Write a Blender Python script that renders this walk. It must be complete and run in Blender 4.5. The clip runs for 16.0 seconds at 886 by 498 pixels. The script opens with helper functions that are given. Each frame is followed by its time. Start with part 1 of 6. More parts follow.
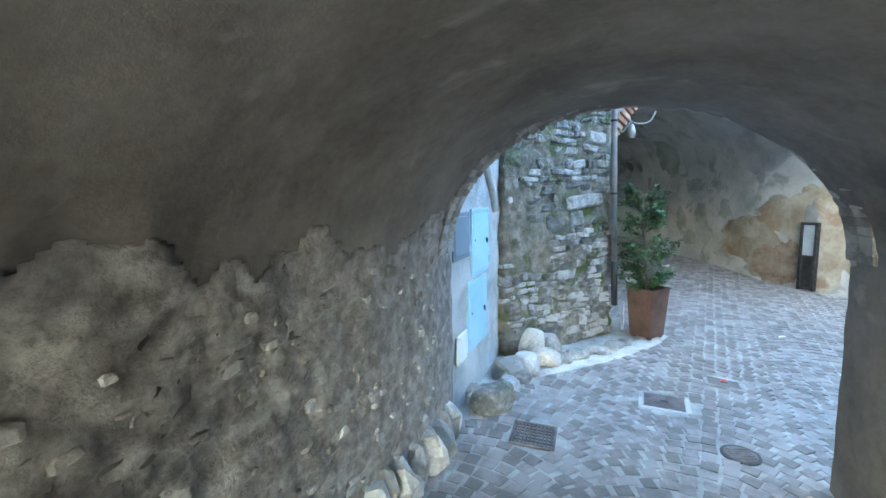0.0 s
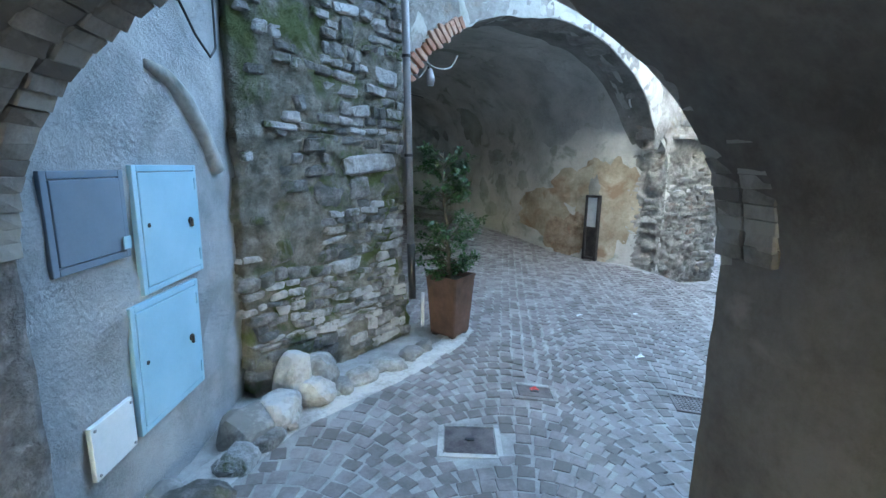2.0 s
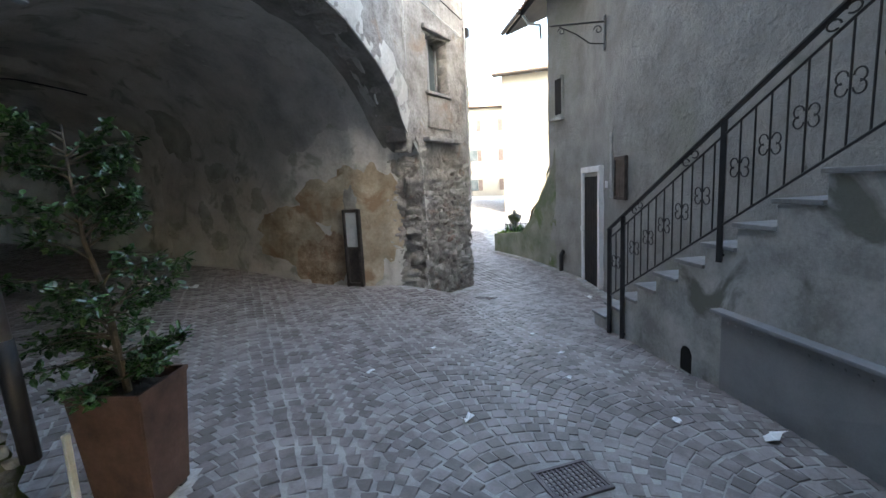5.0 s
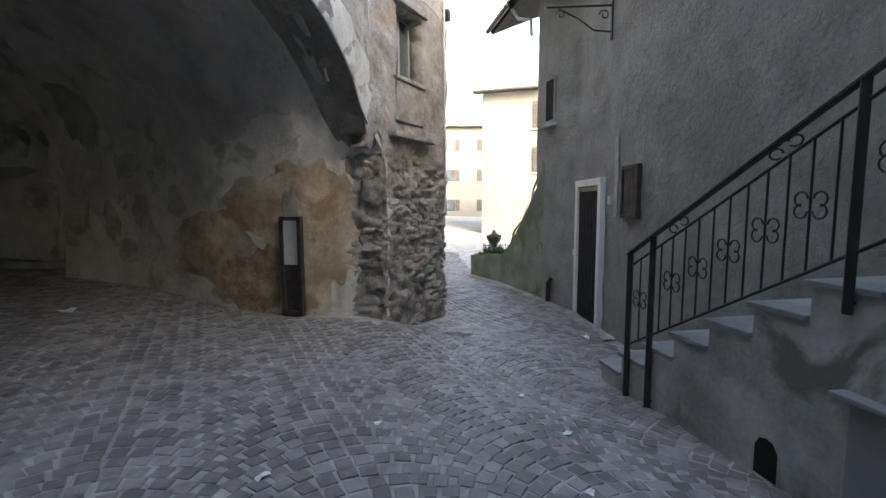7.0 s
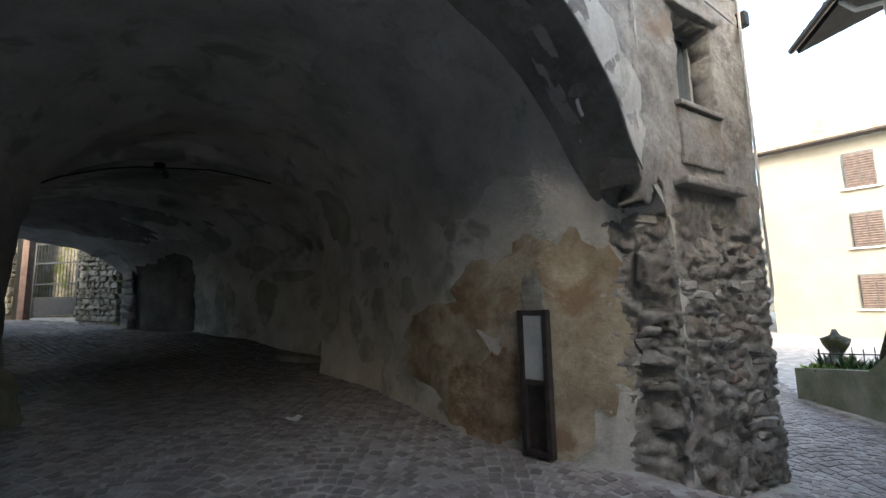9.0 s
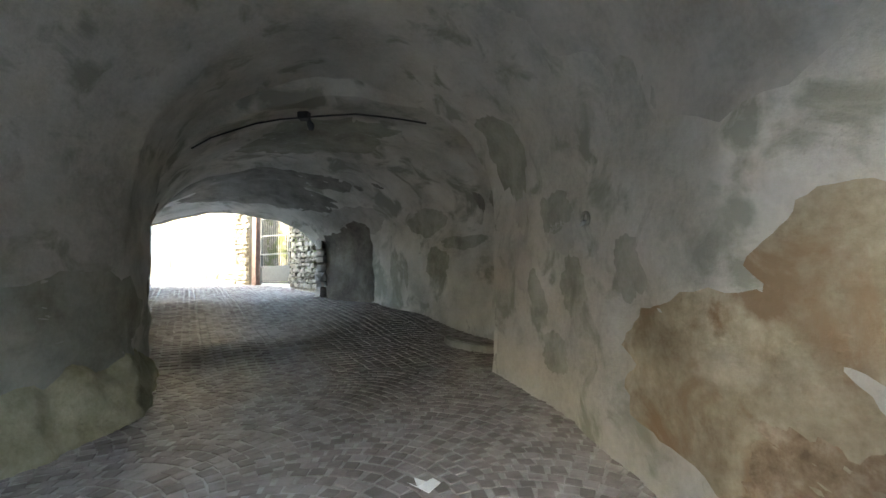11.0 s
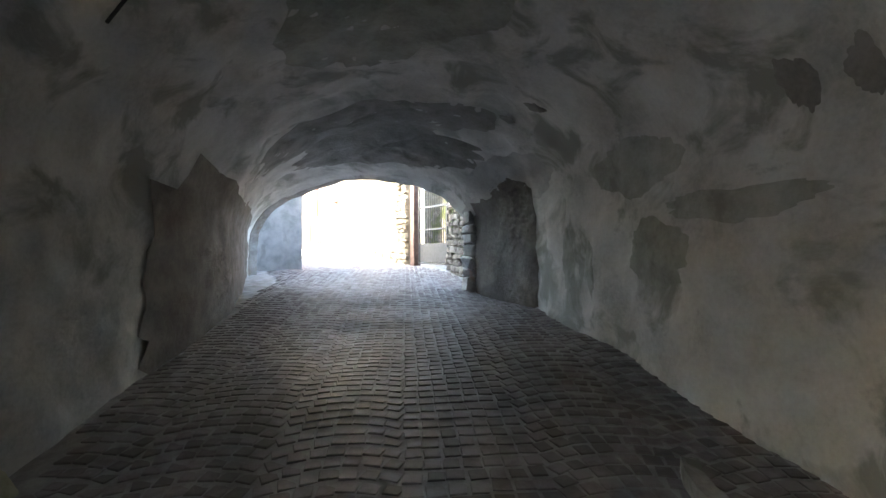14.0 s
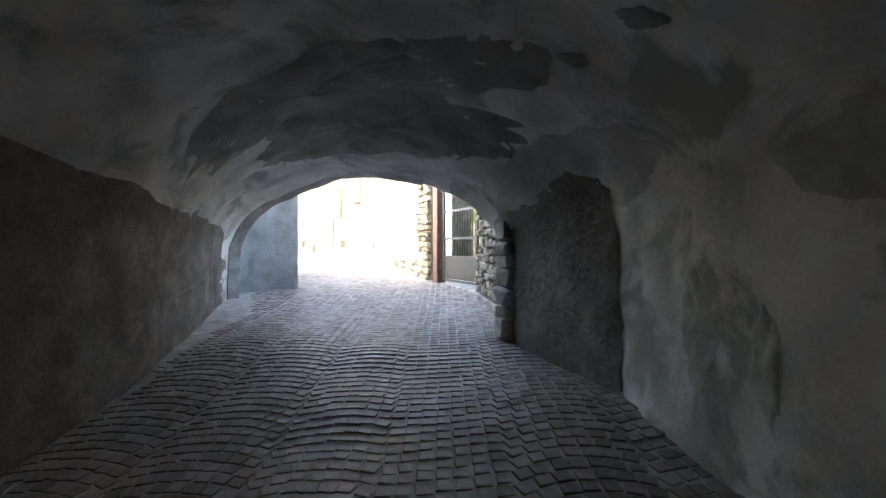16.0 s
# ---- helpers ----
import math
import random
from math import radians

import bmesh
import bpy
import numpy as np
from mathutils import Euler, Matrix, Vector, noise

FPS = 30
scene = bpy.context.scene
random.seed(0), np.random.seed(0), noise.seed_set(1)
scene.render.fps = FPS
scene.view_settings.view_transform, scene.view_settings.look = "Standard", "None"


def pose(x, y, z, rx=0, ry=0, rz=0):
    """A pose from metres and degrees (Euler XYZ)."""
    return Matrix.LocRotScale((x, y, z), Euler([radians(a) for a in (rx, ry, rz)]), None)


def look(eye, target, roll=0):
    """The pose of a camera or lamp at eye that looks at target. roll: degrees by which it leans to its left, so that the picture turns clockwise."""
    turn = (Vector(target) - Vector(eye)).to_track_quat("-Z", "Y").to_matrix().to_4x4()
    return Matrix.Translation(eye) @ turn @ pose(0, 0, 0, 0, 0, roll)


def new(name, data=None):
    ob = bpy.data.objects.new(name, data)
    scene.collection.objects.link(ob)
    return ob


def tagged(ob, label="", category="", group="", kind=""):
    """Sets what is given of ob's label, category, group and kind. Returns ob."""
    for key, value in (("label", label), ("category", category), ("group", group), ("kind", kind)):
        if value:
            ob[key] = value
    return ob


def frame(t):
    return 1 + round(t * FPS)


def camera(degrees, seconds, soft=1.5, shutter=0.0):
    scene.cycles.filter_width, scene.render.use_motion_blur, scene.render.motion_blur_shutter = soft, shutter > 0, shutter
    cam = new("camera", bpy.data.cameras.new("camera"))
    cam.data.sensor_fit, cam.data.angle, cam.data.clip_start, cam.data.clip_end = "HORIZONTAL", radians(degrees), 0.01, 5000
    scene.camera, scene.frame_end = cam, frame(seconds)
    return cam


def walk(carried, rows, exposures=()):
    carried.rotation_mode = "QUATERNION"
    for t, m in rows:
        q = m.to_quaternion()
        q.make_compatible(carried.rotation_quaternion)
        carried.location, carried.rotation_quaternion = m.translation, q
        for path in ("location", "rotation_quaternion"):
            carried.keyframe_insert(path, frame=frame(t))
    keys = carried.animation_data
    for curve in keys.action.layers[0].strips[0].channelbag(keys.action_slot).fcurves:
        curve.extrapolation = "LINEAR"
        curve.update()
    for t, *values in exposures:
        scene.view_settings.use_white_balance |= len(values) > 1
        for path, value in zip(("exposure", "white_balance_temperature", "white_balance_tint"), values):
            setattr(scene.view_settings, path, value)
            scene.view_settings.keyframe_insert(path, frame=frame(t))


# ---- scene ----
cam = camera(90.3, 16.0)
PATH = [
    (0, (0.88, 0.68, 1.79), (0.663, 2.654, 1.553), -1.0),
    (0.5, (1.0, 0.964, 1.767), (1.008, 2.943, 1.476), -0.5),
    (1, (1.117, 1.318, 1.739), (1.321, 3.273, 1.37), -0.4),
    (1.5, (1.297, 1.702, 1.696), (1.728, 3.611, 1.284), 0.3),
    (2, (1.412, 2.076, 1.703), (1.994, 3.954, 1.333), 1.0),
    (2.5, (1.457, 2.448, 1.666), (2.186, 4.288, 1.374), 1.2),
    (3, (1.535, 2.802, 1.616), (2.457, 4.559, 1.36), 0.3),
    (3.5, (1.633, 3.128, 1.552), (2.803, 4.732, 1.306), -1.3),
    (4, (1.716, 3.372, 1.527), (3.078, 4.813, 1.266), -2.6),
    (4.5, (1.889, 3.468, 1.533), (3.352, 4.803, 1.252), -3.2),
    (5, (2.162, 3.527, 1.521), (3.667, 4.813, 1.237), -2.8),
    (7.5, (3.549, 4.632, 1.317), (5.137, 5.834, 1.133), 0.0),
    (8, (3.781, 4.958, 1.297), (5.163, 6.402, 1.228), -1.0),
    (8.5, (3.998, 5.321, 1.286), (5.01, 7.043, 1.401), -1.9),
    (9, (4.205, 5.731, 1.29), (4.978, 7.558, 1.544), -1.4),
    (9.5, (4.356, 6.224, 1.375), (4.965, 8.113, 1.619), -1.5),
    (10, (4.521, 6.661, 1.402), (4.862, 8.621, 1.607), -1.6),
    (12.5, (4.862, 10.081, 1.393), (4.439, 12.036, 1.411), 0.4),
    (13, (4.845, 10.741, 1.504), (4.258, 12.653, 1.502), -0.0),
    (13.5, (4.653, 11.31, 1.566), (3.859, 13.145, 1.573), -0.3),
    (14, (4.493, 11.871, 1.662), (3.579, 13.65, 1.664), 0.0),
    (14.5, (4.355, 12.489, 1.772), (3.398, 14.246, 1.764), 0.4),
    (15, (4.101, 13.045, 1.929), (3.117, 14.786, 1.915), 0.2),
    (15.5, (3.817, 13.616, 1.976), (2.806, 15.342, 1.964), 0.2),
    (16, (3.5, 14.225, 2.057), (2.437, 15.919, 2.046), -0.1),
]
EXPOSURES = [(0, 5.45, 6100, -6), (0.5, 5.25, 6100, -6), (1.0, 5.1, 6050, -6), (1.5, 4.95, 6000, -6), (2.0, 4.75, 6150, -5), (3.0, 4.32, 6500, 1), (4.0, 3.95, 7000, 4), (4.5, 3.9, 7200, 5), (5.2, 3.75, 7300, 6), (8.0, 3.2, 7800, 8), (8.8, 3.15, 7500, 6), (9.5, 4.0, 7800, 3), (10.0, 4.85, 8200, 2), (10.2, 5.05, 8200, 2), (12.5, 5.85, 7800, 2), (14.0, 5.45, 7500, 8), (15.0, 5.1, 7500, 10), (16.0, 4.65, 7500, 10)]
walk(cam, [(t, look(eye, target, roll)) for t, eye, target, roll in PATH], EXPOSURES)

# ================= world, sun, exposure =================
world = bpy.data.worlds.new("sky")
scene.world = world
world.use_nodes = True
wn = world.node_tree
sky = wn.nodes.new("ShaderNodeTexSky")
sky.sky_type = "NISHITA"
sky.sun_disc = False
sky.sun_elevation = radians(35)
sky.sun_rotation = radians(212)
sky.air_density, sky.dust_density, sky.ozone_density = 1.0, 2.5, 1.0
wn.links.new(sky.outputs[0], wn.nodes["Background"].inputs[0])
wn.nodes["Background"].inputs[1].default_value = 0.15
sun = new("sun", bpy.data.lights.new("sun", "SUN"))
sun.data.energy, sun.data.angle, sun.data.color = 0.55, radians(10), (1.0, 0.93, 0.82)
sun.matrix_world = look((0, 0, 30), (0 + math.sin(radians(32)) * math.cos(radians(35)), 0 + math.cos(radians(32)) * math.cos(radians(35)), 30 - math.sin(radians(35))))


# ================= materials =================
def surface(name, cols, scale=3.0, rough=0.85, bump=0.4, fine=40.0, metal=0.0, rand=0.0, contrast=0.5, stain=None, stain_scale=1.2, stain_amount=0.5, local=False, bump_dist=0.01, spec=0.3):
    """Three colours blended by noise of two sizes, with fine relief, optional stains of their own colour and a shift from piece to piece."""
    m = bpy.data.materials.new(name)
    m.use_nodes = True
    nt = m.node_tree
    bs = nt.nodes["Principled BSDF"]
    N = nt.nodes.new
    L = nt.links.new
    if local:
        src = N("ShaderNodeTexCoord").outputs["Object"]
    else:
        src = N("ShaderNodeNewGeometry").outputs["Position"]
    n1 = N("ShaderNodeTexNoise")
    n1.inputs["Scale"].default_value, n1.inputs["Detail"].default_value, n1.inputs["Roughness"].default_value = scale, 8, 0.62
    n2 = N("ShaderNodeTexNoise")
    n2.inputs["Scale"].default_value, n2.inputs["Detail"].default_value, n2.inputs["Roughness"].default_value = fine, 6, 0.7
    L(src, n1.inputs["Vector"])
    L(src, n2.inputs["Vector"])
    mix = N("ShaderNodeMath")
    mix.operation = "MULTIPLY_ADD"
    L(n2.outputs[0], mix.inputs[0])
    mix.inputs[1].default_value = 0.35
    L(n1.outputs[0], mix.inputs[2])
    add = N("ShaderNodeMath")
    add.operation = "SUBTRACT"
    L(mix.outputs[0], add.inputs[0])
    add.inputs[1].default_value = 0.175
    last = add.outputs[0]
    if rand:
        oi = N("ShaderNodeObjectInfo")
        gi = N("ShaderNodeNewGeometry")
        s = N("ShaderNodeMath")
        s.operation = "ADD"
        L(oi.outputs["Random"], s.inputs[0])
        L(gi.outputs["Random Per Island"], s.inputs[1])
        fr = N("ShaderNodeMath")
        fr.operation = "FRACT"
        L(s.outputs[0], fr.inputs[0])
        r = N("ShaderNodeMath")
        r.operation = "MULTIPLY_ADD"
        L(fr.outputs[0], r.inputs[0])
        r.inputs[1].default_value = rand
        L(last, r.inputs[2])
        r2 = N("ShaderNodeMath")
        r2.operation = "SUBTRACT"
        L(r.outputs[0], r2.inputs[0])
        r2.inputs[1].default_value = rand / 2
        last = r2.outputs[0]
    ramp = N("ShaderNodeValToRGB")
    w = 0.5 * (1 - contrast)
    e = ramp.color_ramp.elements
    e[0].position, e[1].position = 0.28 + 0.2 * w, 0.72 - 0.2 * w
    e[0].color, e[1].color = (*cols[0], 1), (*cols[-1], 1)
    for i, c in enumerate(cols[1:-1]):
        k = e.new(e[0].position + (e[-1].position - e[0].position) * (i + 1) / (len(cols) - 1))
        k.color = (*c, 1)
    L(last, ramp.inputs[0])
    colour = ramp.outputs[0]
    if stain:
        n3 = N("ShaderNodeTexNoise")
        n3.inputs["Scale"].default_value, n3.inputs["Detail"].default_value, n3.inputs["Roughness"].default_value, n3.inputs["Distortion"].default_value = stain_scale, 7, 0.6, 0.6
        L(src, n3.inputs["Vector"])
        rs = N("ShaderNodeValToRGB")
        rs.color_ramp.elements[0].position, rs.color_ramp.elements[1].position = 0.62 - 0.25 * stain_amount, 0.72 - 0.25 * stain_amount
        L(n3.outputs[0], rs.inputs[0])
        mx = N("ShaderNodeMixRGB")
        L(rs.outputs[0], mx.inputs[0])
        L(colour, mx.inputs[1])
        mx.inputs[2].default_value = (*stain, 1)
        colour = mx.outputs[0]
    L(colour, bs.inputs["Base Color"])
    bs.inputs["Metallic"].default_value = metal
    bs.inputs["Specular IOR Level"].default_value = spec
    rr = N("ShaderNodeMapRange")
    L(n2.outputs[0], rr.inputs[0])
    rr.inputs[3].default_value, rr.inputs[4].default_value = max(0.05, rough - 0.12), min(1, rough + 0.1)
    L(rr.outputs[0], bs.inputs["Roughness"])
    if bump:
        bp = N("ShaderNodeBump")
        bp.inputs["Strength"].default_value, bp.inputs["Distance"].default_value = bump, bump_dist
        n4 = N("ShaderNodeTexNoise")
        n4.inputs["Scale"].default_value, n4.inputs["Detail"].default_value, n4.inputs["Roughness"].default_value = fine * 0.35, 9, 0.72
        L(src, n4.inputs["Vector"])
        hm = N("ShaderNodeMath")
        hm.operation = "MULTIPLY_ADD"
        L(n1.outputs[0], hm.inputs[0])
        hm.inputs[1].default_value = 0.5
        L(n4.outputs[0], hm.inputs[2])
        L(hm.outputs[0], bp.inputs["Height"])
        L(bp.outputs[0], bs.inputs["Normal"])
    return m


M_PORPHYRY = surface("porphyry", [(0.14, 0.122, 0.116), (0.205, 0.182, 0.174), (0.29, 0.265, 0.255)], scale=5, rough=0.58, bump=0.5, fine=60, rand=0.32, bump_dist=0.004, spec=0.4)
M_JOINT = surface("sand_joint", [(0.22, 0.215, 0.20), (0.32, 0.31, 0.295), (0.43, 0.42, 0.40)], scale=5, rough=0.95, bump=0.6, fine=90)
M_PLASTER_DARK = surface("old_render", [(0.36, 0.36, 0.33), (0.55, 0.545, 0.51), (0.68, 0.675, 0.64)], scale=1.3, bump=0.7, fine=26, contrast=0.8, bump_dist=0.02, stain=(0.31, 0.315, 0.28), stain_scale=1.6, stain_amount=0.4)
M_PASSAGE = surface("rough_passage_render", [(0.145, 0.132, 0.124), (0.24, 0.222, 0.21), (0.365, 0.343, 0.326)], scale=13, bump=1.0, fine=34, bump_dist=0.045, stain=(0.42, 0.40, 0.37), stain_scale=5.0, stain_amount=0.2)
# smoother brown render, darkened so its colour carries the low vault's shade
M_PASSAGE_DARK = surface("shade_darkened_render", [(0.09, 0.08, 0.07), (0.145, 0.132, 0.117), (0.20, 0.187, 0.17)], scale=1.7, bump=0.5, fine=25, stain=(0.24, 0.225, 0.205), stain_scale=2.4, stain_amount=0.05)
M_WHITEWASH = surface("whitewashed_render", [(0.36, 0.38, 0.39), (0.50, 0.515, 0.525), (0.62, 0.63, 0.63)], scale=3.0, bump=1.0, fine=110, bump_dist=0.03, stain=(0.36, 0.37, 0.37), stain_scale=1.7, stain_amount=0.2)
M_FACADE = surface("weathered_grey_render", [(0.18, 0.17, 0.155), (0.30, 0.288, 0.268), (0.42, 0.405, 0.38)], scale=3.0, bump=1.0, fine=24, contrast=0.8, bump_dist=0.045, stain=(0.27, 0.22, 0.18), stain_scale=2.3, stain_amount=0.2)
M_OCHRE = surface("ochre_render", [(0.25, 0.20, 0.135), (0.37, 0.32, 0.235), (0.50, 0.445, 0.345)], scale=2.5, bump=0.8, fine=25, bump_dist=0.02, stain=(0.28, 0.2, 0.13), stain_scale=2.0, stain_amount=0.35)
M_HOUSE = surface("grey_house_render", [(0.225, 0.22, 0.205), (0.285, 0.28, 0.265), (0.34, 0.335, 0.315)], scale=2.2, bump=1.0, fine=30, bump_dist=0.05, stain=(0.24, 0.245, 0.215), stain_scale=0.6, stain_amount=0.3)
M_MORTAR = surface("earth_mortar", [(0.12, 0.113, 0.095), (0.215, 0.203, 0.168), (0.37, 0.352, 0.31)], scale=9, bump=1.0, fine=60, contrast=0.8, bump_dist=0.05, stain=(0.10, 0.125, 0.045), stain_scale=2.2, stain_amount=0.5)
M_STONE = surface("grey_schist", [(0.14, 0.137, 0.13), (0.30, 0.292, 0.283), (0.50, 0.495, 0.49)], scale=12, bump=1.0, fine=70, rand=0.5, bump_dist=0.04, contrast=0.8, stain=(0.09, 0.105, 0.045), stain_scale=3.2, stain_amount=0.36)
M_STONE_PALE = surface("pale_limestone", [(0.20, 0.193, 0.18), (0.32, 0.31, 0.295), (0.46, 0.45, 0.43)], scale=5, bump=0.8, fine=40, rand=0.3, bump_dist=0.015)
M_RUBBLE = surface("limey_rubble", [(0.19, 0.182, 0.168), (0.30, 0.288, 0.268), (0.41, 0.397, 0.375)], scale=6, bump=1.0, fine=40, rand=0.3, bump_dist=0.015, stain=(0.30, 0.22, 0.18), stain_scale=3, stain_amount=0.12)
M_ARCHBRICK = surface("grey_arch_brick", [(0.14, 0.128, 0.115), (0.215, 0.20, 0.182), (0.30, 0.285, 0.26)], scale=8, bump=0.7, fine=50, rand=0.4)
M_REDBRICK = surface("red_brick", [(0.30, 0.15, 0.10), (0.40, 0.22, 0.155), (0.48, 0.31, 0.23)], scale=8, bump=0.6, fine=50, rand=0.4)
M_CREAM = surface("cream_render", [(0.195, 0.19, 0.168), (0.215, 0.21, 0.187), (0.24, 0.234, 0.21)], scale=0.7, bump=0.15, fine=10)
M_ORANGE = surface("orange_render", [(0.22, 0.14, 0.075), (0.25, 0.165, 0.09), (0.28, 0.19, 0.11)], scale=0.7, bump=0.15, fine=10)
M_SUNWALL = surface("pale_sunlit_render", [(0.095, 0.084, 0.064), (0.122, 0.11, 0.088), (0.15, 0.138, 0.113)], scale=1.2, bump=0.5, fine=14, bump_dist=0.02)
M_ROOFTILE = surface("terracotta_tile", [(0.28, 0.17, 0.12), (0.40, 0.26, 0.19), (0.5, 0.36, 0.28)], scale=4, bump=0.5, fine=30, rand=0.35)
M_IRON = surface("black_painted_iron", [(0.012, 0.012, 0.013), (0.02, 0.02, 0.021), (0.03, 0.03, 0.032)], scale=12, rough=0.5, bump=0.2, fine=120, bump_dist=0.002, spec=0.5)
M_GREYMETAL = surface("grey_painted_steel", [(0.21, 0.217, 0.222), (0.255, 0.262, 0.268), (0.295, 0.302, 0.308)], scale=2.5, rough=0.5, bump=0.12, fine=70, bump_dist=0.003, spec=0.45)
M_BLUE = surface("pale_blue_painted_steel", [(0.30, 0.50, 0.62), (0.34, 0.55, 0.67), (0.38, 0.59, 0.71)], scale=3, rough=0.45, bump=0.08, fine=80, bump_dist=0.002, spec=0.45)
M_GREYBOX = surface("slate_painted_steel", [(0.15, 0.19, 0.24), (0.17, 0.215, 0.27), (0.19, 0.24, 0.30)], scale=3, rough=0.5, bump=0.08, fine=80, bump_dist=0.002)
M_WHITEPANEL = surface("white_plastic_panel", [(0.62, 0.66, 0.66), (0.72, 0.75, 0.75), (0.78, 0.8, 0.8)], scale=3, rough=0.5, bump=0.05, fine=60)
M_CONCRETE = surface("stair_concrete", [(0.26, 0.26, 0.245), (0.40, 0.40, 0.38), (0.52, 0.52, 0.50)], scale=2.5, bump=0.6, fine=30, stain=(0.17, 0.175, 0.15), stain_scale=1.8, stain_amount=0.3)
M_SLAB = surface("grey_stone_slab", [(0.20, 0.205, 0.205), (0.27, 0.275, 0.275), (0.34, 0.345, 0.345)], scale=4, rough=0.6, bump=0.3, fine=50)
M_CORTEN = surface("rusty_steel", [(0.055, 0.034, 0.027), (0.088, 0.054, 0.043), (0.125, 0.08, 0.063)], scale=5, rough=0.75, bump=0.3, fine=60, bump_dist=0.004)
M_PIPE = surface("grey_zinc_pipe", [(0.20, 0.19, 0.20), (0.27, 0.26, 0.27), (0.34, 0.33, 0.34)], scale=6, rough=0.42, bump=0.1, fine=50, metal=0.5)
M_WOOD_DARK = surface("dark_stained_wood", [(0.03, 0.026, 0.024), (0.05, 0.043, 0.04), (0.075, 0.065, 0.06)], scale=9, rough=0.65, bump=0.3, fine=60)
M_SHUTTER = surface("brown_shutter_paint", [(0.07, 0.053, 0.05), (0.092, 0.072, 0.068), (0.115, 0.092, 0.087)], scale=6, rough=0.6, bump=0.2, fine=50)
M_STEELPLATE = surface("manhole_steel", [(0.09, 0.075, 0.075), (0.14, 0.12, 0.12), (0.19, 0.165, 0.16)], scale=10, rough=0.5, bump=0.3, fine=80, metal=0.4, bump_dist=0.003)
M_LEAF = surface("glossy_leaf", [(0.018, 0.05, 0.014), (0.04, 0.095, 0.028), (0.075, 0.15, 0.05)], scale=14, rough=0.28, bump=0.1, fine=60, rand=0.5, spec=0.6)
M_GRASSLEAF = surface("light_green_leaf", [(0.09, 0.17, 0.03), (0.15, 0.26, 0.05), (0.22, 0.34, 0.09)], scale=14, rough=0.5, bump=0.1, fine=60, rand=0.5)
M_HILLGREEN = surface("distant_foliage", [(0.05, 0.09, 0.03), (0.10, 0.14, 0.06), (0.17, 0.19, 0.10)], scale=0.4, rough=0.9, bump=0.0, fine=3, rand=0.4)
M_STEM = surface("bark", [(0.05, 0.04, 0.03), (0.09, 0.075, 0.055), (0.13, 0.11, 0.085)], scale=20, bump=0.6, fine=80)
M_SOIL = surface("potting_soil", [(0.02, 0.016, 0.012), (0.04, 0.032, 0.025), (0.06, 0.05, 0.04)], scale=20, bump=1.0, fine=70)
M_PAPER = surface("crumpled_paper", [(0.7, 0.72, 0.72), (0.78, 0.8, 0.8), (0.82, 0.83, 0.83)], scale=20, bump=0.3, fine=60)
M_RED = surface("red_wrapper", [(0.5, 0.04, 0.03), (0.6, 0.06, 0.05), (0.65, 0.1, 0.08)], scale=20, rough=0.4, bump=0.2)
M_WHITEPAINT = surface("white_paint", [(0.62, 0.63, 0.63), (0.72, 0.73, 0.73), (0.78, 0.79, 0.79)], scale=5, rough=0.5, bump=0.1)
M_CONDUIT = surface("grey_conduit", [(0.42, 0.42, 0.41), (0.52, 0.52, 0.51), (0.6, 0.6, 0.59)], scale=8, rough=0.55, bump=0.1)
M_FROST = surface("frosted_display_glass", [(0.42, 0.45, 0.46), (0.52, 0.55, 0.56), (0.60, 0.62, 0.62)], scale=3, rough=0.25, bump=0.03, fine=30, spec=0.5)
M_GLASSDARK = surface("window_glass", [(0.05, 0.065, 0.075), (0.08, 0.1, 0.11), (0.12, 0.14, 0.15)], scale=1.5, rough=0.12, bump=0.02, fine=8, spec=0.7)
M_DOORDARK = surface("charcoal_door_paint", [(0.010, 0.012, 0.015), (0.016, 0.018, 0.022), (0.024, 0.026, 0.03)], scale=8, rough=0.7, bump=0.2, fine=60, spec=0.1)
# near-black colour standing in for the shade inside openings
M_OPENSHADE = surface("opening_shade", [(0.01, 0.01, 0.01), (0.016, 0.015, 0.014), (0.024, 0.022, 0.02)], scale=3, bump=0.2)


# ================= mesh helpers =================
def mesh_ob(name, verts, faces, mat, parent=None, label="", smooth=False):
    me = bpy.data.meshes.new(name)
    me.from_pydata([tuple(v) for v in verts], [], faces)
    me.materials.append(mat)
    if smooth:
        me.polygons.foreach_set("use_smooth", [True] * len(me.polygons))
    me.update()
    ob = new(name, me)
    if parent:
        ob.parent = parent
    if label:
        ob["label"] = label
    return ob


def part(name, bm, mat, parent=None, label="", smooth=False):
    me = bpy.data.meshes.new(name)
    bm.to_mesh(me)
    bm.free()
    me.materials.append(mat)
    if smooth:
        me.polygons.foreach_set("use_smooth", [True] * len(me.polygons))
    ob = new(name, me)
    if parent:
        ob.parent = parent
    if label:
        ob["label"] = label
    return ob


def empty(name, m=None):
    ob = new(name)
    ob.empty_display_size = 0.2
    if m is not None:
        ob.matrix_world = m
    return ob


def add_box(bm, size, m=None, bevel=0.0, seg=2):
    """A box of that size with its centre at m's origin, edges rounded."""
    r = bmesh.ops.create_cube(bm, size=1.0)
    bmesh.ops.scale(bm, vec=size, verts=r["verts"])
    vs = r["verts"]
    if bevel:
        es = list({e for v in vs for e in v.link_edges})
        g = bmesh.ops.bevel(bm, geom=es, offset=bevel, segments=seg, affect="EDGES", profile=0.6)
        vs = list({v for f in g["faces"] for v in f.verts} | {v for v in vs if v.is_valid})
    if m is not None:
        bmesh.ops.transform(bm, matrix=m, verts=vs)
    return vs


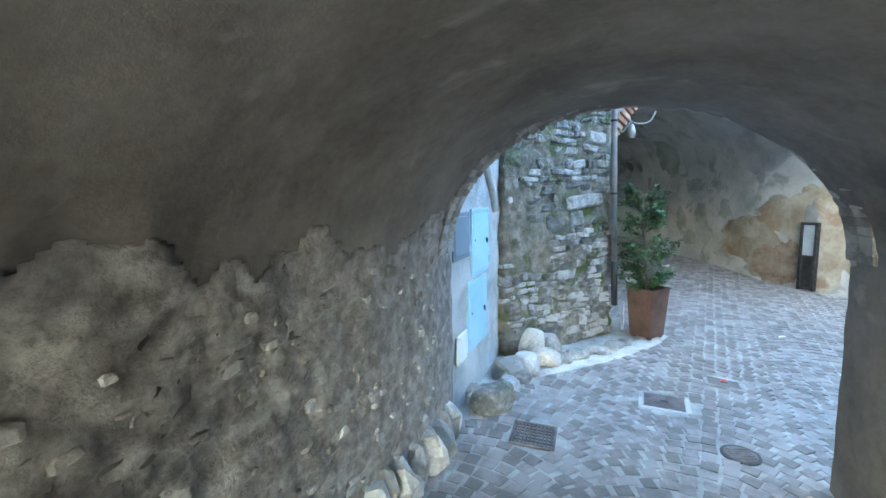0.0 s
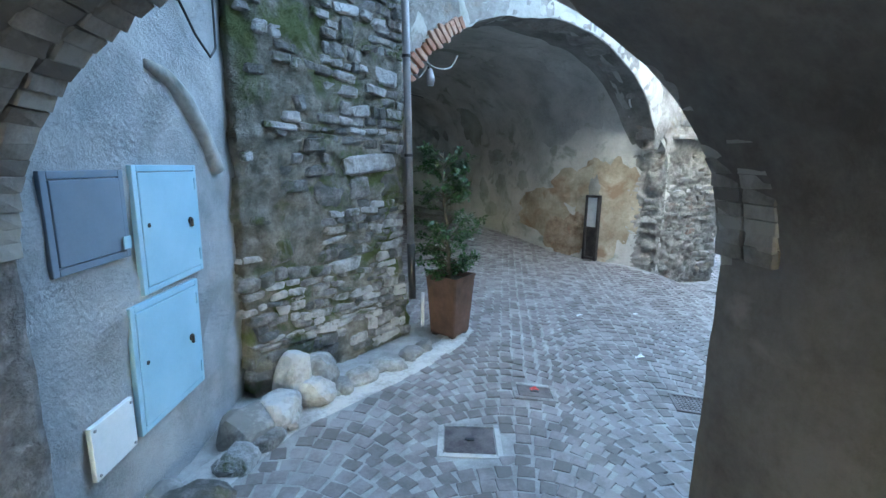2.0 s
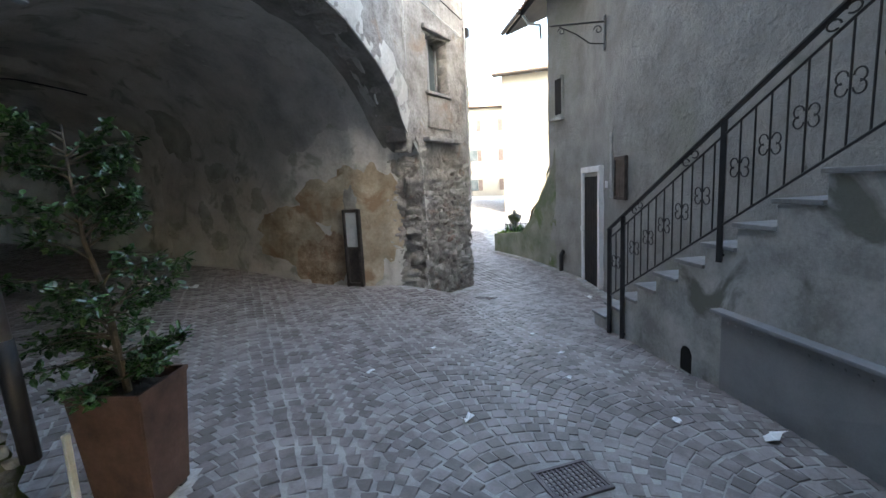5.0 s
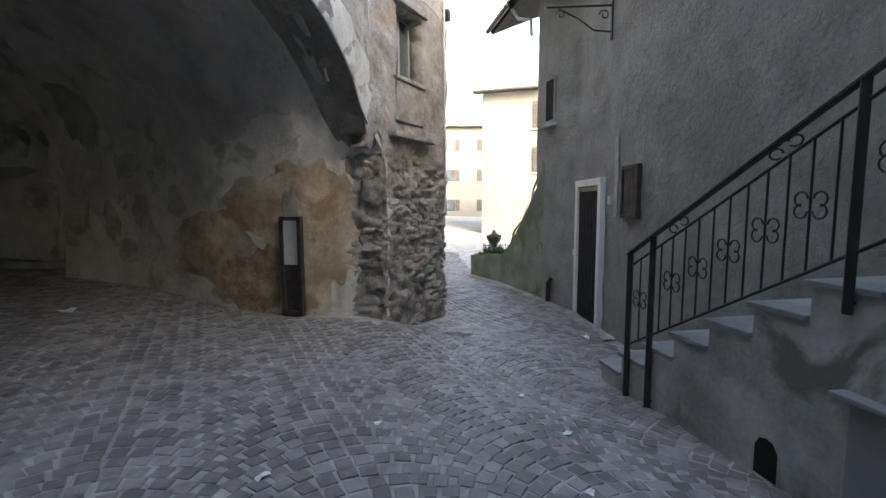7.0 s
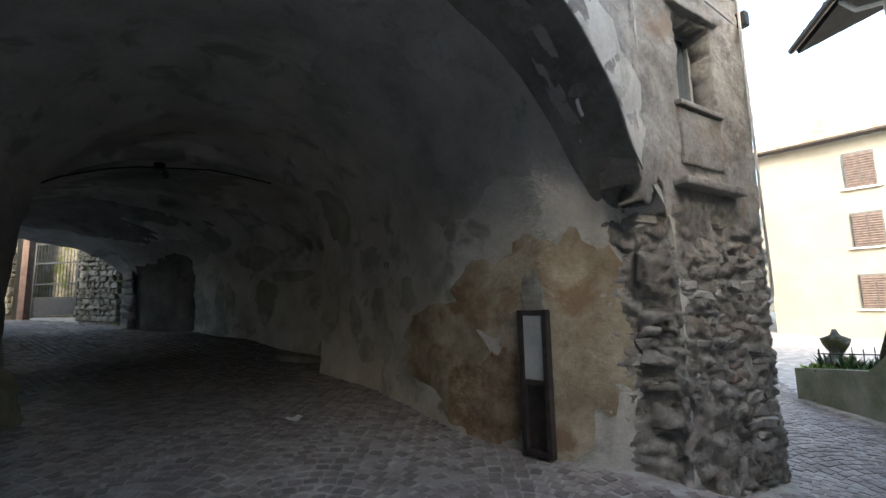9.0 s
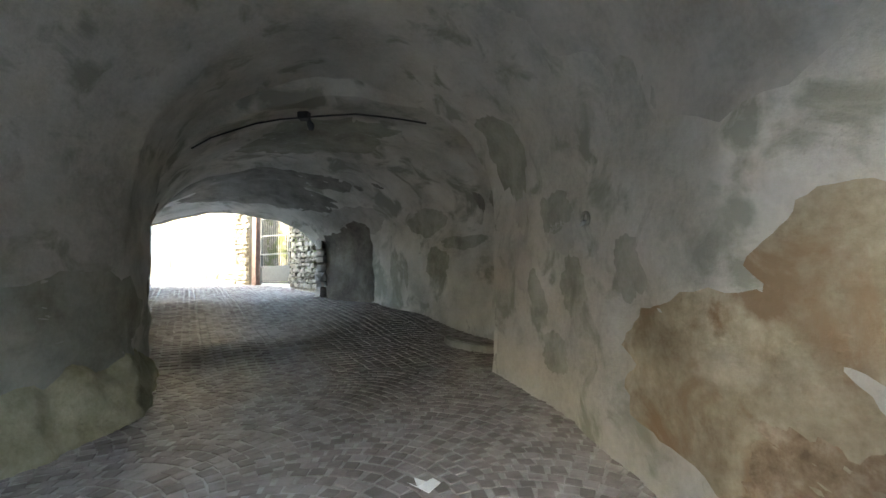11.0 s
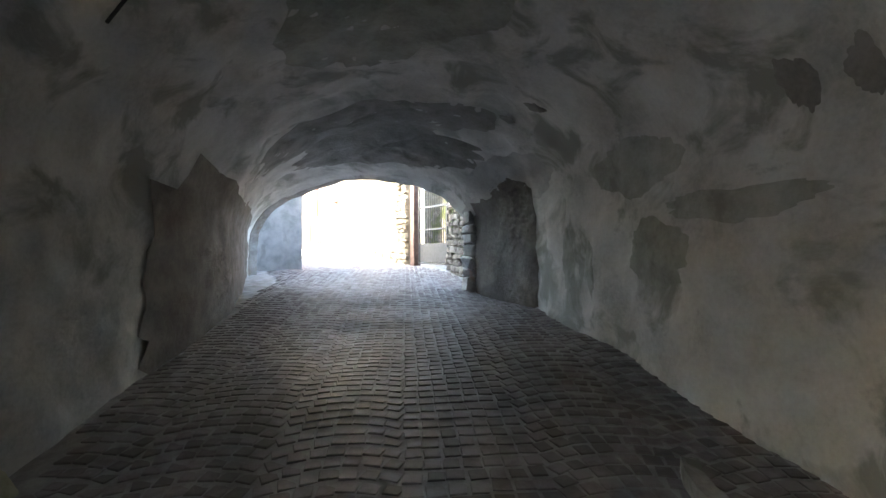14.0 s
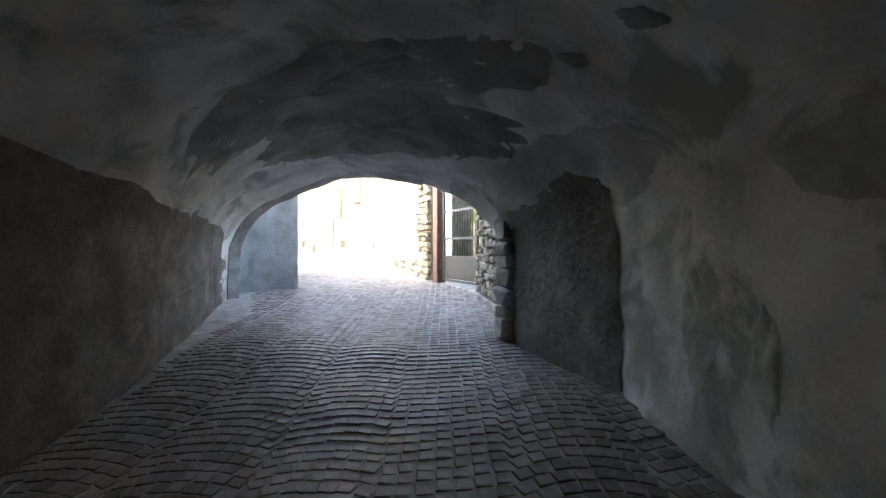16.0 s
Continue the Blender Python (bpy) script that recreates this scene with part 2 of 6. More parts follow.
def box_bm(size, m=None, bevel=0.0):
    bm = bmesh.new()
    add_box(bm, size, m, bevel)
    return bm


def add_tube(bm, pts, r, seg=8, closed_ends=True):
    """A round bar along the points."""
    pts = [Vector(p) for p in pts]
    rings = []
    for i, p in enumerate(pts):
        d = (pts[min(i + 1, len(pts) - 1)] - pts[max(i - 1, 0)]).normalized()
        a = d.orthogonal().normalized() if i == 0 else (ref - ref.dot(d) * d).normalized()
        ref = a
        b = d.cross(a)
        rad = r[i] if isinstance(r, (list, tuple)) else r
        rings.append([bm.verts.new(p + rad * (math.cos(2 * math.pi * k / seg) * a + math.sin(2 * math.pi * k / seg) * b)) for k in range(seg)])
    for ra, rb in zip(rings, rings[1:]):
        for k in range(seg):
            bm.faces.new((ra[k], ra[(k + 1) % seg], rb[(k + 1) % seg], rb[k]))
    if closed_ends:
        bm.faces.new(rings[0][::-1])
        bm.faces.new(rings[-1])


def tube_bm(pts, r, seg=8):
    bm = bmesh.new()
    add_tube(bm, pts, r, seg)
    return bm


def grid(name, f, nu, nv, mat, parent=None, label="", smooth=True, thick=0.0, flip=False, hole=None):
    """A sheet of nu by nv quads through f(u, v), 0 to 1, given depth by a solidify modifier."""
    vs = [f(i / nu, j / nv) for i in range(nu + 1) for j in range(nv + 1)]
    k = nv + 1
    fs = []
    for i in range(nu):
        for j in range(nv):
            if hole and hole((i + 0.5) / nu, (j + 0.5) / nv):
                continue
            q = (i * k + j, (i + 1) * k + j, (i + 1) * k + j + 1, i * k + j + 1)
            fs.append(q[::-1] if flip else q)
    ob = mesh_ob(name, vs, fs, mat, parent, label, smooth)
    if thick:
        md = ob.modifiers.new("depth", "SOLIDIFY")
        md.thickness, md.offset = thick, -1
        if nv < 150:
            es = ob.modifiers.new("edges", "EDGE_SPLIT")
            es.split_angle = math.radians(80)
    return ob


def fbm(p, s, n=3):
    v, a = 0.0, 1.0
    q = Vector(p) * s
    for _ in range(n):
        v += a * noise.noise(q)
        q = q * 2.03
        a *= 0.5
    return v


def stones_relief(p, s):
    """Height of a rubble face: rounded cells with deep joints."""
    q = Vector((p[0] * s, p[1] * s, p[2] * s * 1.9))
    q += 0.3 * noise.noise_vector(q * 0.8)
    d, c = noise.voronoi(q)
    return min(1.0, (d[1] - d[0]) * 4.0) * (0.45 + 0.5 * noise.noise(c[0] * 3.1) + 0.12 * noise.noise(Vector(p) * 14))


# ================= ground =================
LEVELS = np.array([(0.5, 0, 0.35), (0.9, 2, 0.28), (1.1, 3.6, 0.2), (2.5, 3.5, 0.14), (2.2, 4.4, 0.02), (1.3, 4.6, 0.1), (2.6, 5.7, 0.10), (4.3, 5.2, -0.05),
    (4.1, 4.5, -0.04), (5.3, 3.5, -0.03), (6.8, 4.9, -0.15), (7.4, 5.5, -0.26), (8.8, 6.2, -0.32), (10.2, 6.8, -0.38), (8.5, 8.2, -0.46), (6.5, 8.6, -0.06),
    (4.5, 10.3, 0.06), (2.1, 12.6, -0.03), (5.2, 13.1, 0.02), (4.6, 14.3, 0.06), (1.3, 15.2, 0.12), (0.9, 16.2, 0.13), (3.4, 17.4, 0.28), (0.6, 17.5, 0.23), (0.0, 18.6, 0.33),
    (2.9, 18.1, 0.36), (0.84, 19.7, 0.38), (-1.7, 18.2, 0.38), (-4.3, 20.7, 0.5), (-2.7, 23.6, 0.46)])
FAR = np.array([(-4.8, 19.3, 0.42), (13, 10.5, -0.45), (25, 17, -0.5), (-9.5, 29, 0.48), (-14, 32, 0.5), (60, 40, -0.6), (-40, 60, 0.6), (-30, -30, 0.4), (40, -30, -0.4), (0.5, -8, 0.6)])
LEVELS = np.vstack([LEVELS, FAR])


def fall(x, y):
    """The general slope of the place: up the covered street, slightly down to the east."""
    return -0.115 - 0.014 * max(-16, min(30, x)) + 0.033 * max(-4, min(34, y))


def gz(x, y):
    d2 = (LEVELS[:, 0] - x) ** 2 + (LEVELS[:, 1] - y) ** 2 + 0.35
    w = d2 ** -1.6
    return float((w * LEVELS[:, 2]).sum() / w.sum()) + fall(x, y)


def ground_sheet():
    xs = list(np.concatenate([np.linspace(-400, -16, 10), np.arange(-14, 16, 0.25), np.linspace(17, 60, 25), np.linspace(70, 600, 9)]))
    ys = list(np.concatenate([np.linspace(-400, -6, 10), np.arange(-4, 30, 0.25), np.linspace(31, 60, 20), np.linspace(70, 600, 9)]))
    vs = [(x, y, gz(x, y) + 0.007) for x in xs for y in ys]
    k = len(ys)
    fs = [(i * k + j, (i + 1) * k + j, (i + 1) * k + j + 1, i * k + j + 1) for i in range(len(xs) - 1) for j in range(k - 1)]
    ob = mesh_ob("ground", vs, fs, M_JOINT, smooth=True)
    return tagged(ob, "sandy grey ground and joints under the cobbles", "ground", kind="structure")


GROUND = ground_sheet()


# ================= walls: shared shapes =================
def ell(x, c, half, spring, rise):
    k = 1 - ((x - c) / half) ** 2
    return spring + rise * math.sqrt(k) if k > 0 else None


def wall_strip(name, pts, zlow, ztop, mat, amp=0.015, sc=3.0, step=0.12, thick=0.35, label="", rel=None, zstep=None, flip=False, parent=None, hole=None):
    """A wall along the points of the plan; zlow(x, y) and ztop are its lower and upper ends. rel(p) adds relief towards the open side."""
    segs = []
    for a, b in zip(pts, pts[1:]):
        a, b = Vector(a), Vector(b)
        n = max(1, round((b - a).length / step))
        segs += [a.lerp(b, i / n) for i in range(n)]
    segs.append(Vector(pts[-1]))
    nv = max(2, round((ztop - min(zlow(*p) for p in segs)) / (zstep or step)))
    normals = []
    for i, p in enumerate(segs):
        d = (segs[min(i + 1, len(segs) - 1)] - segs[max(i - 1, 0)]).normalized()
        normals.append(Vector((d.y, -d.x)) * (-1 if flip else 1))
    vs = []
    for p, n in zip(segs, normals):
        z0 = zlow(p.x, p.y)
        for j in range(nv + 1):
            z = z0 + (ztop - z0) * j / nv
            q = Vector((p.x, p.y, z))
            h = amp * fbm(q, sc) + (rel(q) if rel else 0.0)
            vs.append((p.x + n.x * h, p.y + n.y * h, z))
    k = nv + 1
    fs = []
    for i in range(len(segs) - 1):
        for j in range(nv):
            f = (i * k + j, (i + 1) * k + j, (i + 1) * k + j + 1, i * k + j + 1)
            if hole and hole(0.5 * (segs[i].x + segs[i + 1].x), 0.5 * (vs[f[0]][2] + vs[f[3]][2])):
                continue
            fs.append(f[::-1] if flip else f)
    ob = mesh_ob(name, vs, fs, mat, parent, "", True)
    md = ob.modifiers.new("depth", "SOLIDIFY")
    md.thickness, md.offset = thick, -1
    if not rel:
        es = ob.modifiers.new("edges", "EDGE_SPLIT")
        es.split_angle = math.radians(80)
    if not parent:
        tagged(ob, label, "wall", kind="structure")
    return ob


def below(x, y):
    return gz(x, y) - 0.15


# ---- plan ----
A1L, A1R = Vector((0.56, 3.62)), Vector((2.80, 3.24))      # mouth of the first passage
D1 = Vector((0.23, 0.973))                                  # its axis
M0, M1 = Vector((1.02, 5.08)), Vector((2.26, 5.97))         # mossy wall
F0, F1, F2, F3 = Vector((2.3, 6.31)), Vector((6.87, 8.13)), Vector((7.4, 8.25)), Vector((9.05, 8.5))
SD, SN = Vector((-0.68, -0.733)), Vector((0.733, -0.68))    # along and across the outside stairs
S0 = Vector((7.38, 5.576))
HB = Vector((8.62, 5.58))
HD = Vector((10.25, 6.9))
HE = Vector((12.35, 10.2))


# ---- first passage: walls and low vault ----
def mouth_z(k):
    """Height of the low arch at the fraction k of its width; the left leg stands 5 cm in."""
    c = (k - 0.5) / (0.48 if k < 0.5 else 0.5)
    return 1.42 + 0.89 * math.sqrt(max(0.0, 1 - c * c))


def passage_point(s, v, lift=0.0):
    """s metres back from the mouth, v from the left foot (0) over the crown to the right foot (1)."""
    back = Vector((A1L.x, A1L.y)) - D1 * s
    backr = Vector((A1R.x, A1R.y)) - D1 * s
    spring = 1.42
    if v < 0.25:
        k, z = 0.02, below(back.x, back.y) + (mouth_z(0.02) + fall(back.x, back.y) - below(back.x, back.y)) * v / 0.25
    elif v > 0.75:
        k, z = 1.0, below(backr.x, backr.y) + (spring + fall(backr.x, backr.y) - below(backr.x, backr.y)) * (1 - v) / 0.25
    else:
        a = math.pi * (1 - (v - 0.25) / 0.5)
        k = 0.5 + (0.48 if math.cos(a) < 0 else 0.5) * math.cos(a)
        z = 1.42 + 0.89 * math.sin(a) + fall(*back.lerp(backr, k))
    p = back.lerp(backr, k)
    q = Vector((p.x, p.y, z))
    inward = Vector(((back.lerp(backr, 0.5) - p).x, (back.lerp(backr, 0.5) - p).y, 1.0 - z)).normalized()
    h = 0.025 * fbm(q, 1.6) + 0.010 * fbm(q, 6) + (0.012 * fbm(q, 6) + 0.012 * fbm(q, 17, 2)) * max(0.0, min(1.0, (0.36 - v) / 0.1))
    if v < 0.4:
        h += 0.04 * stones_relief(q, 9.0) * max(0.0, min(1.0, (1.6 - z) / 0.6))
    return q + inward * ((h - 0.09) * max(0.0, min(1.0, (s - 0.36) / 1.2)) + 0.006 * fbm(q, 8) + lift)


pas = grid("wall_passage", lambda u, v: passage_point(u * 7.0, v * 0.36, 0.007), 260, 150, M_PASSAGE, thick=0.25, flip=True, hole=lambda u, v: v * 0.36 > 0.29 + 0.05 * noise.noise((u * 11, 3.0, 0)) + 0.02 * noise.noise((u * 60, v * 14, 5.0)))
tagged(pas, "rough grey-brown rendered wall of a covered passage with stones showing", "passage wall", kind="structure")
# darker render above the wall's ragged edge, toned down for the vault's shade
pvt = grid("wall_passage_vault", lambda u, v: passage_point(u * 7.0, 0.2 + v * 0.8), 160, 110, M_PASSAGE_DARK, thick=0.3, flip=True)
tagged(pvt, "dark rendered vault and wall of a low covered passage, shade in its colour", "passage vault", kind="structure")

# south building: face round the mouth, seen from the square
def mouth_low(x, y):
    t = (Vector((x, y)) - A1L).dot((A1R - A1L).normalized()) / (A1R - A1L).length
    if -0.05 <= t <= 1.05:
        return mouth_z(t) + fall(x, y)
    return below(x, y)


wall_strip("wall_south_building", [A1L, A1R], mouth_low, 7.5, M_FACADE, step=0.06, zstep=0.3, thick=0.05, label="grey rendered wall above the arched passage mouth", flip=True, amp=0.008)
wall_strip("wall_south_return", [A1R + Vector((0.16, -0.02)), (4.2, 2.6), (4.55, 2.1)], below, 7.5, M_FACADE, label="grey rendered wall beside the passage mouth", flip=True, thick=0.06)

# whitewashed wall with the service boxes
WE = Vector((0.945, 5.12))                                  # far end of the whitewashed wall
UW = (WE - A1L).normalized()
wall_strip("wall_whitewashed", [A1L - UW * 0.12, WE + UW * 0.1], below, 7.5, M_WHITEWASH, step=0.05, zstep=0.05, amp=0.018, sc=5, label="rough whitewashed rendered wall with service boxes")


# ---- mossy wall backing ----
def batter(q):
    return 0.10 * max(0.0, 0.9 - q.z) + 0.05 * stones_relief(q, 8.0) - 0.05 + 0.016 * fbm(q, 16, 2)


moss = wall_strip("wall_mossy", [M0, M1, (2.2, 6.35)], below, 7.5, M_MORTAR, step=0.035, zstep=0.045, amp=0.02, sc=4, label="old rubble stone wall overgrown with moss", rel=batter)


# ---- facade with the great arch ----
def great_arch_low(x, y):
    z = ell(x, 4.55, 2.35, 1.9, 1.5)
    return z + fall(x, y) if z else below(x, y)


ws = wall_strip("wall_arch_facade", [F0, F1], lambda x, y: great_arch_low(x, y) if x < 6.88 else below(x, y), 7.5, M_FACADE, step=0.05, zstep=0.05, amp=0.012, sc=9, thick=0.4, label="weathered grey rendered facade over a wide dark archway")


def eroded(q):
    k = max(0.0, min(1.0, (2.15 - q.z + 0.35 * fbm(q, 1.7)) / 0.25))
    k *= max(0.0, min(1.0, (q.x - F1.x - 0.05) / 0.3))
    return k * (0.10 * stones_relief(q, 4.6) + 0.035 * stones_relief(q, 11.0) - 0.07) + 0.012 * fbm(q, 9) + 0.008 * fbm(q, 24, 2)


wall_strip("wall_corner_tower", [F1, F2, F3 - Vector((0.25, 0.03)), F3 + Vector((0, 0.12)), F3 + Vector((0.2, 0.55))], below, 7.5, M_FACADE, step=0.024, zstep=0.03, amp=0.03, sc=2.5, thick=0.25, label="corner of an old house, render fallen away from its rubble", rel=eroded, hole=lambda x, z: (abs(x - 7.84) < 0.3 and 2.95 < z < 3.86) or (x < 7.2 and z < 2.12 + 0.12 * math.sin(x * 17)))
JAMB = [Vector((6.80, 8.58)), Vector((6.95, 8.45)), Vector((7.18, 8.27)), Vector((7.30, 8.24))]


def eroded_jamb(q):
    return 0.09 * stones_relief(q, 4.6) + 0.035 * stones_relief(q, 11.0) - 0.06 + 0.012 * fbm(q, 9)


wall_strip("wall_jamb", JAMB, below, 2.45, M_FACADE, step=0.024, zstep=0.03, amp=0.03, sc=2.5, thick=0.2, label="worn rubble corner of the archway, render fallen away", rel=eroded_jamb)
wall_strip("wall_corner_side", [F3 + Vector((0.2, 0.5)), F3 + Vector((0.6, 1.4)), F3 + Vector((2.6, 5.0))], below, 7.5, M_FACADE, step=0.1, amp=0.03, sc=2.5, thick=0.25, label="grey rendered side of the old corner house")

# ---- second passage: stations along it ----
# left foot, right foot, spring left, spring right, crown
V1 = [((2.2, 6.27), (6.9, 8.14), 1.9, 1.9, 3.4), ((1.75, 8.3), (6.45, 8.85), 1.9, 1.95, 3.5), ((1.9, 10.2), (5.98, 9.9), 1.8, 1.95, 3.55), ((1.9, 11.6), (5.66, 11.5), 1.7, 1.95, 3.5), ((1.3, 12.75), (5.18, 13.1), 1.7, 1.95, 3.5)]
V2 = [((1.1, 12.95), (5.75, 13.3), 1.7, 2.0, 3.35), ((0.1, 14.3), (5.4, 14.75), 1.65, 2.0, 3.4), ((-1.3, 16.2), (4.15, 16.45), 1.55, 1.95, 3.35), ((-2.7, 17.5), (2.8, 18.15), 1.4, 1.85, 3.1), ((-4.7, 19.3), (1.1, 19.55), 1.25, 1.4, 2.62)]


def station(V, s):
    s = max(0.0, min(0.9999, s)) * (len(V) - 1)
    i = int(s)
    f = s - i
    a, b = V[i], V[i + 1]
    mixv = lambda p, q: p + (q - p) * f
    lf, rf = Vector(a[0]).lerp(Vector(b[0]), f), Vector(a[1]).lerp(Vector(b[1]), f)
    return lf, rf, mixv(a[2], b[2]) + fall(*lf), mixv(a[3], b[3]) + fall(*rf), mixv(a[4], b[4]) + fall(*lf.lerp(rf, 0.5))


def vault_point(V, s, v, lift=0.0, rough=1.0):
    lf, rf, sl, sr, cr = station(V, s)
    if v < 0.25:
        g = below(lf.x, lf.y)
        k, z = 0.0, g + (sl - g) * v / 0.25
    elif v > 0.75:
        g = below(rf.x, rf.y)
        k, z = 1.0, g + (sr - g) * (1 - v) / 0.25
    else:
        a = math.pi * (1 - (v - 0.25) / 0.5)
        k = 0.5 + 0.5 * math.cos(a)
        base = sl + (sr - sl) * k
        z = base + (cr - base) * math.sin(a)
    p = lf.lerp(rf, k)
    q = Vector((p.x, p.y, z))
    mid = lf.lerp(rf, 0.5)
    inward = Vector((mid.x - p.x, mid.y - p.y, 1.2 - z)).normalized()
    h = 0.07 * fbm(q, 0.9) + 0.02 * fbm(q, 4)
    if V is V2 or v < 0.3:
        h += 0.03 * fbm(q, 2.2)
    if V is V1 and v > 0.6 and s < 0.27:
        ease = lambda a: max(0.0, min(1.0, a)) ** 2 * (3 - 2 * max(0.0, min(1.0, a)))
        q += Vector((0.93, 0.24, 0)) * (0.15 * ease((0.27 - s) / 0.12) + 0.26 * ease((0.14 - s) / 0.1)) * ease((2.45 - z) / 0.6)
    return q + inward * (h * rough + lift)


M_VAULT1 = surface("archway_render", [(0.34, 0.338, 0.31), (0.50, 0.495, 0.46), (0.62, 0.61, 0.58)], scale=1.3, bump=0.8, fine=26, contrast=0.8, bump_dist=0.025, stain=(0.32, 0.325, 0.285), stain_scale=2.2, stain_amount=0.3)
tv1 = grid("wall_archway_vault", lambda u, v: vault_point(V1, u, v), 120, 120, M_VAULT1, thick=0.4)
tagged(tv1, "soot-grey rendered walls and barrel vault of the archway", "vault", kind="structure")
tv2 = grid("wall_tunnel_vault", lambda u, v: vault_point(V2, u, v), 130, 120, M_PLASTER_DARK, thick=0.4)
tagged(tv2, "dark uneven rendered vault of the covered street", "vault", kind="structure")
rib = grid("wall_vault_step", lambda u, v: vault_point(V1, 1.0, v).lerp(vault_point(V2, 0.0, v), u), 6, 120, M_PLASTER_DARK, thick=0.1)
tagged(rib, "rendered step where the two vaults meet", "vault", kind="structure")
# wall above and beside the far mouth
def exit_face(u, v):
    p = vault_point(V2, 1.0, v)
    lf, rf, *_ = station(V2, 1.0)
    mid = lf.lerp(rf, 0.5)
    out = Vector((mid.x + (p.x - mid.x) * 1.45, mid.y + (p.y - mid.y) * 1.45, p.z if p.z < 1 else 1 + (p.z - 1) * 2.6))
    return p.lerp(out, u) + Vector((0, 0.02, 0))


ef = grid("wall_far_mouth", exit_face, 8, 120, M_FACADE, thick=-0.25)
tagged(ef, "grey rendered wall round the far mouth of the tunnel", "wall", kind="structure")


# ---- grey house beside the stairs ----
HC = Vector((10.9, 7.92))
SW = HB + SD * 6.0
wall_strip("wall_grey_house", [HC, HD, HB, SW], below, 5.35, M_HOUSE, step=0.12, zstep=0.12, amp=0.018, sc=3, thick=0.35, label="tall grey rendered house wall", flip=False)
wall_strip("wall_grey_house_side", [HC + Vector((5.5, -3.2)), HC + Vector((0.0, 0.0))], below, 5.35, M_HOUSE, step=0.4, label="grey rendered side wall of the house", flip=False)


def roof_slab(name, corners, thick, label, mat=M_ROOFTILE):
    """A sloping roof of rounded tile rows over a board, from four corners: eave left, eave right, ridge right, ridge left."""
    a, b, c, d = [Vector(p) for p in corners]
    top = empty(name, Matrix.Translation(a))
    n = (b - a).cross(d - a).normalized()
    bm = bmesh.new()
    vs = [bm.verts.new(p - a + n * k) for k in (-thick, 0.0) for p in (a, b, c, d)]
    for f in ((0, 3, 2, 1), (4, 5, 6, 7), (0, 1, 5, 4), (1, 2, 6, 5), (2, 3, 7, 6), (3, 0, 4, 7)):
        bm.faces.new([vs[i] for i in f])
    part("roof_board", bm, M_DOORDARK, top)
    rows = max(4, round((b - a).length / 0.2))
    bm = bmesh.new()
    for i in range(rows):
        f0, f1 = i / rows, (i + 1) / rows
        w = (b - a).length / rows
        prof = [(0, 0.0), (0.2, 0.035), (0.5, 0.055), (0.8, 0.035), (1.0, 0.0)]
        lo = [bm.verts.new(a.lerp(b, f0 + (f1 - f0) * p) + n * (0.005 + h) - a - (d - a).normalized() * 0.05) for p, h in prof]
        hi = [bm.verts.new(d.lerp(c, f0 + (f1 - f0) * p) + n * (0.005 + h) - a) for p, h in prof]
        for k in range(4):
            bm.faces.new((lo[k], lo[k + 1], hi[k + 1], hi[k]))
        bm.faces.new(lo[::-1])
    part("roof_tiles", bm, mat, top)
    return tagged(top, label, "roof", kind="structure")


def mass(name, poly, z0, z1, mat, label):
    """The closed upper body of a building over a footprint."""
    bm = bmesh.new()
    lo = [bm.verts.new((x, y, z0)) for x, y in poly]
    hi = [bm.verts.new((x, y, z1)) for x, y in poly]
    bm.faces.new(lo[::-1])
    bm.faces.new(hi)
    for i in range(len(poly)):
        j = (i + 1) % len(poly)
        bm.faces.new((lo[i], lo[j], hi[j], hi[i]))
    return tagged(part(name, bm, mat), label, "building", kind="structure")


# house over the passage; its unseen height of 12 m is set to block the sun
mass("building_south", [(-6, -3.0), (2.9, -3.7), (4.9, 1.9), (3.95, 2.42), (2.8, 3.0), (0.35, 3.25), (0.7, 4.9), (-2.5, 6.2), (-6, 5)], 2.85, 12.0, M_FACADE, "unseen upper storeys over the first passage, made tall to shade the square")
mass("building_archway", [(-2.4, 6.4), (0.6, 5.5), (1.8, 6.4), (2.0, 6.75), (6.7, 8.6), (8.4, 8.75), (9.1, 10.0), (11.0, 13.6), (6.2, 20.5), (1.2, 20.9), (-3.9, 20.0), (-4.5, 18)], 4.45, 7.6, M_FACADE, "upper storeys of the house over the archway")
# added out of view: blocks sun from the far-mouth wall and street houses
mass("archway_sun_block", [(-4, 19.5), (1.2, 20.7), (6.1, 20.3), (10.7, 13.6), (9.0, 10.5), (6.7, 10.0), (2, 9), (-2, 12), (-4.4, 18)], 7.65, 12.5, M_FACADE, "unseen block added over the archway house to keep sun off the streets")
mass("building_grey_house", [(11.0, 7.5), (10.6, 6.75), (8.9, 5.4), (4.9, 1.3), (9.5, -3.5), (16.0, 4.6)], 4.6, 5.3, M_HOUSE, "upper part of the grey house")
roof_slab("roof_grey_house", [(11.75, 9.45, 5.08), (4.3, 1.3, 5.08), (8.0, -2.0, 7.3), (15.6, 5.6, 7.3)], 0.1, "tiled roof of the grey house with dark boarded eaves")

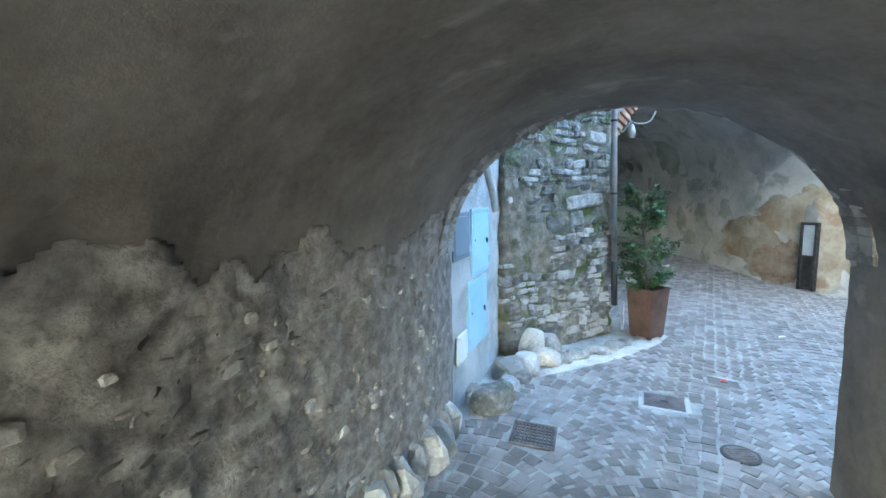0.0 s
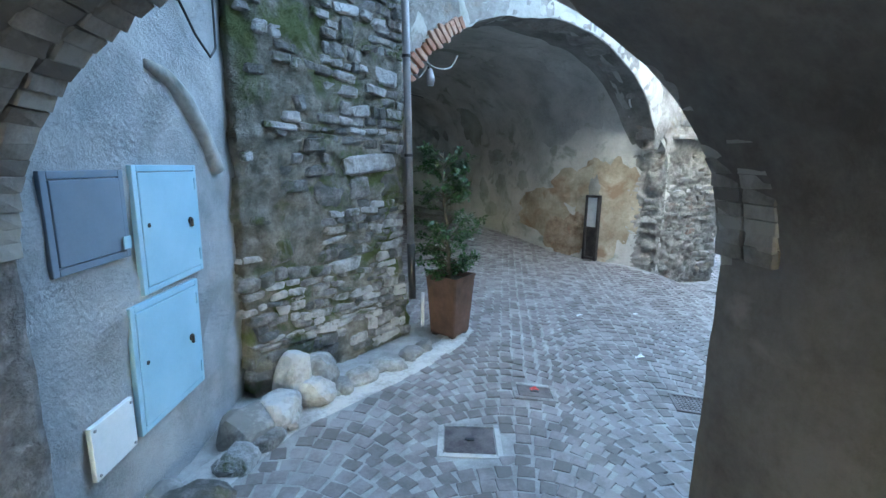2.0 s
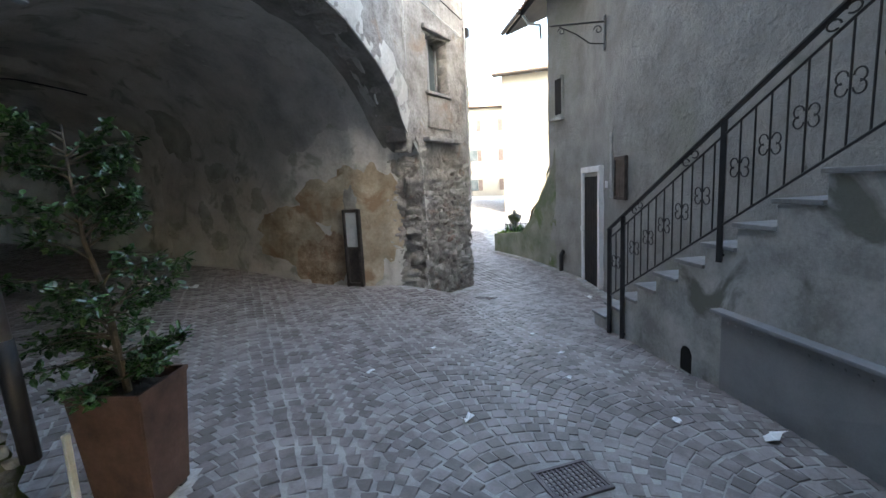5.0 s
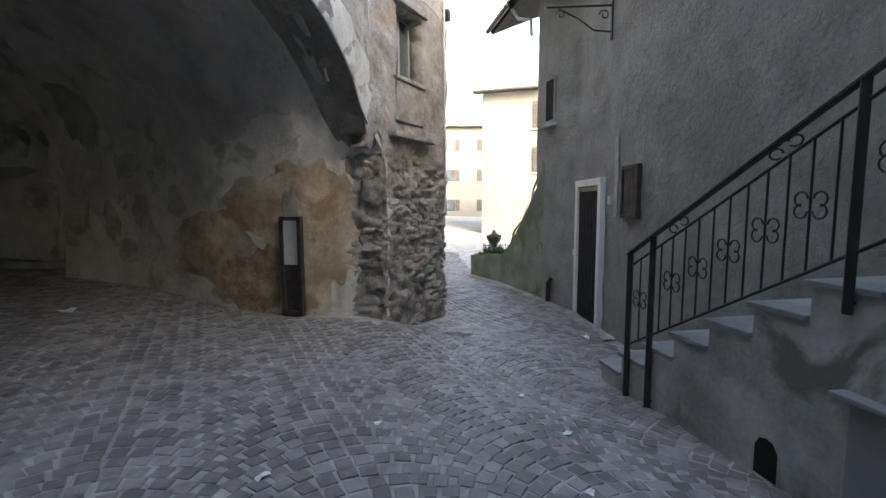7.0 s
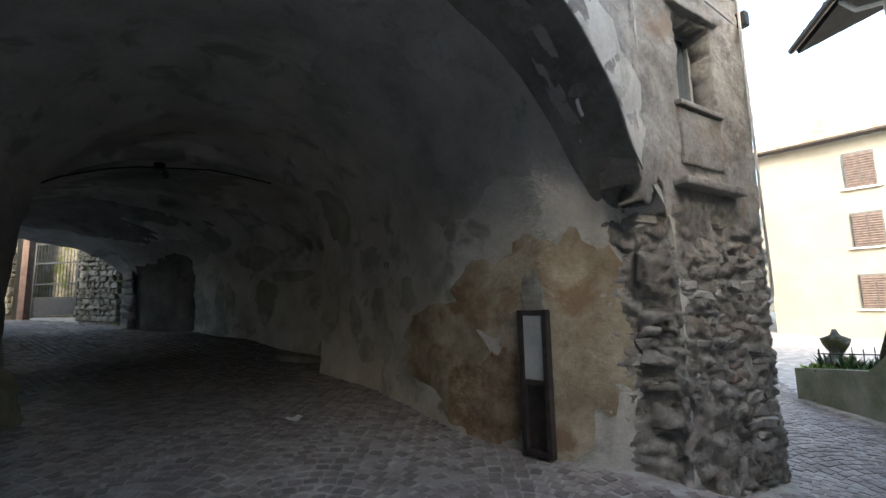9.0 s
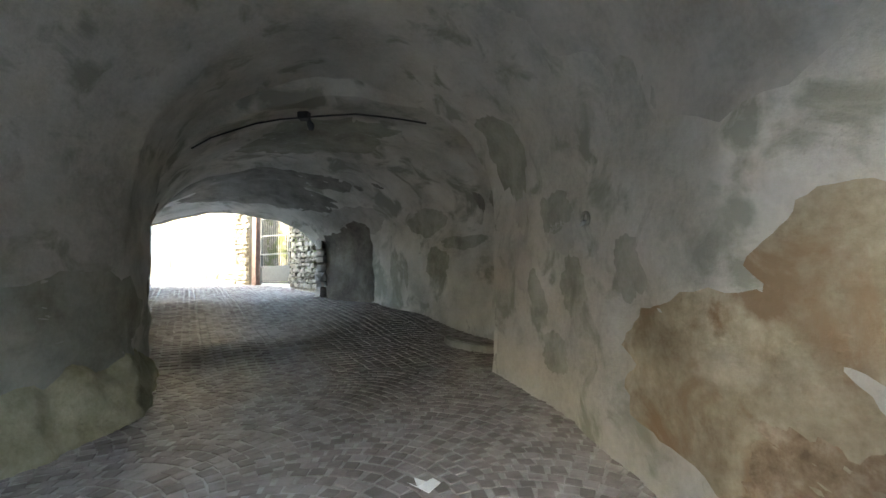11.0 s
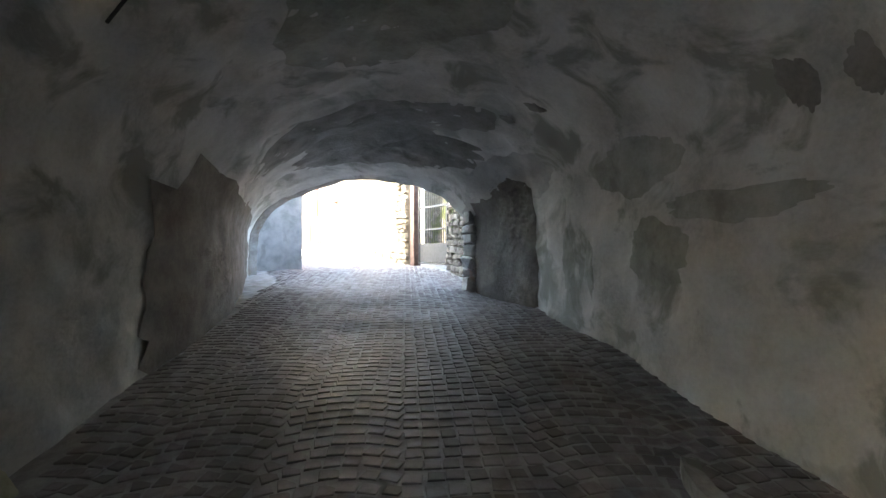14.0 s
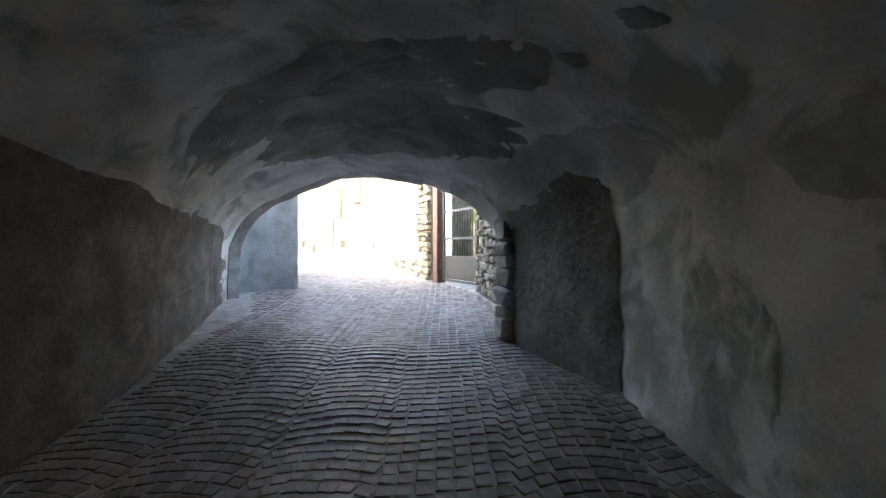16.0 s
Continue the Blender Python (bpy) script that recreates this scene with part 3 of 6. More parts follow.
# sloping parapet and low flower wall along the street
pd = (HE - HD).normalized()
PA, PB, PC = Vector((10.82, 7.8)), Vector((11.61, 9.05)), Vector((12.47, 10.41))
bm = bmesh.new()
nrm = Vector((pd.y, -pd.x))
prof = [(PA - pd * 0.1, 2.3), (PA, 1.85), (PA.lerp(PB, 0.35), 1.2), (PA.lerp(PB, 0.7), 0.62), (PB, 0.3), (PC, 0.12)]
rows = []
for p, z in prof:
    g = gz(p.x, p.y) - 0.2
    rows.append([bm.verts.new((p.x, p.y, g)), bm.verts.new((p.x, p.y, z)), bm.verts.new((p.x + nrm.x * 0.25, p.y + nrm.y * 0.25, z)), bm.verts.new((p.x + nrm.x * 0.25, p.y + nrm.y * 0.25, g))])
for r0, r1 in zip(rows, rows[1:]):
    for k in range(4):
        bm.faces.new((r0[k], r0[(k + 1) % 4], r1[(k + 1) % 4], r1[k]))
bm.faces.new(rows[0][::-1])
bm.faces.new(rows[-1])
M_MOSSWALL = surface("green_stained_render", [(0.13, 0.15, 0.10), (0.21, 0.22, 0.17), (0.28, 0.285, 0.24)], scale=1.6, bump=0.5, fine=20, stain=(0.12, 0.155, 0.07), stain_scale=1.3, stain_amount=0.4)
tagged(part("parapet_wall", bm, M_MOSSWALL), "sloping green-stained parapet wall of outdoor steps", "wall", kind="structure")
mass("terrace_fill", [(11.75, 9.0), (12.6, 10.35), (14.6, 9.6), (13.4, 7.2), (11.3, 7.9)], -0.7, 0.05, M_MORTAR, "raised planting bed behind the low wall")

# ---- outside stairs: plastered body, slabs and landing ----
RISE, RUN, NSTEP, Z1 = 0.178, 0.315, 11, -0.085
WID = 0.86


def stair_at(s, w, z):
    p = S0 + SD * s + SN * w
    return Vector((p.x, p.y, z))


stair = empty("outside_stairs", Matrix.Translation(stair_at(0, 0, gz(S0.x, S0.y))))
so = stair.matrix_world.translation
for k in range(NSTEP + 1):
    s0, s1 = k * RUN + 0.02, (k + 1) * RUN + 0.02 if k < NSTEP else 5.6
    bm = bmesh.new()
    q = [[bm.verts.new(stair_at(s, w, z) - so) for s, w in ((s0, 0.0), (s1, 0.0), (s1, WID), (s0, WID))] for z in (-0.9, Z1 + k * RISE - 0.03)]
    bm.faces.new((q[0][0], q[0][3], q[0][2], q[0][1]))
    bm.faces.new((q[1][0], q[1][1], q[1][2], q[1][3]))
    for a in range(4):
        b = (a + 1) % 4
        bm.faces.new((q[0][a], q[0][b], q[1][b], q[1][a]))
    bmesh.ops.recalc_face_normals(bm, faces=bm.faces[:])
    part("step", bm, M_CONCRETE, stair, "stained grey plaster")
ang = math.atan2(SD.y, SD.x)
for k in range(NSTEP + 1):
    ln = RUN + 0.03 if k < NSTEP else 2.2
    c = stair_at(k * RUN + ln / 2 - 0.015, WID / 2 - 0.012, Z1 + k * RISE - 0.015) - so
    part("tread", box_bm((ln, WID + 0.02, 0.032), Matrix.Translation(c) @ Matrix.Rotation(ang, 4, "Z"), 0.006), M_SLAB, stair, "pale grey stone slab")
tagged(stair, "outside stairs of stained grey plaster with stone slab treads", "stairs")

# ---- street beyond: houses ----
FH0, FHD = Vector((25.9, 19.1)), Vector((0.343, -0.939))


def far_house():
    t = empty("house", Matrix.Translation((FH0.x, FH0.y, -0.6)))
    o = t.matrix_world.translation
    nrm = Vector((0.939, 0.343))
    def P(a, d, z):
        q = FH0 + FHD * a + nrm * d
        return Vector((q.x, q.y, z)) - o
    bm = bmesh.new()
    vs = [bm.verts.new(P(a, d, z)) for z in (-0.8, 7.9) for a, d in ((0.5, 0), (14, 0), (14, 9), (0.5, 9))]
    for f in ((0, 1, 2, 3), (7, 6, 5, 4), (0, 4, 5, 1), (1, 5, 6, 2), (2, 6, 7, 3), (3, 7, 4, 0)):
        bm.faces.new([vs[i] for i in f])
    bmesh.ops.recalc_face_normals(bm, faces=bm.faces[:])
    part("wall", bm, M_CREAM, t)
    rot = Matrix.Rotation(math.atan2(FHD.y, FHD.x), 4, "Z")
    for col in (3.95, 7.6, 11.2):
        for z, h in ((6.5, 1.45), (3.97, 1.38), (1.43, 1.33)):
            w = part("window", box_bm((1.0, 0.12, h + 0.1), Matrix.Translation(P(col, -0.01, z)) @ rot, 0.01), M_GLASSDARK, t)
            for sgn in (-1, 1):
                bm = bmesh.new()
                m = Matrix.Translation(P(col + sgn * 0.235, -0.09, z)) @ rot
                add_box(bm, (0.45, 0.04, h), m, 0.005)
                zig = []
                for sl in range(25):
                    zz = -h / 2 + 0.08 + sl * (h - 0.16) / 24
                    yy = -0.022 - (0.03 if sl % 2 else 0.0)
                    zig.append([bm.verts.new(m @ Vector((sx * 0.2, yy, zz))) for sx in (-1, 1)])
                for r0, r1 in zip(zig, zig[1:]):
                    bm.faces.new((r0[0], r0[1], r1[1], r1[0]))
                part("shutter", bm, M_SHUTTER, w, "closed brown louvred shutter")
            part("sill", box_bm((1.3, 0.2, 0.05), Matrix.Translation(P(col, -0.06, z - h / 2 - 0.06)) @ rot, 0.008), M_WHITEPAINT, w)
    a = P(-0.1, -0.6, 8.05)
    b = P(14.5, -0.6, 8.05)
    bm = bmesh.new()
    rows = 70
    for i in range(rows):
        p0, p1 = a.lerp(b, i / rows), a.lerp(b, (i + 1) / rows)
        up = P(0, 4.5, 9.6) - P(0, -0.6, 8.05)
        prof = [(0, 0.0), (0.25, 0.05), (0.5, 0.07), (0.75, 0.05), (1.0, 0.0)]
        lo = [bm.verts.new(p0.lerp(p1, f) + Vector((0, 0, h))) for f, h in prof]
        hi = [bm.verts.new(p0.lerp(p1, f) + Vector((0, 0, h)) + up) for f, h in prof]
        lowr = [bm.verts.new(v.co - Vector((0, 0, 0.1))) for v in (lo[0], lo[4])]
        for k in range(4):
            bm.faces.new((lo[k], lo[k + 1], hi[k + 1], hi[k]))
        bm.faces.new((lowr[0], lowr[1], lo[4], lo[3], lo[2], lo[1], lo[0]))
    part("roof", bm, M_ROOFTILE, t)
    part("eave", box_bm((14.4, 0.6, 0.1), Matrix.Translation(P(7.2, -0.3, 7.95)) @ rot, 0.01), M_WOOD_DARK, t)
    part("chimney", box_bm((0.5, 0.5, 1.0), Matrix.Translation(P(2.6, 3.0, 9.4)) @ rot, 0.03), M_REDBRICK, t)
    return tagged(t, "cream rendered house of three storeys with brown shutters", "house")


far_house()


def plain_house(name, p0, p1, depth, h, mat, label, cols, storeys, first, gap, wsize=(0.8, 1.1), shut=M_SHUTTER, side=1, over=0.5):
    """A street house: wall along p0-p1, storeys of windows with shutters, tiled roof."""
    p0, p1 = Vector(p0), Vector(p1)
    d = (p1 - p0).normalized()
    ln = (p1 - p0).length
    n = Vector((d.y, -d.x)) * side
    z0 = -0.8
    t = empty(name, Matrix.Translation((p0.x, p0.y, z0)))
    o = t.matrix_world.translation
    def P(a, e, z):
        q = p0 + d * a + n * e
        return Vector((q.x, q.y, z)) - o
    bm = bmesh.new()
    vs = [bm.verts.new(P(a, e, z)) for z in (z0, h) for a, e in ((0, 0), (ln, 0), (ln, -depth), (0, -depth))]
    for f in ((0, 1, 2, 3), (7, 6, 5, 4), (0, 4, 5, 1), (1, 5, 6, 2), (2, 6, 7, 3), (3, 7, 4, 0)):
        bm.faces.new([vs[i] for i in f])
    bmesh.ops.recalc_face_normals(bm, faces=bm.faces[:])
    part("wall", bm, mat, t)
    rot = Matrix.Rotation(math.atan2(d.y, d.x), 4, "Z")
    for i in range(cols):
        for j in range(storeys):
            a = ln * (i + 0.5) / cols
            z = first + j * gap
            w = part("window", box_bm((wsize[0], 0.1, wsize[1]), Matrix.Translation(P(a, 0.0, z)) @ rot, 0.01), M_GLASSDARK, t)
            for sg in (-1, 1):
                part("shutter", box_bm((wsize[0] * 0.5, 0.05, wsize[1]), Matrix.Translation(P(a + sg * wsize[0] * 0.78, 0.05, z)) @ rot, 0.01), shut, w)
    bm = bmesh.new()
    up = P(0, -depth / 2, h + depth * 0.2) - P(0, over, h)
    rows = max(6, round(ln / 0.22))
    for i in range(rows):
        q0, q1 = P(ln * i / rows, over, h), P(ln * (i + 1) / rows, over, h)
        prof = [(0, 0.0), (0.25, 0.05), (0.5, 0.07), (0.75, 0.05), (1.0, 0.0)]
        lo = [bm.verts.new(q0.lerp(q1, f) + Vector((0, 0, e))) for f, e in prof]
        hi = [bm.verts.new(q0.lerp(q1, f) + Vector((0, 0, e)) + up) for f, e in prof]
        for k in range(4):
            bm.faces.new((lo[k], lo[k + 1], hi[k + 1], hi[k]))
        a0 = [bm.verts.new(v.co - Vector((0, 0, 0.08))) for v in (lo[0], lo[4])]
        bm.faces.new((a0[0], a0[1], lo[4], lo[3], lo[2], lo[1], lo[0]))
    part("roof", bm, M_ROOFTILE, t)
    part("eave", box_bm((ln, over, 0.07), Matrix.Translation(P(ln / 2, over / 2, h - 0.06)) @ rot, 0.01), M_SHUTTER, t)
    return tagged(t, label, "house")


plain_house("house", (13.2, 14.3), (33.0, 27.5), 6, 6.6, M_ORANGE, "pale house along the sunny street with orange eaves", 7, 2, 1.6, 2.7, side=1)
plain_house("house", (41.5, 26.0), (35.5, 34.0), 6, 9.0, M_CREAM, "house closing the street with brown shutters", 3, 3, 1.4, 2.9, side=-1)

# ---- beyond the far mouth ----
wall_strip("wall_mouth_left", [(-4.5, 18.95), (-5.35, 19.75), (-5.2, 20.0), (-4.36, 20.75), (-8.5, 23.4)], below, 3.3, M_WHITEWASH, step=0.12, label="rounded rendered wall outside the far mouth", thick=0.3)
wall_strip("wall_sunlit", [(-24, 33.2), (-21, 32.7), (-13, 31.55), (-8.25, 27.9), (-2.85, 23.75)], below, 8.5, M_SUNWALL, step=0.2, amp=0.03, sc=1.5, label="sunlit pale rendered house wall", thick=0.4)
wall_strip("wall_gate_pier", [(-0.78, 22.54), (0.88, 20.81), (1.32, 19.76)], below, 4.2, M_MORTAR, step=0.08, label="rubble stone wall beside the iron gate", rel=lambda q: 0.06 * stones_relief(q, 4.5))
wall_strip("wall_gate_court", [(-3.07, 25.16), (0.75, 23.71)], below, 4.0, M_MORTAR, step=0.3, label="shaded rubble wall of the court behind the gate")


# ---- hill ----
def hill():
    vs, fs = [], []
    nu, nv = 60, 14
    for i in range(nu + 1):
        a = radians(-35 + 125 * i / nu)
        for j in range(nv + 1):
            r = 90 + j * 12
            h = -1 + 46 * (j / nv) ** 1.3 * (0.6 + 0.25 * math.sin(a * 3 + 1)) + 2.5 * noise.noise((math.cos(a) * r * 0.06, math.sin(a) * r * 0.06, 3.1))
            vs.append((20 + r * math.cos(a), 15 + r * math.sin(a), h))
    k = nv + 1
    for i in range(nu):
        for j in range(nv):
            fs.append((i * k + j, i * k + j + 1, (i + 1) * k + j + 1, (i + 1) * k + j))
    ob = mesh_ob("backdrop_hill", vs, fs, M_HILLGREEN, smooth=True)
    return tagged(ob, "wooded hillside behind the roofs", "hill", kind="structure")


hill()


# ================= square: things =================
def frame_m(origin, along, out):
    """A pose with x along, y out of the wall and z up."""
    a = Vector((along[0], along[1], 0)).normalized()
    o = Vector((out[0], out[1], 0)).normalized()
    m = Matrix(((a.x, o.x, 0, origin[0]), (a.y, o.y, 0, origin[1]), (0, 0, 1, origin[2]), (0, 0, 0, 1)))
    return m


UN = Vector((UW.y, -UW.x))


def on_white(y, z, proud=0.012):
    """A pose on the whitewashed wall at that y: x along the wall, y out of it."""
    p = A1L + UW * ((y - A1L.y) / UW.y) + UN * proud
    return frame_m((p.x, p.y, z + fall(p.x, p.y)), UW, UN)


def service_box(y0, y1, z0, z1, mat, label, tilt=0.0, hinges=True):
    t = empty("service_box", on_white((y0 + y1) / 2, (z0 + z1) / 2, 0.012 if hinges else 0.002) @ Matrix.Rotation(tilt, 4, "Y"))
    w, h = (y1 - y0) / UW.y, z1 - z0
    bm = bmesh.new()
    for s in (-1, 1):
        add_box(bm, (0.028, 0.024, h), Matrix.Translation((s * (w / 2 - 0.014), 0.0, 0)), 0.004)
        add_box(bm, (w - 0.056, 0.024, 0.028), Matrix.Translation((0, 0.0, s * (h / 2 - 0.014))), 0.004)
    part("frame", bm, mat, t)
    part("door", box_bm((w - 0.062, 0.02, h - 0.062), Matrix.Translation((0, 0.005, 0)), 0.004), mat, t)
    if hinges:
        for s in (-1, 1):
            part("hinge", tube_bm([(w / 2 - 0.03, 0.014, s * h * 0.33 - 0.03), (w / 2 - 0.03, 0.014, s * h * 0.33 + 0.03)], 0.008), mat, t)
        bm = tube_bm([(w * 0.3, 0.01, 0.0), (w * 0.3, 0.022, 0.0)], 0.018, 12)
        add_box(bm, (0.012, 0.012, 0.04), Matrix.Translation((w * 0.3, 0.024, -0.01)), 0.002)
        part("lock", bm, M_IRON, t, "small dark lock")
        part("vent", tube_bm([(-w * 0.36, 0.01, 0.02), (-w * 0.36, 0.018, 0.02)], 0.01, 8), M_IRON, t)
    return tagged(t, label, "utility box", "service boxes")


service_box(4.20, 4.70, 1.11, 1.665, M_BLUE, "pale blue steel service box set in whitewashed wall")
service_box(4.09, 4.62, 0.515, 1.085, M_BLUE, "pale blue steel service box tilted slightly in the wall", tilt=0.02)
service_box(3.78, 4.16, 1.31, 1.66, M_GREYBOX, "slate grey steel service box with a sticker", hinges=False)
wp = empty("cover_panel", on_white(3.93, 0.64, 0.02))
part("plate", box_bm((0.235, 0.02, 0.215), None, 0.004), M_WHITEPANEL, wp)
for sx in (-1, 1):
    for sz in (-1, 1):
        part("screw", tube_bm([(sx * 0.1, 0.008, sz * 0.09), (sx * 0.1, 0.014, sz * 0.09)], 0.006, 8), M_GREYMETAL, wp)
tagged(wp, "small white cover panel screwed to whitewashed wall", "cover panel")
# sticker on the slate box
st = empty("sticker", on_white(4.12, 1.37, 0.03))
part("label_sheet", box_bm((0.045, 0.003, 0.05), None, 0.0), M_BLUE, st)
tagged(st, "pale blue sticker on a slate grey box", "sticker")

# half-buried stone hood over the boxes
pts = []
for i in range(14):
    f = i / 13
    y = 4.40 + 0.57 * f
    z = 2.10 - 0.48 * f ** 1.9
    m = on_white(y, z, 0.0)
    pts.append(m.translation)
hood = part("stone_hood", tube_bm(pts, [0.02 + 0.03 * math.sin(min(1, i / 7) * 1.5) for i in range(14)], 10), M_CONCRETE, None, smooth=True)
tagged(hood, "curved grey mortar hood bulging from whitewashed wall", "hood moulding")
cab = part("cable", tube_bm([on_white(4.35, 2.75, 0.02).translation, on_white(4.6, 2.5, 0.03).translation, on_white(4.8, 2.32, 0.03).translation, on_white(4.95, 2.24, 0.03).translation, on_white(5.02, 2.3, 0.03).translation, on_white(5.03, 2.9, 0.03).translation], 0.007, 6), M_IRON)
tagged(cab, "black cable sagging along the whitewashed wall", "cable")


# ---- stones of the mossy wall ----
def stone_mesh(name, mat, seed, cut=0.16, jitter=0.05):
    rnd = random.Random(seed)
    bm = bmesh.new()
    bmesh.ops.create_cube(bm, size=1.0)
    bmesh.ops.bevel(bm, geom=bm.edges[:], offset=cut, segments=1, affect="EDGES")
    off = Vector((seed * 3.7, seed * 1.3, 0))
    skew = [rnd.uniform(-0.3, 0.3) for _ in range(4)]
    for v in bm.verts:
        c = v.co.copy()
        v.co += Vector((rnd.uniform(-1, 1), rnd.uniform(-1, 1), rnd.uniform(-1, 1))) * jitter + 0.12 * noise.noise_vector(c * 1.7 + off)
        v.co.x += skew[0] * c.z * (0.6 if c.x > 0 else -0.4)
        v.co.z += skew[1] * c.x * 0.5 + skew[2] * abs(c.x) * c.z
    me = bpy.data.meshes.new(name)
    bm.to_mesh(me)
    bm.free()
    me.materials.append(mat)
    return me


STONES = [stone_mesh("stone", M_STONE, 10 + i) for i in range(9)]
def rock_mesh(seed, mat):
    bm = bmesh.new()
    bmesh.ops.create_icosphere(bm, subdivisions=3, radius=0.62)
    off = Vector((seed * 2.3, seed * 5.1, 0.7))
    for v in bm.verts:
        c = v.co.copy()
        k = 1 + 0.30 * noise.noise(c * 1.6 + off) + 0.16 * noise.noise(c * 4 + off) + 0.07 * noise.noise(c * 9 + off)
        v.co = c * k
        v.co.z = max(-0.45, min(0.5, v.co.z))
    me = bpy.data.meshes.new("rock")
    bm.to_mesh(me)
    bm.free()
    me.materials.append(mat)
    return me


PALES = [rock_mesh(40 + i, M_STONE_PALE) for i in range(6)]
GREYS = [rock_mesh(50 + i, M_STONE) for i in range(5)]
RUBBLES = [stone_mesh("rubble_stone", M_RUBBLE, 60 + i, 0.18, 0.09) for i in range(8)]


def put(name, me, m, parent=None):
    ob = new(name, me)
    ob.matrix_world = m
    if parent:
        ob.parent = parent
        ob.matrix_parent_inverse = parent.matrix_world.inverted()
    return ob


def lay_courses(a, b, z0f, z1, rnd, wr, hr, skip, fixed=(), gap=0.012):
    """Rows of stones between a and b: yields u, z, width, height."""
    ln = (b - a).length
    z = 0.0
    out = list(fixed)
    zz = z0f
    while zz < z1:
        h = rnd.uniform(*hr)
        u = rnd.uniform(-0.05, 0.05)
        while u < ln - 0.03:
            w = min(rnd.uniform(*wr) * (1.3 if rnd.random() < 0.2 else 1.0), ln - u)
            hh = h * rnd.uniform(0.75, 1.05)
            c, zc = u + w / 2, zz + h / 2 + rnd.uniform(-0.012, 0.012) + 0.035 * noise.noise((u * 2.2, zz * 1.5, 4.0))
            clash = any(abs(c - fu) < (w + fw) / 2 - 0.01 and abs(zc - fz) < (hh + fh) / 2 - 0.008 for fu, fz, fw, fh in fixed)
            if not clash and w > 0.04 and rnd.random() > skip(c / ln, zc):
                out.append((c, zc, w - gap, hh - gap))
            u += w
        zz += h
    return out


rnd = random.Random(5)
MD = (M1 - M0).normalized()
MN = Vector((MD.y, -MD.x))
ML = (M1 - M0).length
FIX = [(1.13, 1.665, 0.62, 0.15), (0.72, 1.42, 0.27, 0.17), (1.0, 1.47, 0.2, 0.15), (1.36, 1.49, 0.22, 0.17), (0.9, 2.62, 0.14, 0.17), (0.28, 1.06, 0.2, 0.17), (0.85, 2.2, 0.36, 0.08), (1.3, 2.36, 0.3, 0.13), (1.0, 1.83, 0.4, 0.09)]
for (u, z, w, h) in lay_courses(M0, M1, 0.12, 3.9, rnd, (0.06, 0.23), (0.035, 0.105), lambda f, z: (0.68 if f < 0.42 else 0.03) if z > 0.95 else 0.12, FIX, gap=0.002):
    p = M0 + MD * u + MN * (0.10 * max(0.0, 0.9 - z) - 0.068 + rnd.uniform(-0.012, 0.012))
    m = frame_m((p.x, p.y, z + fall(p.x, p.y)), MD, MN) @ Matrix.Rotation(rnd.uniform(-0.16, 0.16), 4, "Y") @ Matrix.Rotation(rnd.uniform(-0.12, 0.12), 4, "Z") @ Matrix.Diagonal((w, 0.11, h, 1))
    put("stone", rnd.choice(STONES), m, moss)

# footing rocks along the mossy wall and the passage wall
JAGGED = [stone_mesh("broken_rock", M_STONE_PALE if i % 3 else M_RUBBLE, 140 + i, 0.3, 0.09) for i in range(9)]
ROCKS = [(1.05, 4.62, 0.30, 0.24, 0.2), (1.2, 4.74, 0.28, 0.22, 0.22), (1.38, 4.95, 0.26, 0.2, 0.2), (1.27, 4.98, 0.2, 0.16, 0.4), (1.45, 5.1, 0.22, 0.2, 0.3), (1.02, 4.36, 0.2, 0.14, 0.1), (1.75, 5.16, 0.22, 0.16, 0.12), (1.98, 5.32, 0.25, 0.14, 0.1),
         (2.2, 5.47, 0.2, 0.14, 0.09), (1.6, 5.05, 0.16, 0.12, 0.1), (2.35, 5.6, 0.16, 0.12, 0.08), (0.88, 3.9, 0.30, 0.2, 0.2), (0.74, 4.1, 0.18, 0.14, 0.12), (1.13, 4.52, 0.22, 0.14, 0.1)]
rr = random.Random(8)
for x, y, w, d, h in ROCKS:
    z = gz(x, y)
    m = Matrix.Translation((x, y, z + h * 0.36)) @ Matrix.Rotation(rr.uniform(0, 3), 4, "Z") @ Matrix.Rotation(rr.uniform(-0.25, 0.25), 4, "X") @ Matrix.Diagonal((w, d, h, 1))
    tagged(put("rock", rr.choice(PALES + GREYS), m), "pale rough rock at the foot of the old wall", "rock", "footing rocks")
    for _ in range(2):
        q = 0.5 + 0.2 * rr.random()
        px, py = x + rr.uniform(-0.1, 0.06), y + rr.uniform(-0.06, 0.1)
        m = Matrix.Translation((px, py, gz(px, py) + h * q * 0.3)) @ Matrix.Rotation(rr.uniform(0, 3), 4, "Z") @ Matrix.Rotation(rr.uniform(-0.5, 0.5), 4, "X") @ Matrix.Diagonal((w * q, d * q, h * q, 1))
        tagged(put("rock", rr.choice(PALES + JAGGED), m), "broken chunk of pale rock at the foot of the old wall", "rock", "footing rocks")
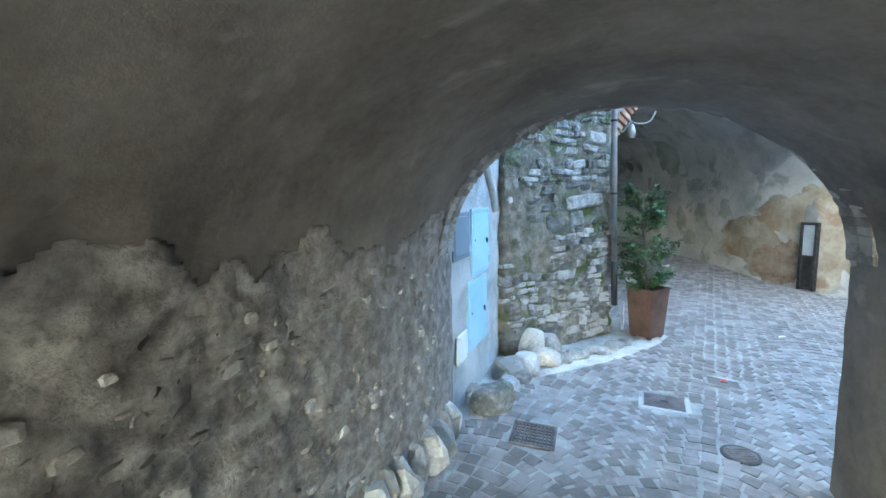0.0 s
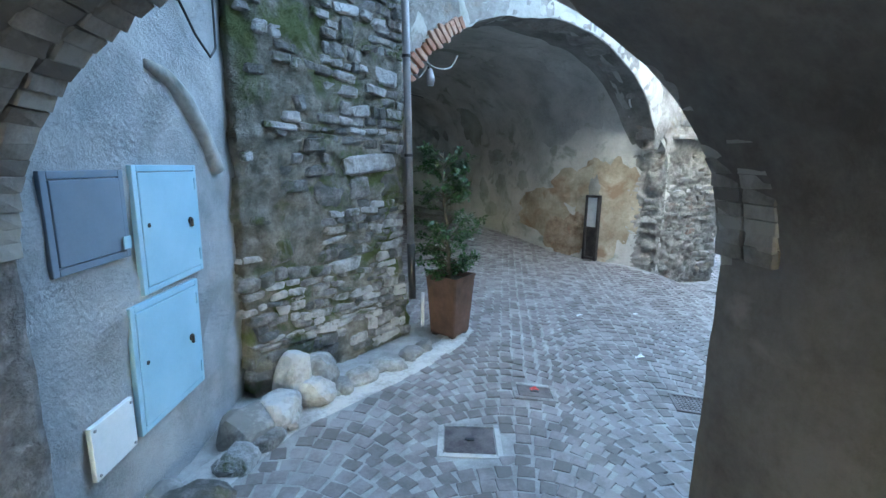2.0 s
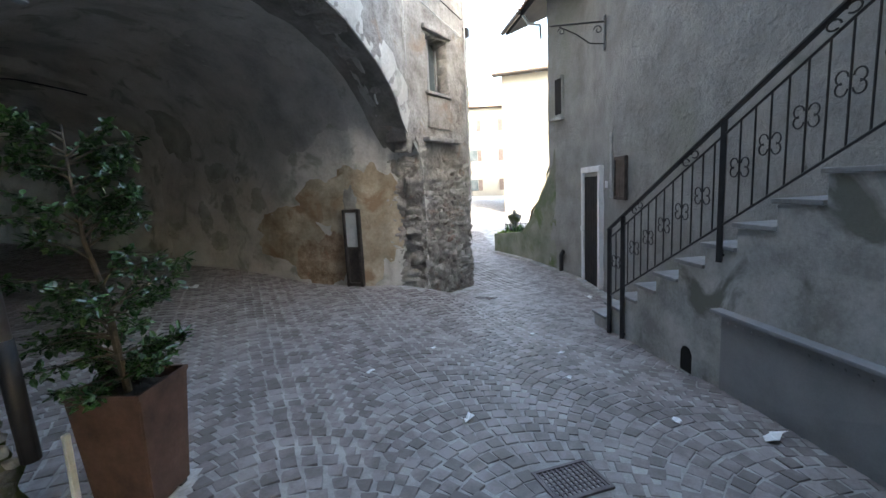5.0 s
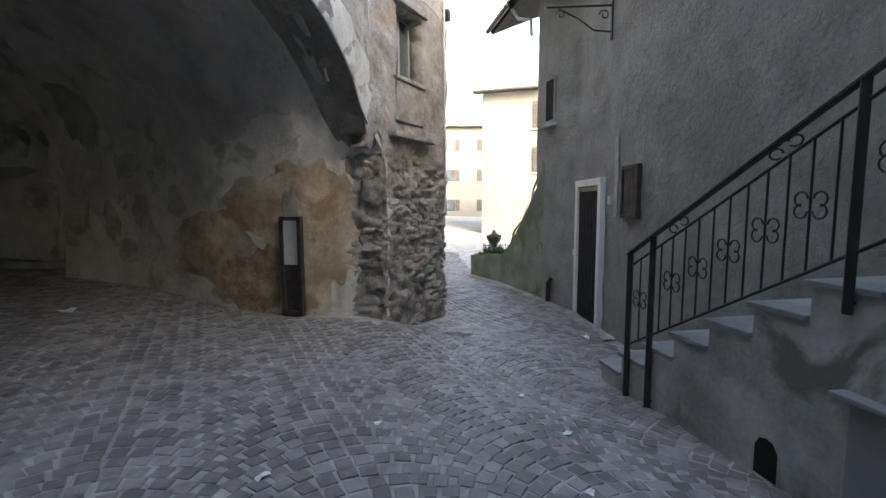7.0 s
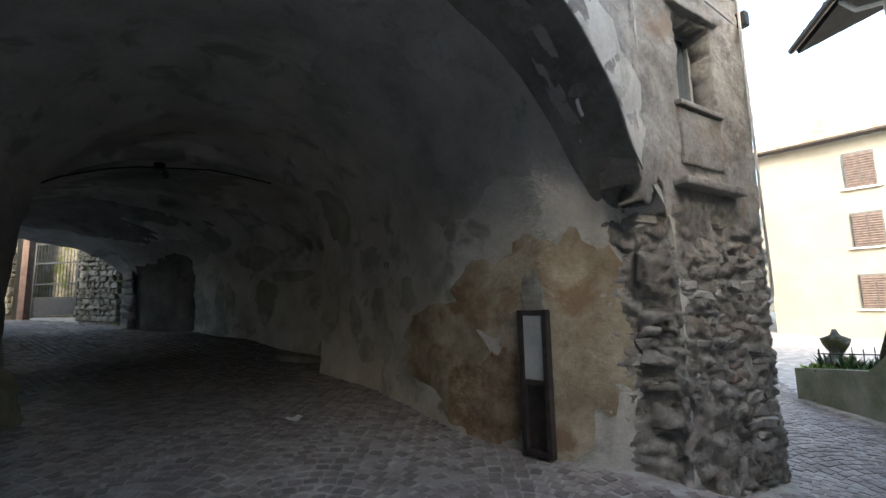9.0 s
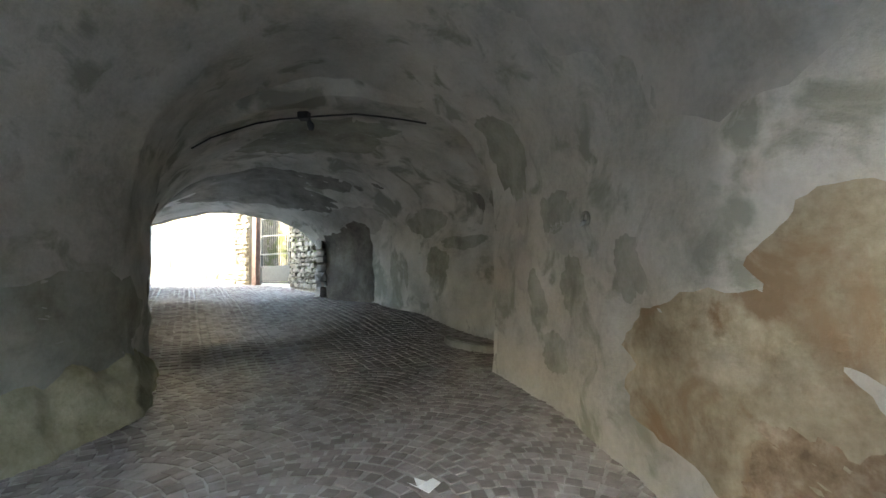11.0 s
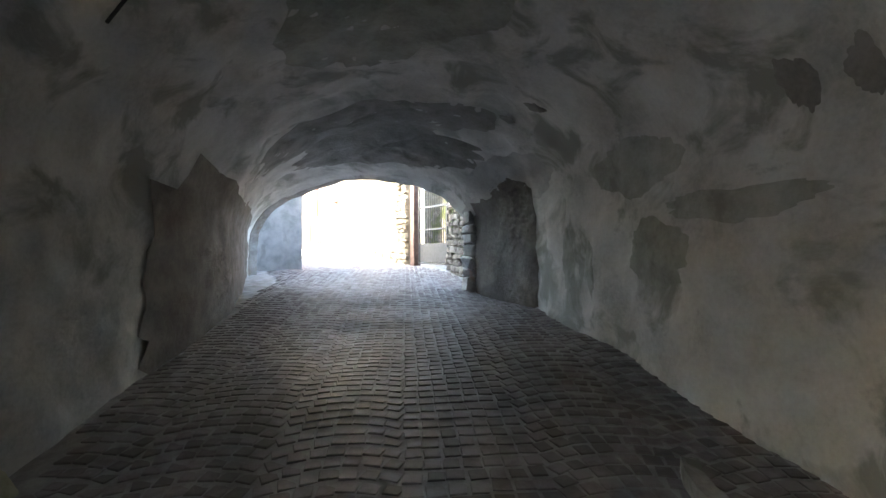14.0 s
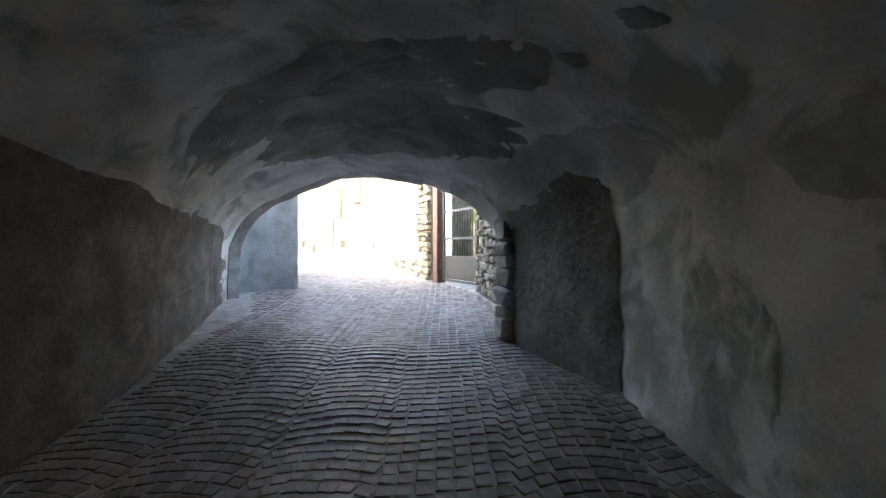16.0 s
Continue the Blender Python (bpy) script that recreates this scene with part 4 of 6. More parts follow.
for i in range(26):
    s = 0.15 + i * 0.105
    p = A1L - D1 * s + Vector((0.02 + rr.uniform(-0.02, 0.07), 0))
    h = rr.uniform(0.1, 0.26) * (1.25 if s < 1.3 else 0.9)
    m = Matrix.Translation((p.x, p.y, gz(p.x, p.y) + h * 0.35)) @ Matrix.Rotation(rr.uniform(0, 3), 4, "Z") @ Matrix.Rotation(rr.uniform(-0.4, 0.4), 4, "X") @ Matrix.Diagonal((rr.uniform(0.12, 0.24), rr.uniform(0.12, 0.2), h, 1))
    tagged(put("rock", rr.choice(JAGGED), m), "rough bedrock lump at the foot of the passage wall", "rock", "passage footing rocks")

bpts = [(0.80, 3.95), (0.98, 4.28), (1.27, 4.62), (1.75, 4.98), (2.3, 5.35), (2.64, 5.57), (2.9, 5.9)]
vs, fs = [], []
for i, (x, y) in enumerate(bpts):
    d = (Vector(bpts[min(i + 1, 6)]) - Vector(bpts[max(i - 1, 0)])).normalized()
    n = Vector((d.y, -d.x))
    w = 0.05 + 0.02 * math.sin(i * 2.1)
    for o, dz in ((w, -0.03), (w - 0.01, 0.014), (-0.16, 0.022), (-0.24, -0.03)):
        vs.append((x + n.x * o, y + n.y * o, gz(x + n.x * o, y + n.y * o) + dz))
for i in range(6):
    for k in range(3):
        fs.append((i * 4 + k, (i + 1) * 4 + k, (i + 1) * 4 + k + 1, i * 4 + k + 1))
tagged(mesh_ob("pavement_border", vs, fs, M_STONE_PALE, smooth=True), "pale cement border along the foot of the mossy wall", "pavement", kind="structure")
vs, fs = [], []
hf = [(8.9, 5.86), (9.3, 6.2), (10.2, 6.93), (10.6, 7.5), (11.4, 8.75), (12.4, 10.3)]
for i, (x, y) in enumerate(hf):
    d = (Vector(hf[min(i + 1, 5)]) - Vector(hf[max(i - 1, 0)])).normalized()
    n = Vector((-d.y, d.x))
    for o, dz in ((0.16, -0.03), (0.15, 0.03), (0.0, 0.045), (-0.06, -0.03)):
        vs.append((x + n.x * o, y + n.y * o, gz(x + n.x * o, y + n.y * o) + dz))
for i in range(5):
    for k in range(3):
        fs.append((i * 4 + k, i * 4 + k + 1, (i + 1) * 4 + k + 1, (i + 1) * 4 + k))
tagged(mesh_ob("kerb_strip", vs, fs, M_STONE_PALE, smooth=True), "narrow pale cement strip at the foot of the house", "kerb", kind="structure")
pole = part("marker_stake", box_bm((0.03, 0.02, 0.34), Matrix.Translation((2.44, 6.02, 0.34)) @ Matrix.Rotation(0.6, 4, "Z"), 0.004), M_WHITEPAINT)
tagged(pole, "white stake behind the planter", "stake")

# stones showing through the passage wall
M_PASSTONE = surface("embedded_wall_stone", [(0.17, 0.158, 0.146), (0.28, 0.262, 0.247), (0.40, 0.382, 0.365)], scale=9, bump=0.9, fine=50, rand=0.4, bump_dist=0.015)
PSTONES = [stone_mesh("wall_stone", M_PASSTONE, 40 + i, 0.2, 0.09) for i in range(6)]
for i in range(280):
    s, v = rr.uniform(0.3, 3.4), rr.uniform(0.03, 0.26)
    q = passage_point(s, v)
    w = rr.uniform(0.025, 0.075) * (1.9 if rr.random() < 0.1 else 1.0)
    m = frame_m(q, D1, Vector((D1.y, -D1.x))) @ Matrix.Rotation(rr.uniform(-0.2, 0.2), 4, "Y") @ Matrix.Diagonal((w, 0.035, w * rr.uniform(0.35, 0.8), 1))
    put("stone", rr.choice(PSTONES), m, pas)

# bricks of the passage mouth
ABRICK = [stone_mesh("brick", M_ARCHBRICK, 80 + i, 0.08, 0.03) for i in range(4)]
ad = (A1R - A1L).normalized()
south = bpy.data.objects["wall_south_building"]
for i in range(58):
    a = math.pi * (i + 0.5) / 58
    kk = 0.5 + (0.48 if math.cos(a) < 0 else 0.5) * math.cos(a)
    c = A1L.lerp(A1R, kk)
    rad = Vector((math.cos(a) * 1.13, math.sin(a) * 1.0)).normalized()
    for k, dep in enumerate((0.13, 0.13)):
        q = c - D1 * (0.05 + 0.135 * k) + ad * rad.x * 0.028
        z = mouth_z(kk) + rad.y * 0.028
        ang = math.atan2(rad.y, rad.x)
        m = frame_m((q.x, q.y, z), ad, D1) @ Matrix.Rotation(-ang, 4, "Y") @ Matrix.Diagonal((0.1, 0.128, 0.056, 1))
        put("brick", rr.choice(ABRICK), m, south)
# red bricks at the left shoulder of the great arch
fac = bpy.data.objects["wall_arch_facade"]
FD = (F1 - F0).normalized()
FN = Vector((FD.y, -FD.x))
RBRICK = [stone_mesh("brick", M_REDBRICK, 90 + i, 0.1, 0.06) for i in range(4)]
for i in range(13):
    x = 2.34 + 0.05 * i
    z = ell(x, 4.55, 2.35, 1.9, 1.5)
    p = F0 + FD * ((x - F0.x) / FD.x)
    z += fall(p.x, p.y)
    lean = math.atan2((x - 4.55) / 2.35 ** 2, (z - fall(p.x, p.y) - 1.9) / 1.5 ** 2)
    put("brick", rr.choice(RBRICK), frame_m((p.x + FN.x * 0.012, p.y + FN.y * 0.012, z + 0.05), FD, FN) @ Matrix.Rotation(lean, 4, "Y") @ Matrix.Diagonal((0.05, 0.06, rr.uniform(0.1, 0.17), 1)), fac)

# drainpipe at the end of the mossy wall
dp = empty("drainpipe", Matrix.Translation((2.265, 5.93, 0.9)))
def dpp(z):
    return Vector((2.30 - 0.035 * (z - 0.9) - 2.265, 5.92 - 0.03 * (z - 0.9) - 5.93, z - 0.86))
part("pipe", tube_bm([dpp(0.95), dpp(2.0), dpp(7.0)], 0.032, 14), M_PIPE, dp, smooth=True)
for z in (1.75, 2.55, 3.8):
    part("clamp", tube_bm([dpp(z - 0.012), dpp(z + 0.012)], 0.038, 14), M_IRON, dp)
part("shoe", tube_bm([dpp(0.45), dpp(0.97)], 0.036, 14), M_IRON, dp, "rusty dark iron foot of the pipe", smooth=True)
tagged(dp, "slightly leaning grey zinc drainpipe on the stone wall", "drainpipe")


# ---- planter with shrub ----
def planter():
    c = Vector((2.665, 5.86))
    z = gz(c.x, c.y)
    t = empty("planter", Matrix.Translation((c.x, c.y, z)) @ Matrix.Rotation(radians(38), 4, "Z"))
    bm = bmesh.new()
    h = 0.68 + fall(c.x, c.y) - z
    rings = []
    for rz, w in ((0.03, 0.255), (0.05, 0.265), (h - 0.03, 0.33), (h - 0.012, 0.338), (h, 0.335), (h, 0.31), (h - 0.07, 0.304)):
        rings.append([bm.verts.new((sx * w / 2, sy * w / 2, rz)) for sx, sy in ((-1, -1), (1, -1), (1, 1), (-1, 1))])
    for a, b in zip(rings, rings[1:]):
        for k in range(4):
            bm.faces.new((a[k], a[(k + 1) % 4], b[(k + 1) % 4], b[k]))
    bm.faces.new(rings[0][::-1])
    bmesh.ops.bevel(bm, geom=[e for e in bm.edges if abs(e.verts[0].co.z - e.verts[1].co.z) > 0.2], offset=0.008, segments=2, affect="EDGES")
    part("box", bm, M_CORTEN, t)
    for sx in (-1, 1):
        for sy in (-1, 1):
            part("foot", box_bm((0.05, 0.05, 0.03), Matrix.Translation((sx * 0.095, sy * 0.095, 0.015)), 0.004), M_IRON, t)
    bm = bmesh.new()
    bmesh.ops.create_grid(bm, x_segments=10, y_segments=10, size=0.152)
    for v in bm.verts:
        v.co.z = h - 0.05 + 0.012 * noise.noise(v.co * 30)
    part("soil", bm, M_SOIL, t)
    tagged(t, "tapered rust-brown steel planter box on cobbles", "planter")
    return c, h + z


pc, ptop = planter()


def shrub():
    rnd = random.Random(3)
    t = empty("shrub", Matrix.Translation((pc.x, pc.y, ptop - 0.06)))
    tips = []
    bm = bmesh.new()
    lean = Vector((-0.10, 0.03, 0))
    trunk = [Vector((0.0, 0, 0)) + lean * f + Vector((rnd.uniform(-0.015, 0.015), rnd.uniform(-0.015, 0.015), 1.18 * f)) for f in (0, 0.2, 0.4, 0.6, 0.8, 1.0)]
    add_tube(bm, trunk, [0.018, 0.016, 0.013, 0.010, 0.007, 0.004], 7)
    for i in range(66):
        f = rnd.uniform(0.05, 1.0) if i < 46 else rnd.uniform(0.02, 0.35)
        k = f * 5
        j = min(4, int(k))
        base = trunk[j].lerp(trunk[j + 1], k - j)
        a = rnd.uniform(0, 2 * math.pi)
        ln = (0.13 + 0.17 * (1 - abs(f - 0.45))) * rnd.uniform(0.6, 1.15)
        if f < 0.35:
            ln *= 1.1
        d = Vector((math.cos(a), math.sin(a), rnd.uniform(-0.15, 0.7) if i < 46 else rnd.uniform(-0.1, 0.35))).normalized()
        mid = base + d * ln * 0.5 + Vector((0, 0, 0.03))
        tip = base + d * ln + Vector((0, 0, 0.02))
        add_tube(bm, [base, mid, tip], [0.006, 0.004, 0.002], 5)
        tips += [(base.lerp(tip, g), d) for g in (0.35, 0.5, 0.62, 0.74, 0.86, 0.95, 1.0)]
    part("trunk", bm, M_STEM, t)
    verts, faces = [], []
    for p, d in tips:
        for _ in range(8):
            a = Vector((rnd.uniform(-1, 1), rnd.uniform(-1, 1), rnd.uniform(-0.5, 0.8))).normalized()
            a = (a + d * 0.5).normalized()
            side = a.cross(Vector((rnd.uniform(-0.4, 0.4), rnd.uniform(-0.4, 0.4), 1))).normalized()
            up = side.cross(a).normalized()
            ln, wd = rnd.uniform(0.032, 0.055), rnd.uniform(0.009, 0.015)
            q = p + Vector((rnd.uniform(-1, 1), rnd.uniform(-1, 1), rnd.uniform(-1, 1))) * 0.02
            b = len(verts)
            verts += [q, q + a * ln * 0.35 + side * wd, q + a * ln * 0.75 + side * wd * 0.8 - up * 0.003, q + a * ln - up * 0.008, q + a * ln * 0.75 - side * wd * 0.8 - up * 0.003, q + a * ln * 0.35 - side * wd, q + a * ln * 0.4 + up * -0.005]
            faces += [(b, b + 1, b + 6), (b + 1, b + 2, b + 6), (b + 2, b + 3, b + 6), (b + 3, b + 4, b + 6), (b + 4, b + 5, b + 6), (b + 5, b, b + 6)]
    ob = mesh_ob("leaves", verts, faces, M_LEAF, t)
    ob["kind"] = "stuff"
    return tagged(t, "slim evergreen shrub with small glossy dark leaves", "shrub")


shrub()

def soft_path(pts, n=6):
    """More points along a smooth curve through pts."""
    p = [Vector(q) for q in pts]
    p = [p[0]] + p + [p[-1]]
    out = []
    for i in range(1, len(p) - 2):
        for k in range(n):
            t = k / n
            a, b, c, d = p[i - 1], p[i], p[i + 1], p[i + 2]
            out.append(0.5 * ((2 * b) + (c - a) * t + (2 * a - 5 * b + 4 * c - d) * t * t + (3 * b - a - 3 * c + d) * t ** 3))
    out.append(p[-2])
    return out


# ---- floodlight hanging in the arch ----
fl = empty("floodlight", Matrix.Translation((2.60, 6.42, 2.53)))
bm = tube_bm([(0, 0, -0.06), (0, 0, 0.0), (-0.01, 0.0, 0.09)], [0.035, 0.045, 0.03], 12)
part("housing", bm, M_PIPE, fl, smooth=True)
part("arm", tube_bm([(-0.01, 0.0, 0.08), (-0.06, -0.02, 0.22)], 0.012, 8), M_IRON, fl)
part("lens", tube_bm([(0, 0, -0.066), (0, 0, -0.06)], 0.03, 12), M_FROST, fl)
part("flex", tube_bm(soft_path([(-0.03, -0.02, 0.12), (-0.12, -0.03, 0.0), (-0.15, -0.03, 0.06), (-0.08, -0.03, 0.15), (0.05, -0.02, 0.1), (0.2, 0.0, 0.12), (0.28, 0.03, 0.24)]), 0.006, 6), M_CONDUIT, fl, "loose pale cable")
tagged(fl, "small grey floodlight hanging at the arch with looping cable", "floodlight")


# ---- facade: window, ledge, cables ----
CD = Vector((0.988, 0.155))
CN = Vector((0.155, -0.988))


def on_tower(x, z, proud=0.0):
    p = F2 + CD * ((x - F2.x) / CD.x) + CN * proud
    return frame_m((p.x, p.y, z + fall(p.x, p.y)), CD, CN)


wd = empty("window_1", on_tower(7.84, 3.36, -0.21))
bm = bmesh.new()
for s in (-1, 1):
    add_box(bm, (0.045, 0.05, 0.92), Matrix.Translation((s * 0.28, 0.0, 0)), 0.006)
    add_box(bm, (0.52, 0.05, 0.045), Matrix.Translation((0, 0.0, s * 0.44)), 0.006)
add_box(bm, (0.05, 0.055, 0.84), Matrix.Translation((0.02, 0.0, 0)), 0.004)
part("window_frame", bm, M_GREYMETAL, wd)
for s in (-1, 1):
    part("pane", box_bm((0.25, 0.012, 0.86), Matrix.Translation((s * 0.135, -0.015, 0))), M_GLASSDARK, wd)
part("lintel", box_bm((0.82, 0.2, 0.08), Matrix.Translation((0, 0.17, 0.52)), 0.02), M_FACADE, wd, "projecting grey stone lintel")
part("window_sill", box_bm((0.72, 0.14, 0.05), Matrix.Translation((0, 0.19, -0.44)), 0.015), M_FACADE, wd)
part("panel_below", box_bm((0.66, 0.05, 0.5), Matrix.Translation((0.0, 0.205, -0.73)), 0.02), M_FACADE, wd)
tagged(wd, "small grey-framed window deep in weathered grey render", "window", kind="structure")
lg = part("stone_ledge", box_bm((1.0, 0.16, 0.07), on_tower(7.82, 2.2, 0.05), 0.015), M_FACADE)
tagged(lg, "projecting grey stone ledge on the old wall", "ledge")
cb = part("cable", tube_bm([on_tower(6.6, 4.6, 0.03).translation, on_tower(7.2, 4.25, 0.04).translation, on_tower(7.9, 4.12, 0.03).translation, on_tower(8.6, 4.02, 0.04).translation], 0.012, 6), M_CONDUIT)
tagged(cb, "pale cable running across the old facade", "cable")
cb2 = part("cable", tube_bm([on_tower(6.5, 4.95, 0.03).translation, on_tower(7.3, 4.5, 0.04).translation, on_tower(8.65, 4.3, 0.04).translation], 0.01, 6), M_IRON)
tagged(cb2, "dark cable running across the old facade", "cable")
cb3 = part("conduit", tube_bm([on_tower(6.95, 4.35, 0.03).translation, on_tower(6.95, 3.2, 0.03).translation], 0.009, 6), M_CONDUIT)
tagged(cb3, "thin vertical conduit on the old facade", "conduit")
cb4 = part("conduit", tube_bm([on_tower(8.72, 5.5, 0.04).translation, on_tower(8.74, 1.3, 0.05).translation, on_tower(8.68, 1.22, 0.06).translation, on_tower(8.6, 1.2, 0.06).translation], 0.014, 6), M_CONDUIT)
tagged(cb4, "pale conduit down the corner of the old house", "conduit")
jb = part("junction_box", box_bm((0.1, 0.14, 0.16), on_tower(8.78, 4.12, 0.03), 0.02), M_IRON)
tagged(jb, "dark junction box on the corner of the old house", "junction box")

# stones showing where the render has fallen
tower = bpy.data.objects["wall_corner_tower"]
rt = random.Random(31)
ta, tb = Vector((7.25, 8.22)), Vector((8.78, 8.43))
tdv = (tb - ta).normalized()
tnv = Vector((tdv.y, -tdv.x))
for (u, z, w, h) in lay_courses(ta, tb, -0.42, 2.12, rt, (0.08, 0.3), (0.06, 0.15), lambda f, z: 0.42 + (0.45 if z > 1.7 else 0.0) + (0.4 if f > 0.88 else 0.0), gap=0.004):
    if z + fall(*(ta + tdv * u)) < gz(*(ta + tdv * u)) - 0.02:
        continue
    p = ta + tdv * u + tnv * rt.uniform(-0.125, -0.095)
    put("stone", rt.choice(RUBBLES), frame_m((p.x, p.y, z + fall(p.x, p.y)), tdv, tnv) @ Matrix.Rotation(rt.uniform(-0.15, 0.15), 4, "Y") @ Matrix.Diagonal((w, 0.14, h, 1)), tower)

ja, jb_ = JAMB[0], JAMB[2]
jdv = (jb_ - ja).normalized()
jnv = Vector((jdv.y, -jdv.x))
jamb = bpy.data.objects["wall_jamb"]
for (u, z, w, h) in lay_courses(ja, jb_, -0.1, 1.95, rt, (0.08, 0.28), (0.05, 0.14), lambda f, z: 0.5, gap=0.004):
    p = ja + jdv * u + jnv * rt.uniform(-0.115, -0.085)
    put("stone", rt.choice(RUBBLES), frame_m((p.x, p.y, z + fall(p.x, p.y)), jdv, jnv) @ Matrix.Rotation(rt.uniform(-0.15, 0.15), 4, "Y") @ Matrix.Diagonal((w, 0.14, h, 1)), jamb)

# ---- display case in the niche of the archway wall ----
def on_right(s, z, proud=0.0):
    """A pose on the right-hand wall of the archway, s along its stations: x into the archway, y out of the wall."""
    lf, rf, *_ = station(V1, s)
    _, r2, *_ = station(V1, s + 0.02)
    d = (r2 - rf).normalized()
    n = Vector((-d.y, d.x))
    p = rf + n * proud
    return frame_m((p.x, p.y, z + fall(p.x, p.y)), d, n)


dm = frame_m((6.40, 8.93, 0.0), (-0.42, 0.91), (-0.91, -0.42))
dc = empty("display_case", dm @ Matrix.Translation((0, 0, 0.04)))
bm = bmesh.new()
for s in (-1, 1):
    add_box(bm, (0.045, 0.08, 1.19), Matrix.Translation((s * 0.115, 0.04, 0.6)), 0.006)
for z in (0.04, 0.6, 1.17):
    add_box(bm, (0.19, 0.08, 0.045), Matrix.Translation((0, 0.038, z)), 0.006)
part("frame", bm, M_WOOD_DARK, dc)
part("pane", box_bm((0.185, 0.015, 0.53), Matrix.Translation((0, 0.05, 0.885))), M_FROST, dc, "milky white glass")
part("lower_board", box_bm((0.185, 0.02, 0.52), Matrix.Translation((0, 0.02, 0.32))), M_WOOD_DARK, dc)
tagged(dc, "narrow dark wooden display case with milky glass", "display case")
hk = empty("wall_hook", Matrix.Translation((6.40, 8.22, 2.78)))
part("strap", tube_bm([(0.06, 0.02, 0.06), (0.0, 0.0, 0.05), (-0.03, -0.01, 0.0), (0.0, 0.0, -0.07), (0.03, 0.01, -0.1)], 0.014, 8), M_WHITEPAINT, hk)
part("tip", tube_bm([(-0.05, -0.02, 0.09), (0.0, 0.0, 0.05)], 0.008, 6), M_WHITEPAINT, hk)
tagged(hk, "small pale metal hook under the arch", "hook")

# ---- ground covers ----
def cover(x0, y0, dx, dy, kind, label):
    """A street cover on the paving: its corner, one edge and its depth."""
    a = Vector((dx[0], dx[1]))
    b = Vector((dy[0], dy[1]))
    c = Vector((x0, y0)) + a / 2 + b / 2
    z = gz(c.x, c.y) + 0.012
    gx = (gz(c.x + 0.2, c.y) - gz(c.x - 0.2, c.y)) / 0.4
    gy = (gz(c.x, c.y + 0.2) - gz(c.x, c.y - 0.2)) / 0.4
    rotm = Vector((0, 0, 1)).rotation_difference(Vector((-gx, -gy, 1))).to_matrix().to_4x4()
    t = empty("manhole_cover" if kind != "grate" else "drain_grate", Matrix.Translation((c.x, c.y, z)) @ rotm @ Matrix.Rotation(math.atan2(a.y, a.x), 4, "Z"))
    w, h = a.length, b.length
    if kind == "plate":
        bm = bmesh.new()
        for s in (-1, 1):
            add_box(bm, (0.035, h + 0.07, 0.03), Matrix.Translation((s * (w / 2 + 0.0175), 0, -0.006)), 0.004)
            add_box(bm, (w, 0.035, 0.03), Matrix.Translation((0, s * (h / 2 + 0.0175), -0.006)), 0.004)
        part("frame", bm, M_STONE_PALE, t, "pale cement surround")
        part("lid", box_bm((w - 0.012, h - 0.012, 0.02), Matrix.Translation((0, 0, -0.002)), 0.003), M_STEELPLATE, t)
        part("keyhole", box_bm((0.06, 0.025, 0.006), Matrix.Translation((0, 0, 0.009)), 0.002), M_IRON, t)
    elif kind == "grate":
        bm = bmesh.new()
        for s in (-1, 1):
            add_box(bm, (0.02, h, 0.025), Matrix.Translation((s * (w / 2 - 0.01), 0, -0.003)), 0.003)
            add_box(bm, (w - 0.04, 0.02, 0.025), Matrix.Translation((0, s * (h / 2 - 0.01), -0.003)), 0.003)
        part("frame", bm, M_STEELPLATE, t)
        n = max(6, round(w / 0.03))
        for i in range(n):
            part("bar", box_bm((0.011, h - 0.04, 0.016), Matrix.Translation((-w / 2 + 0.03 + (w - 0.06) * i / (n - 1), 0, -0.003))), M_STEELPLATE, t)
        for i in range(7):
            part("cross_bar", box_bm((w - 0.04, 0.009, 0.012), Matrix.Translation((0, -h / 2 + 0.03 + (h - 0.06) * i / 6, -0.004))), M_STEELPLATE, t)
        # flat dark plate in place of the pit's shade
        part("pit", box_bm((w - 0.03, h - 0.03, 0.006), Matrix.Translation((0, 0, -0.013))), M_OPENSHADE, t)
    else:
        bm = tube_bm([(0, 0, -0.012), (0, 0, 0.006)], w / 2, 24)
        part("lid", bm, M_STEELPLATE, t)
        part("rim", tube_bm([(0, 0, -0.012), (0, 0, 0.002)], w / 2 + 0.02, 24), M_IRON, t)
        for i in range(5):
            part("rib", box_bm((w * 0.7, 0.012, 0.006), Matrix.Translation((0, -w * 0.28 + i * w * 0.14, 0.007))), M_STEELPLATE, t)
    return tagged(t, label, "street cover")


cover(2.10, 4.27, (0.30, -0.10), (0.11, 0.25), "plate", "brown steel manhole cover in a pale cement frame")
cover(0.98, 3.42, (0.29, -0.06), (0.07, 0.29), "grate", "dark steel drain grate set in cobbles")
cover(3.95, 4.42, (0.30, -0.17), (0.16, 0.2), "grate", "rusty perforated drain grate set in cobbles")
cover(2.83, 4.74, (0.24, -0.08), (0.06, 0.15), "plate", "small brown steel valve cover in the cobbles")
cover(2.38, 3.44, (0.19, 0.0), (0.0, 0.19), "round", "small round iron cover set in cobbles")
cover(7.7, 7.35, (0.42, 0.1), (-0.1, 0.36), "grate", "steel drain grate in the street")


